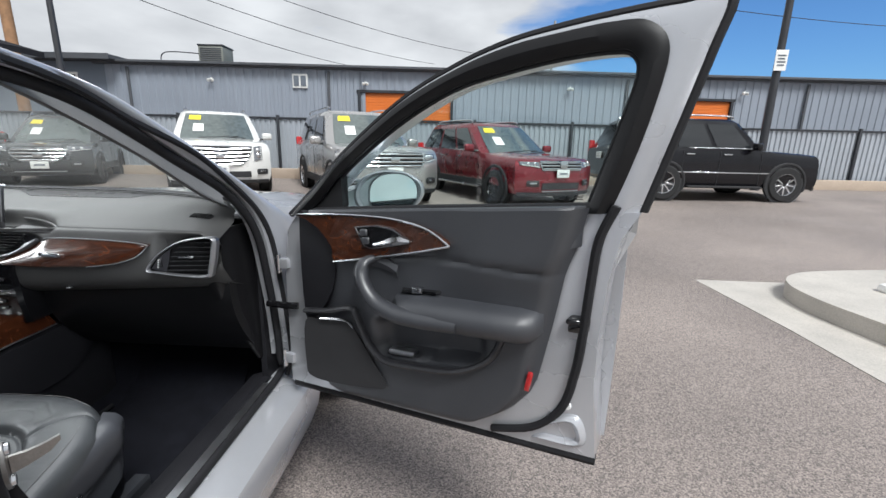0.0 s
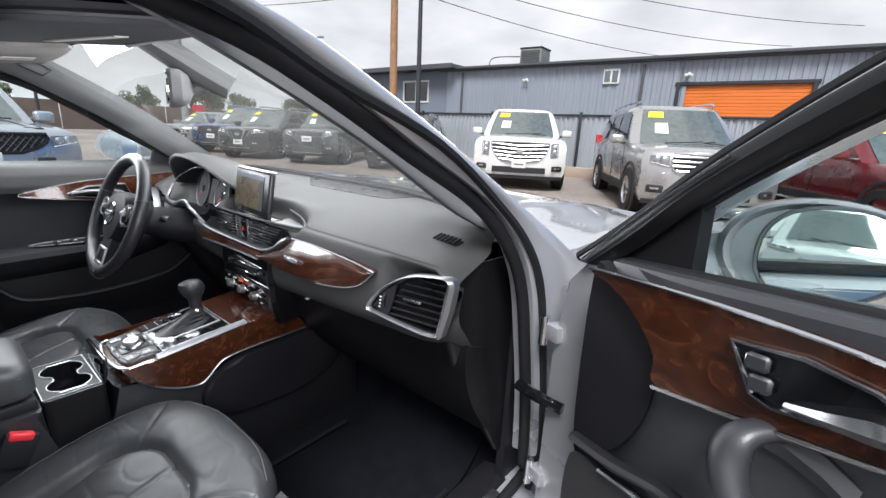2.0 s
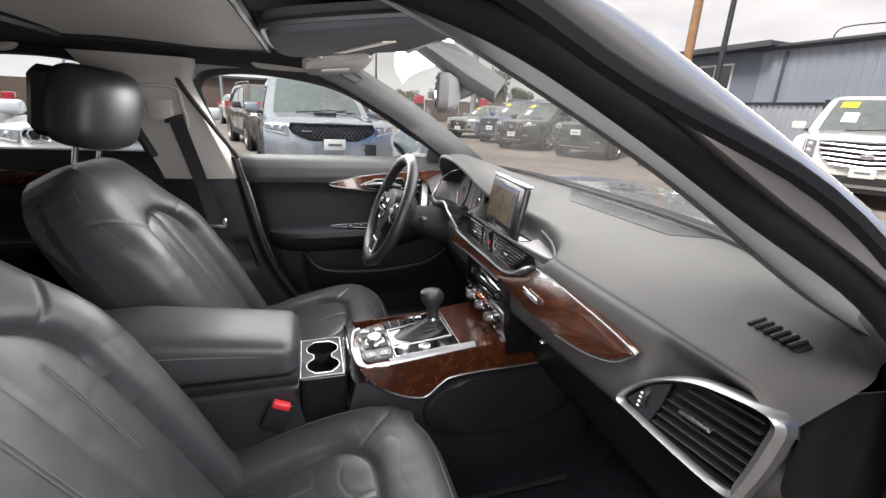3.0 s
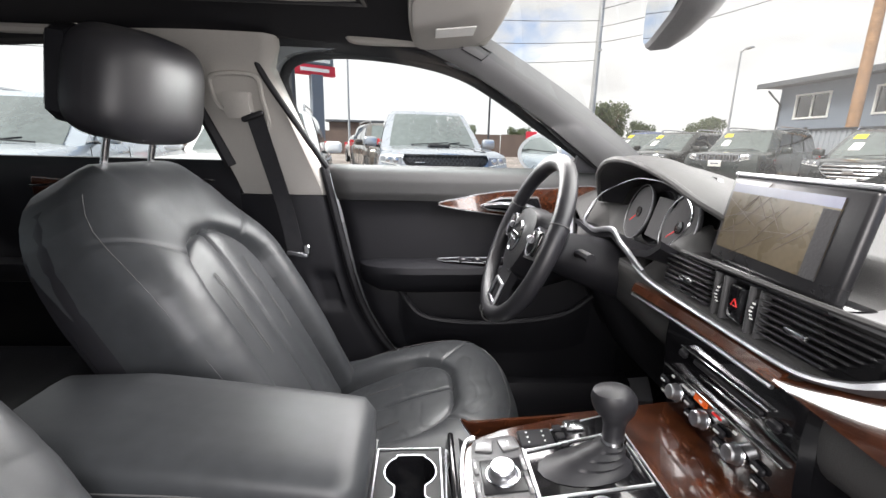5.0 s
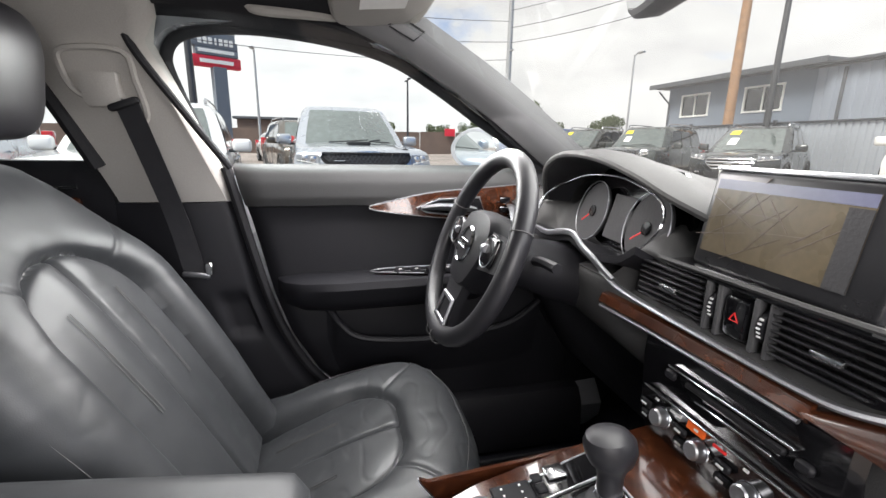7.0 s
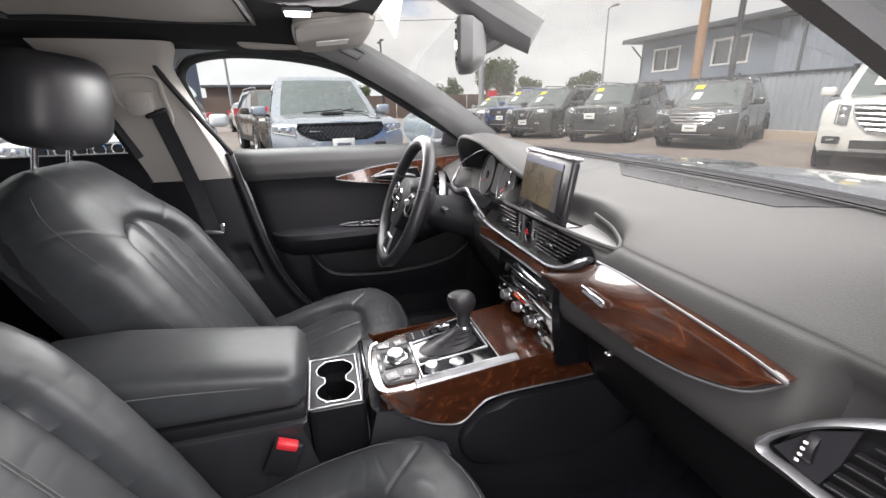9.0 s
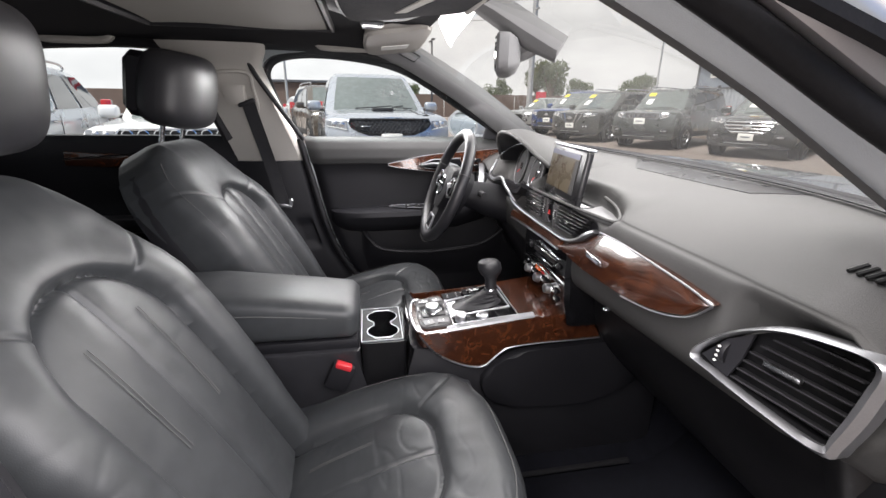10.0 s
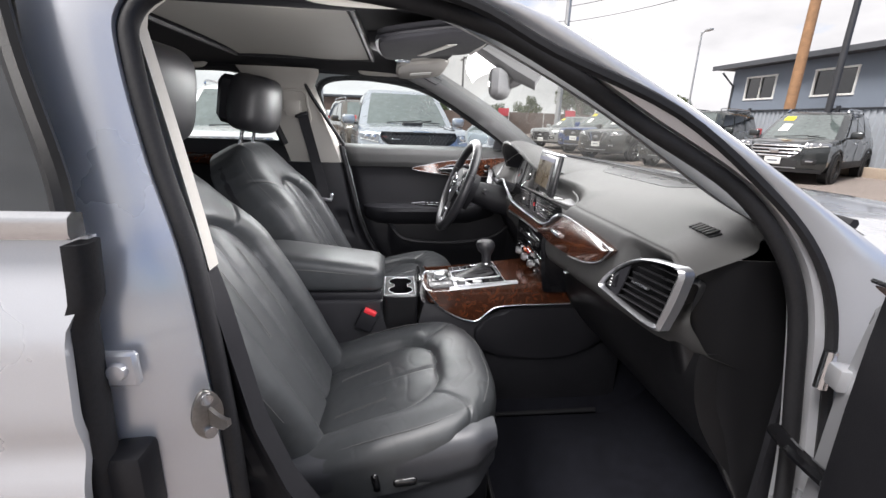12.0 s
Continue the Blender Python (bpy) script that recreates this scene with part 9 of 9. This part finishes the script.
# ---- mirror and visors ----
def build_mirror():
    m = thing("rear_view_mirror", pose(0.035, -0.15, 1.255, 0, 0, -18), "grey rear-view mirror on a windshield stalk", "mirror")
    rings = []
    for y, k in ((-0.018, 0.94), (-0.012, 1.0), (0.006, 0.97), (0.022, 0.75), (0.030, 0.35)):
        rings.append([(0.122 * k * math.copysign(abs(math.cos(a)) ** 0.45, math.cos(a)), y, 0.040 * k * math.copysign(abs(math.sin(a)) ** 0.55, math.sin(a))) for a in [6.2832 * q / 32 for q in range(32)]])
    part("housing", loft(rings), "apillar_trim", m, "grey mirror housing")
    part("mirror_glass", prism([(0.110 * math.copysign(abs(math.cos(a)) ** 0.45, math.cos(a)), 0.033 * math.copysign(abs(math.sin(a)) ** 0.55, math.sin(a))) for a in [6.2832 * q / 32 for q in range(32)]], 0.003, pose(0, -0.018, 0, 90, 0, 0)), "mirror", m)
    part("stalk", tube(spline([(0, 0.02, 0.0), (0.0, 0.05, 0.012), (0.02, 0.08, 0.03)], 4), 0.014, 8), "apillar_trim", m)
    part("sensor_cover", loft([[(0.03 + w * a, y, z + d * (1 - a * a)) for a in (-1, -0.6, 0, 0.6, 1)] + [(0.03 + w * a, y + 0.02, z + 0.025) for a in (1, -1)] for y, z, w, d in ((0.10, 0.005, 0.03, -0.02), (0.04, 0.035, 0.05, -0.025), (-0.03, 0.075, 0.06, -0.02), (-0.09, 0.105, 0.06, -0.01))]), "apillar_trim", m, "grey sensor cover on the glass")


build_mirror()


def build_visor(s):
    dark = s > 0
    v = thing("sun_visor", pose(s * (0.29 if dark else 0.40), -0.36, 1.318 if dark else 1.335), "black sun visor with a pale label, folded up" if dark else "grey sun visor folded up against the roof", "sun visor", "sun visors")
    w, d = (0.21, 0.125) if dark else (0.18, 0.085)
    o = spline([(-w, d, 0), (w, d, 0), (w * 1.02, 0.2 * d, 0), (w * 0.92, -d * 0.85, 0), (w * 0.5, -d * 1.02, 0), (-w * 0.6, -d * 1.0, 0), (-w * 0.96, -d * 0.75, 0), (-w * 1.02, 0.2 * d, 0)], 4, True)
    T = pose(0, 0, 0, 8 if dark else 6, s * 2, 0)
    rings = [[T @ Vector((p.x * k, p.y * k, z)) for p in o] for z, k in ((0.010, 0.96), (0.012, 0.99), (0.0, 1.0), (-0.010, 0.97), (-0.013, 0.9))]
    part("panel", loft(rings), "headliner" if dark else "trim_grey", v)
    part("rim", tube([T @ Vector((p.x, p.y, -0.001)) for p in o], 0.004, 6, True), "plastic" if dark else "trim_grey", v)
    part("pivot", tube([(-s * w, d * 0.9, 0.012), (s * w, d * 0.95, 0.008)], 0.007, 8), "trim_grey", v)
    part("label_strip", rbox(0.17 if dark else 0.06, 0.022 if dark else 0.08, 0.002, 0, 1, T @ pose(-0.03, 0.0, -0.0142, 0, 0, 20 if dark else 0)), "sunroof" if dark else "white_frame", v, "pale printed label")


build_visor(1)
build_visor(-1)
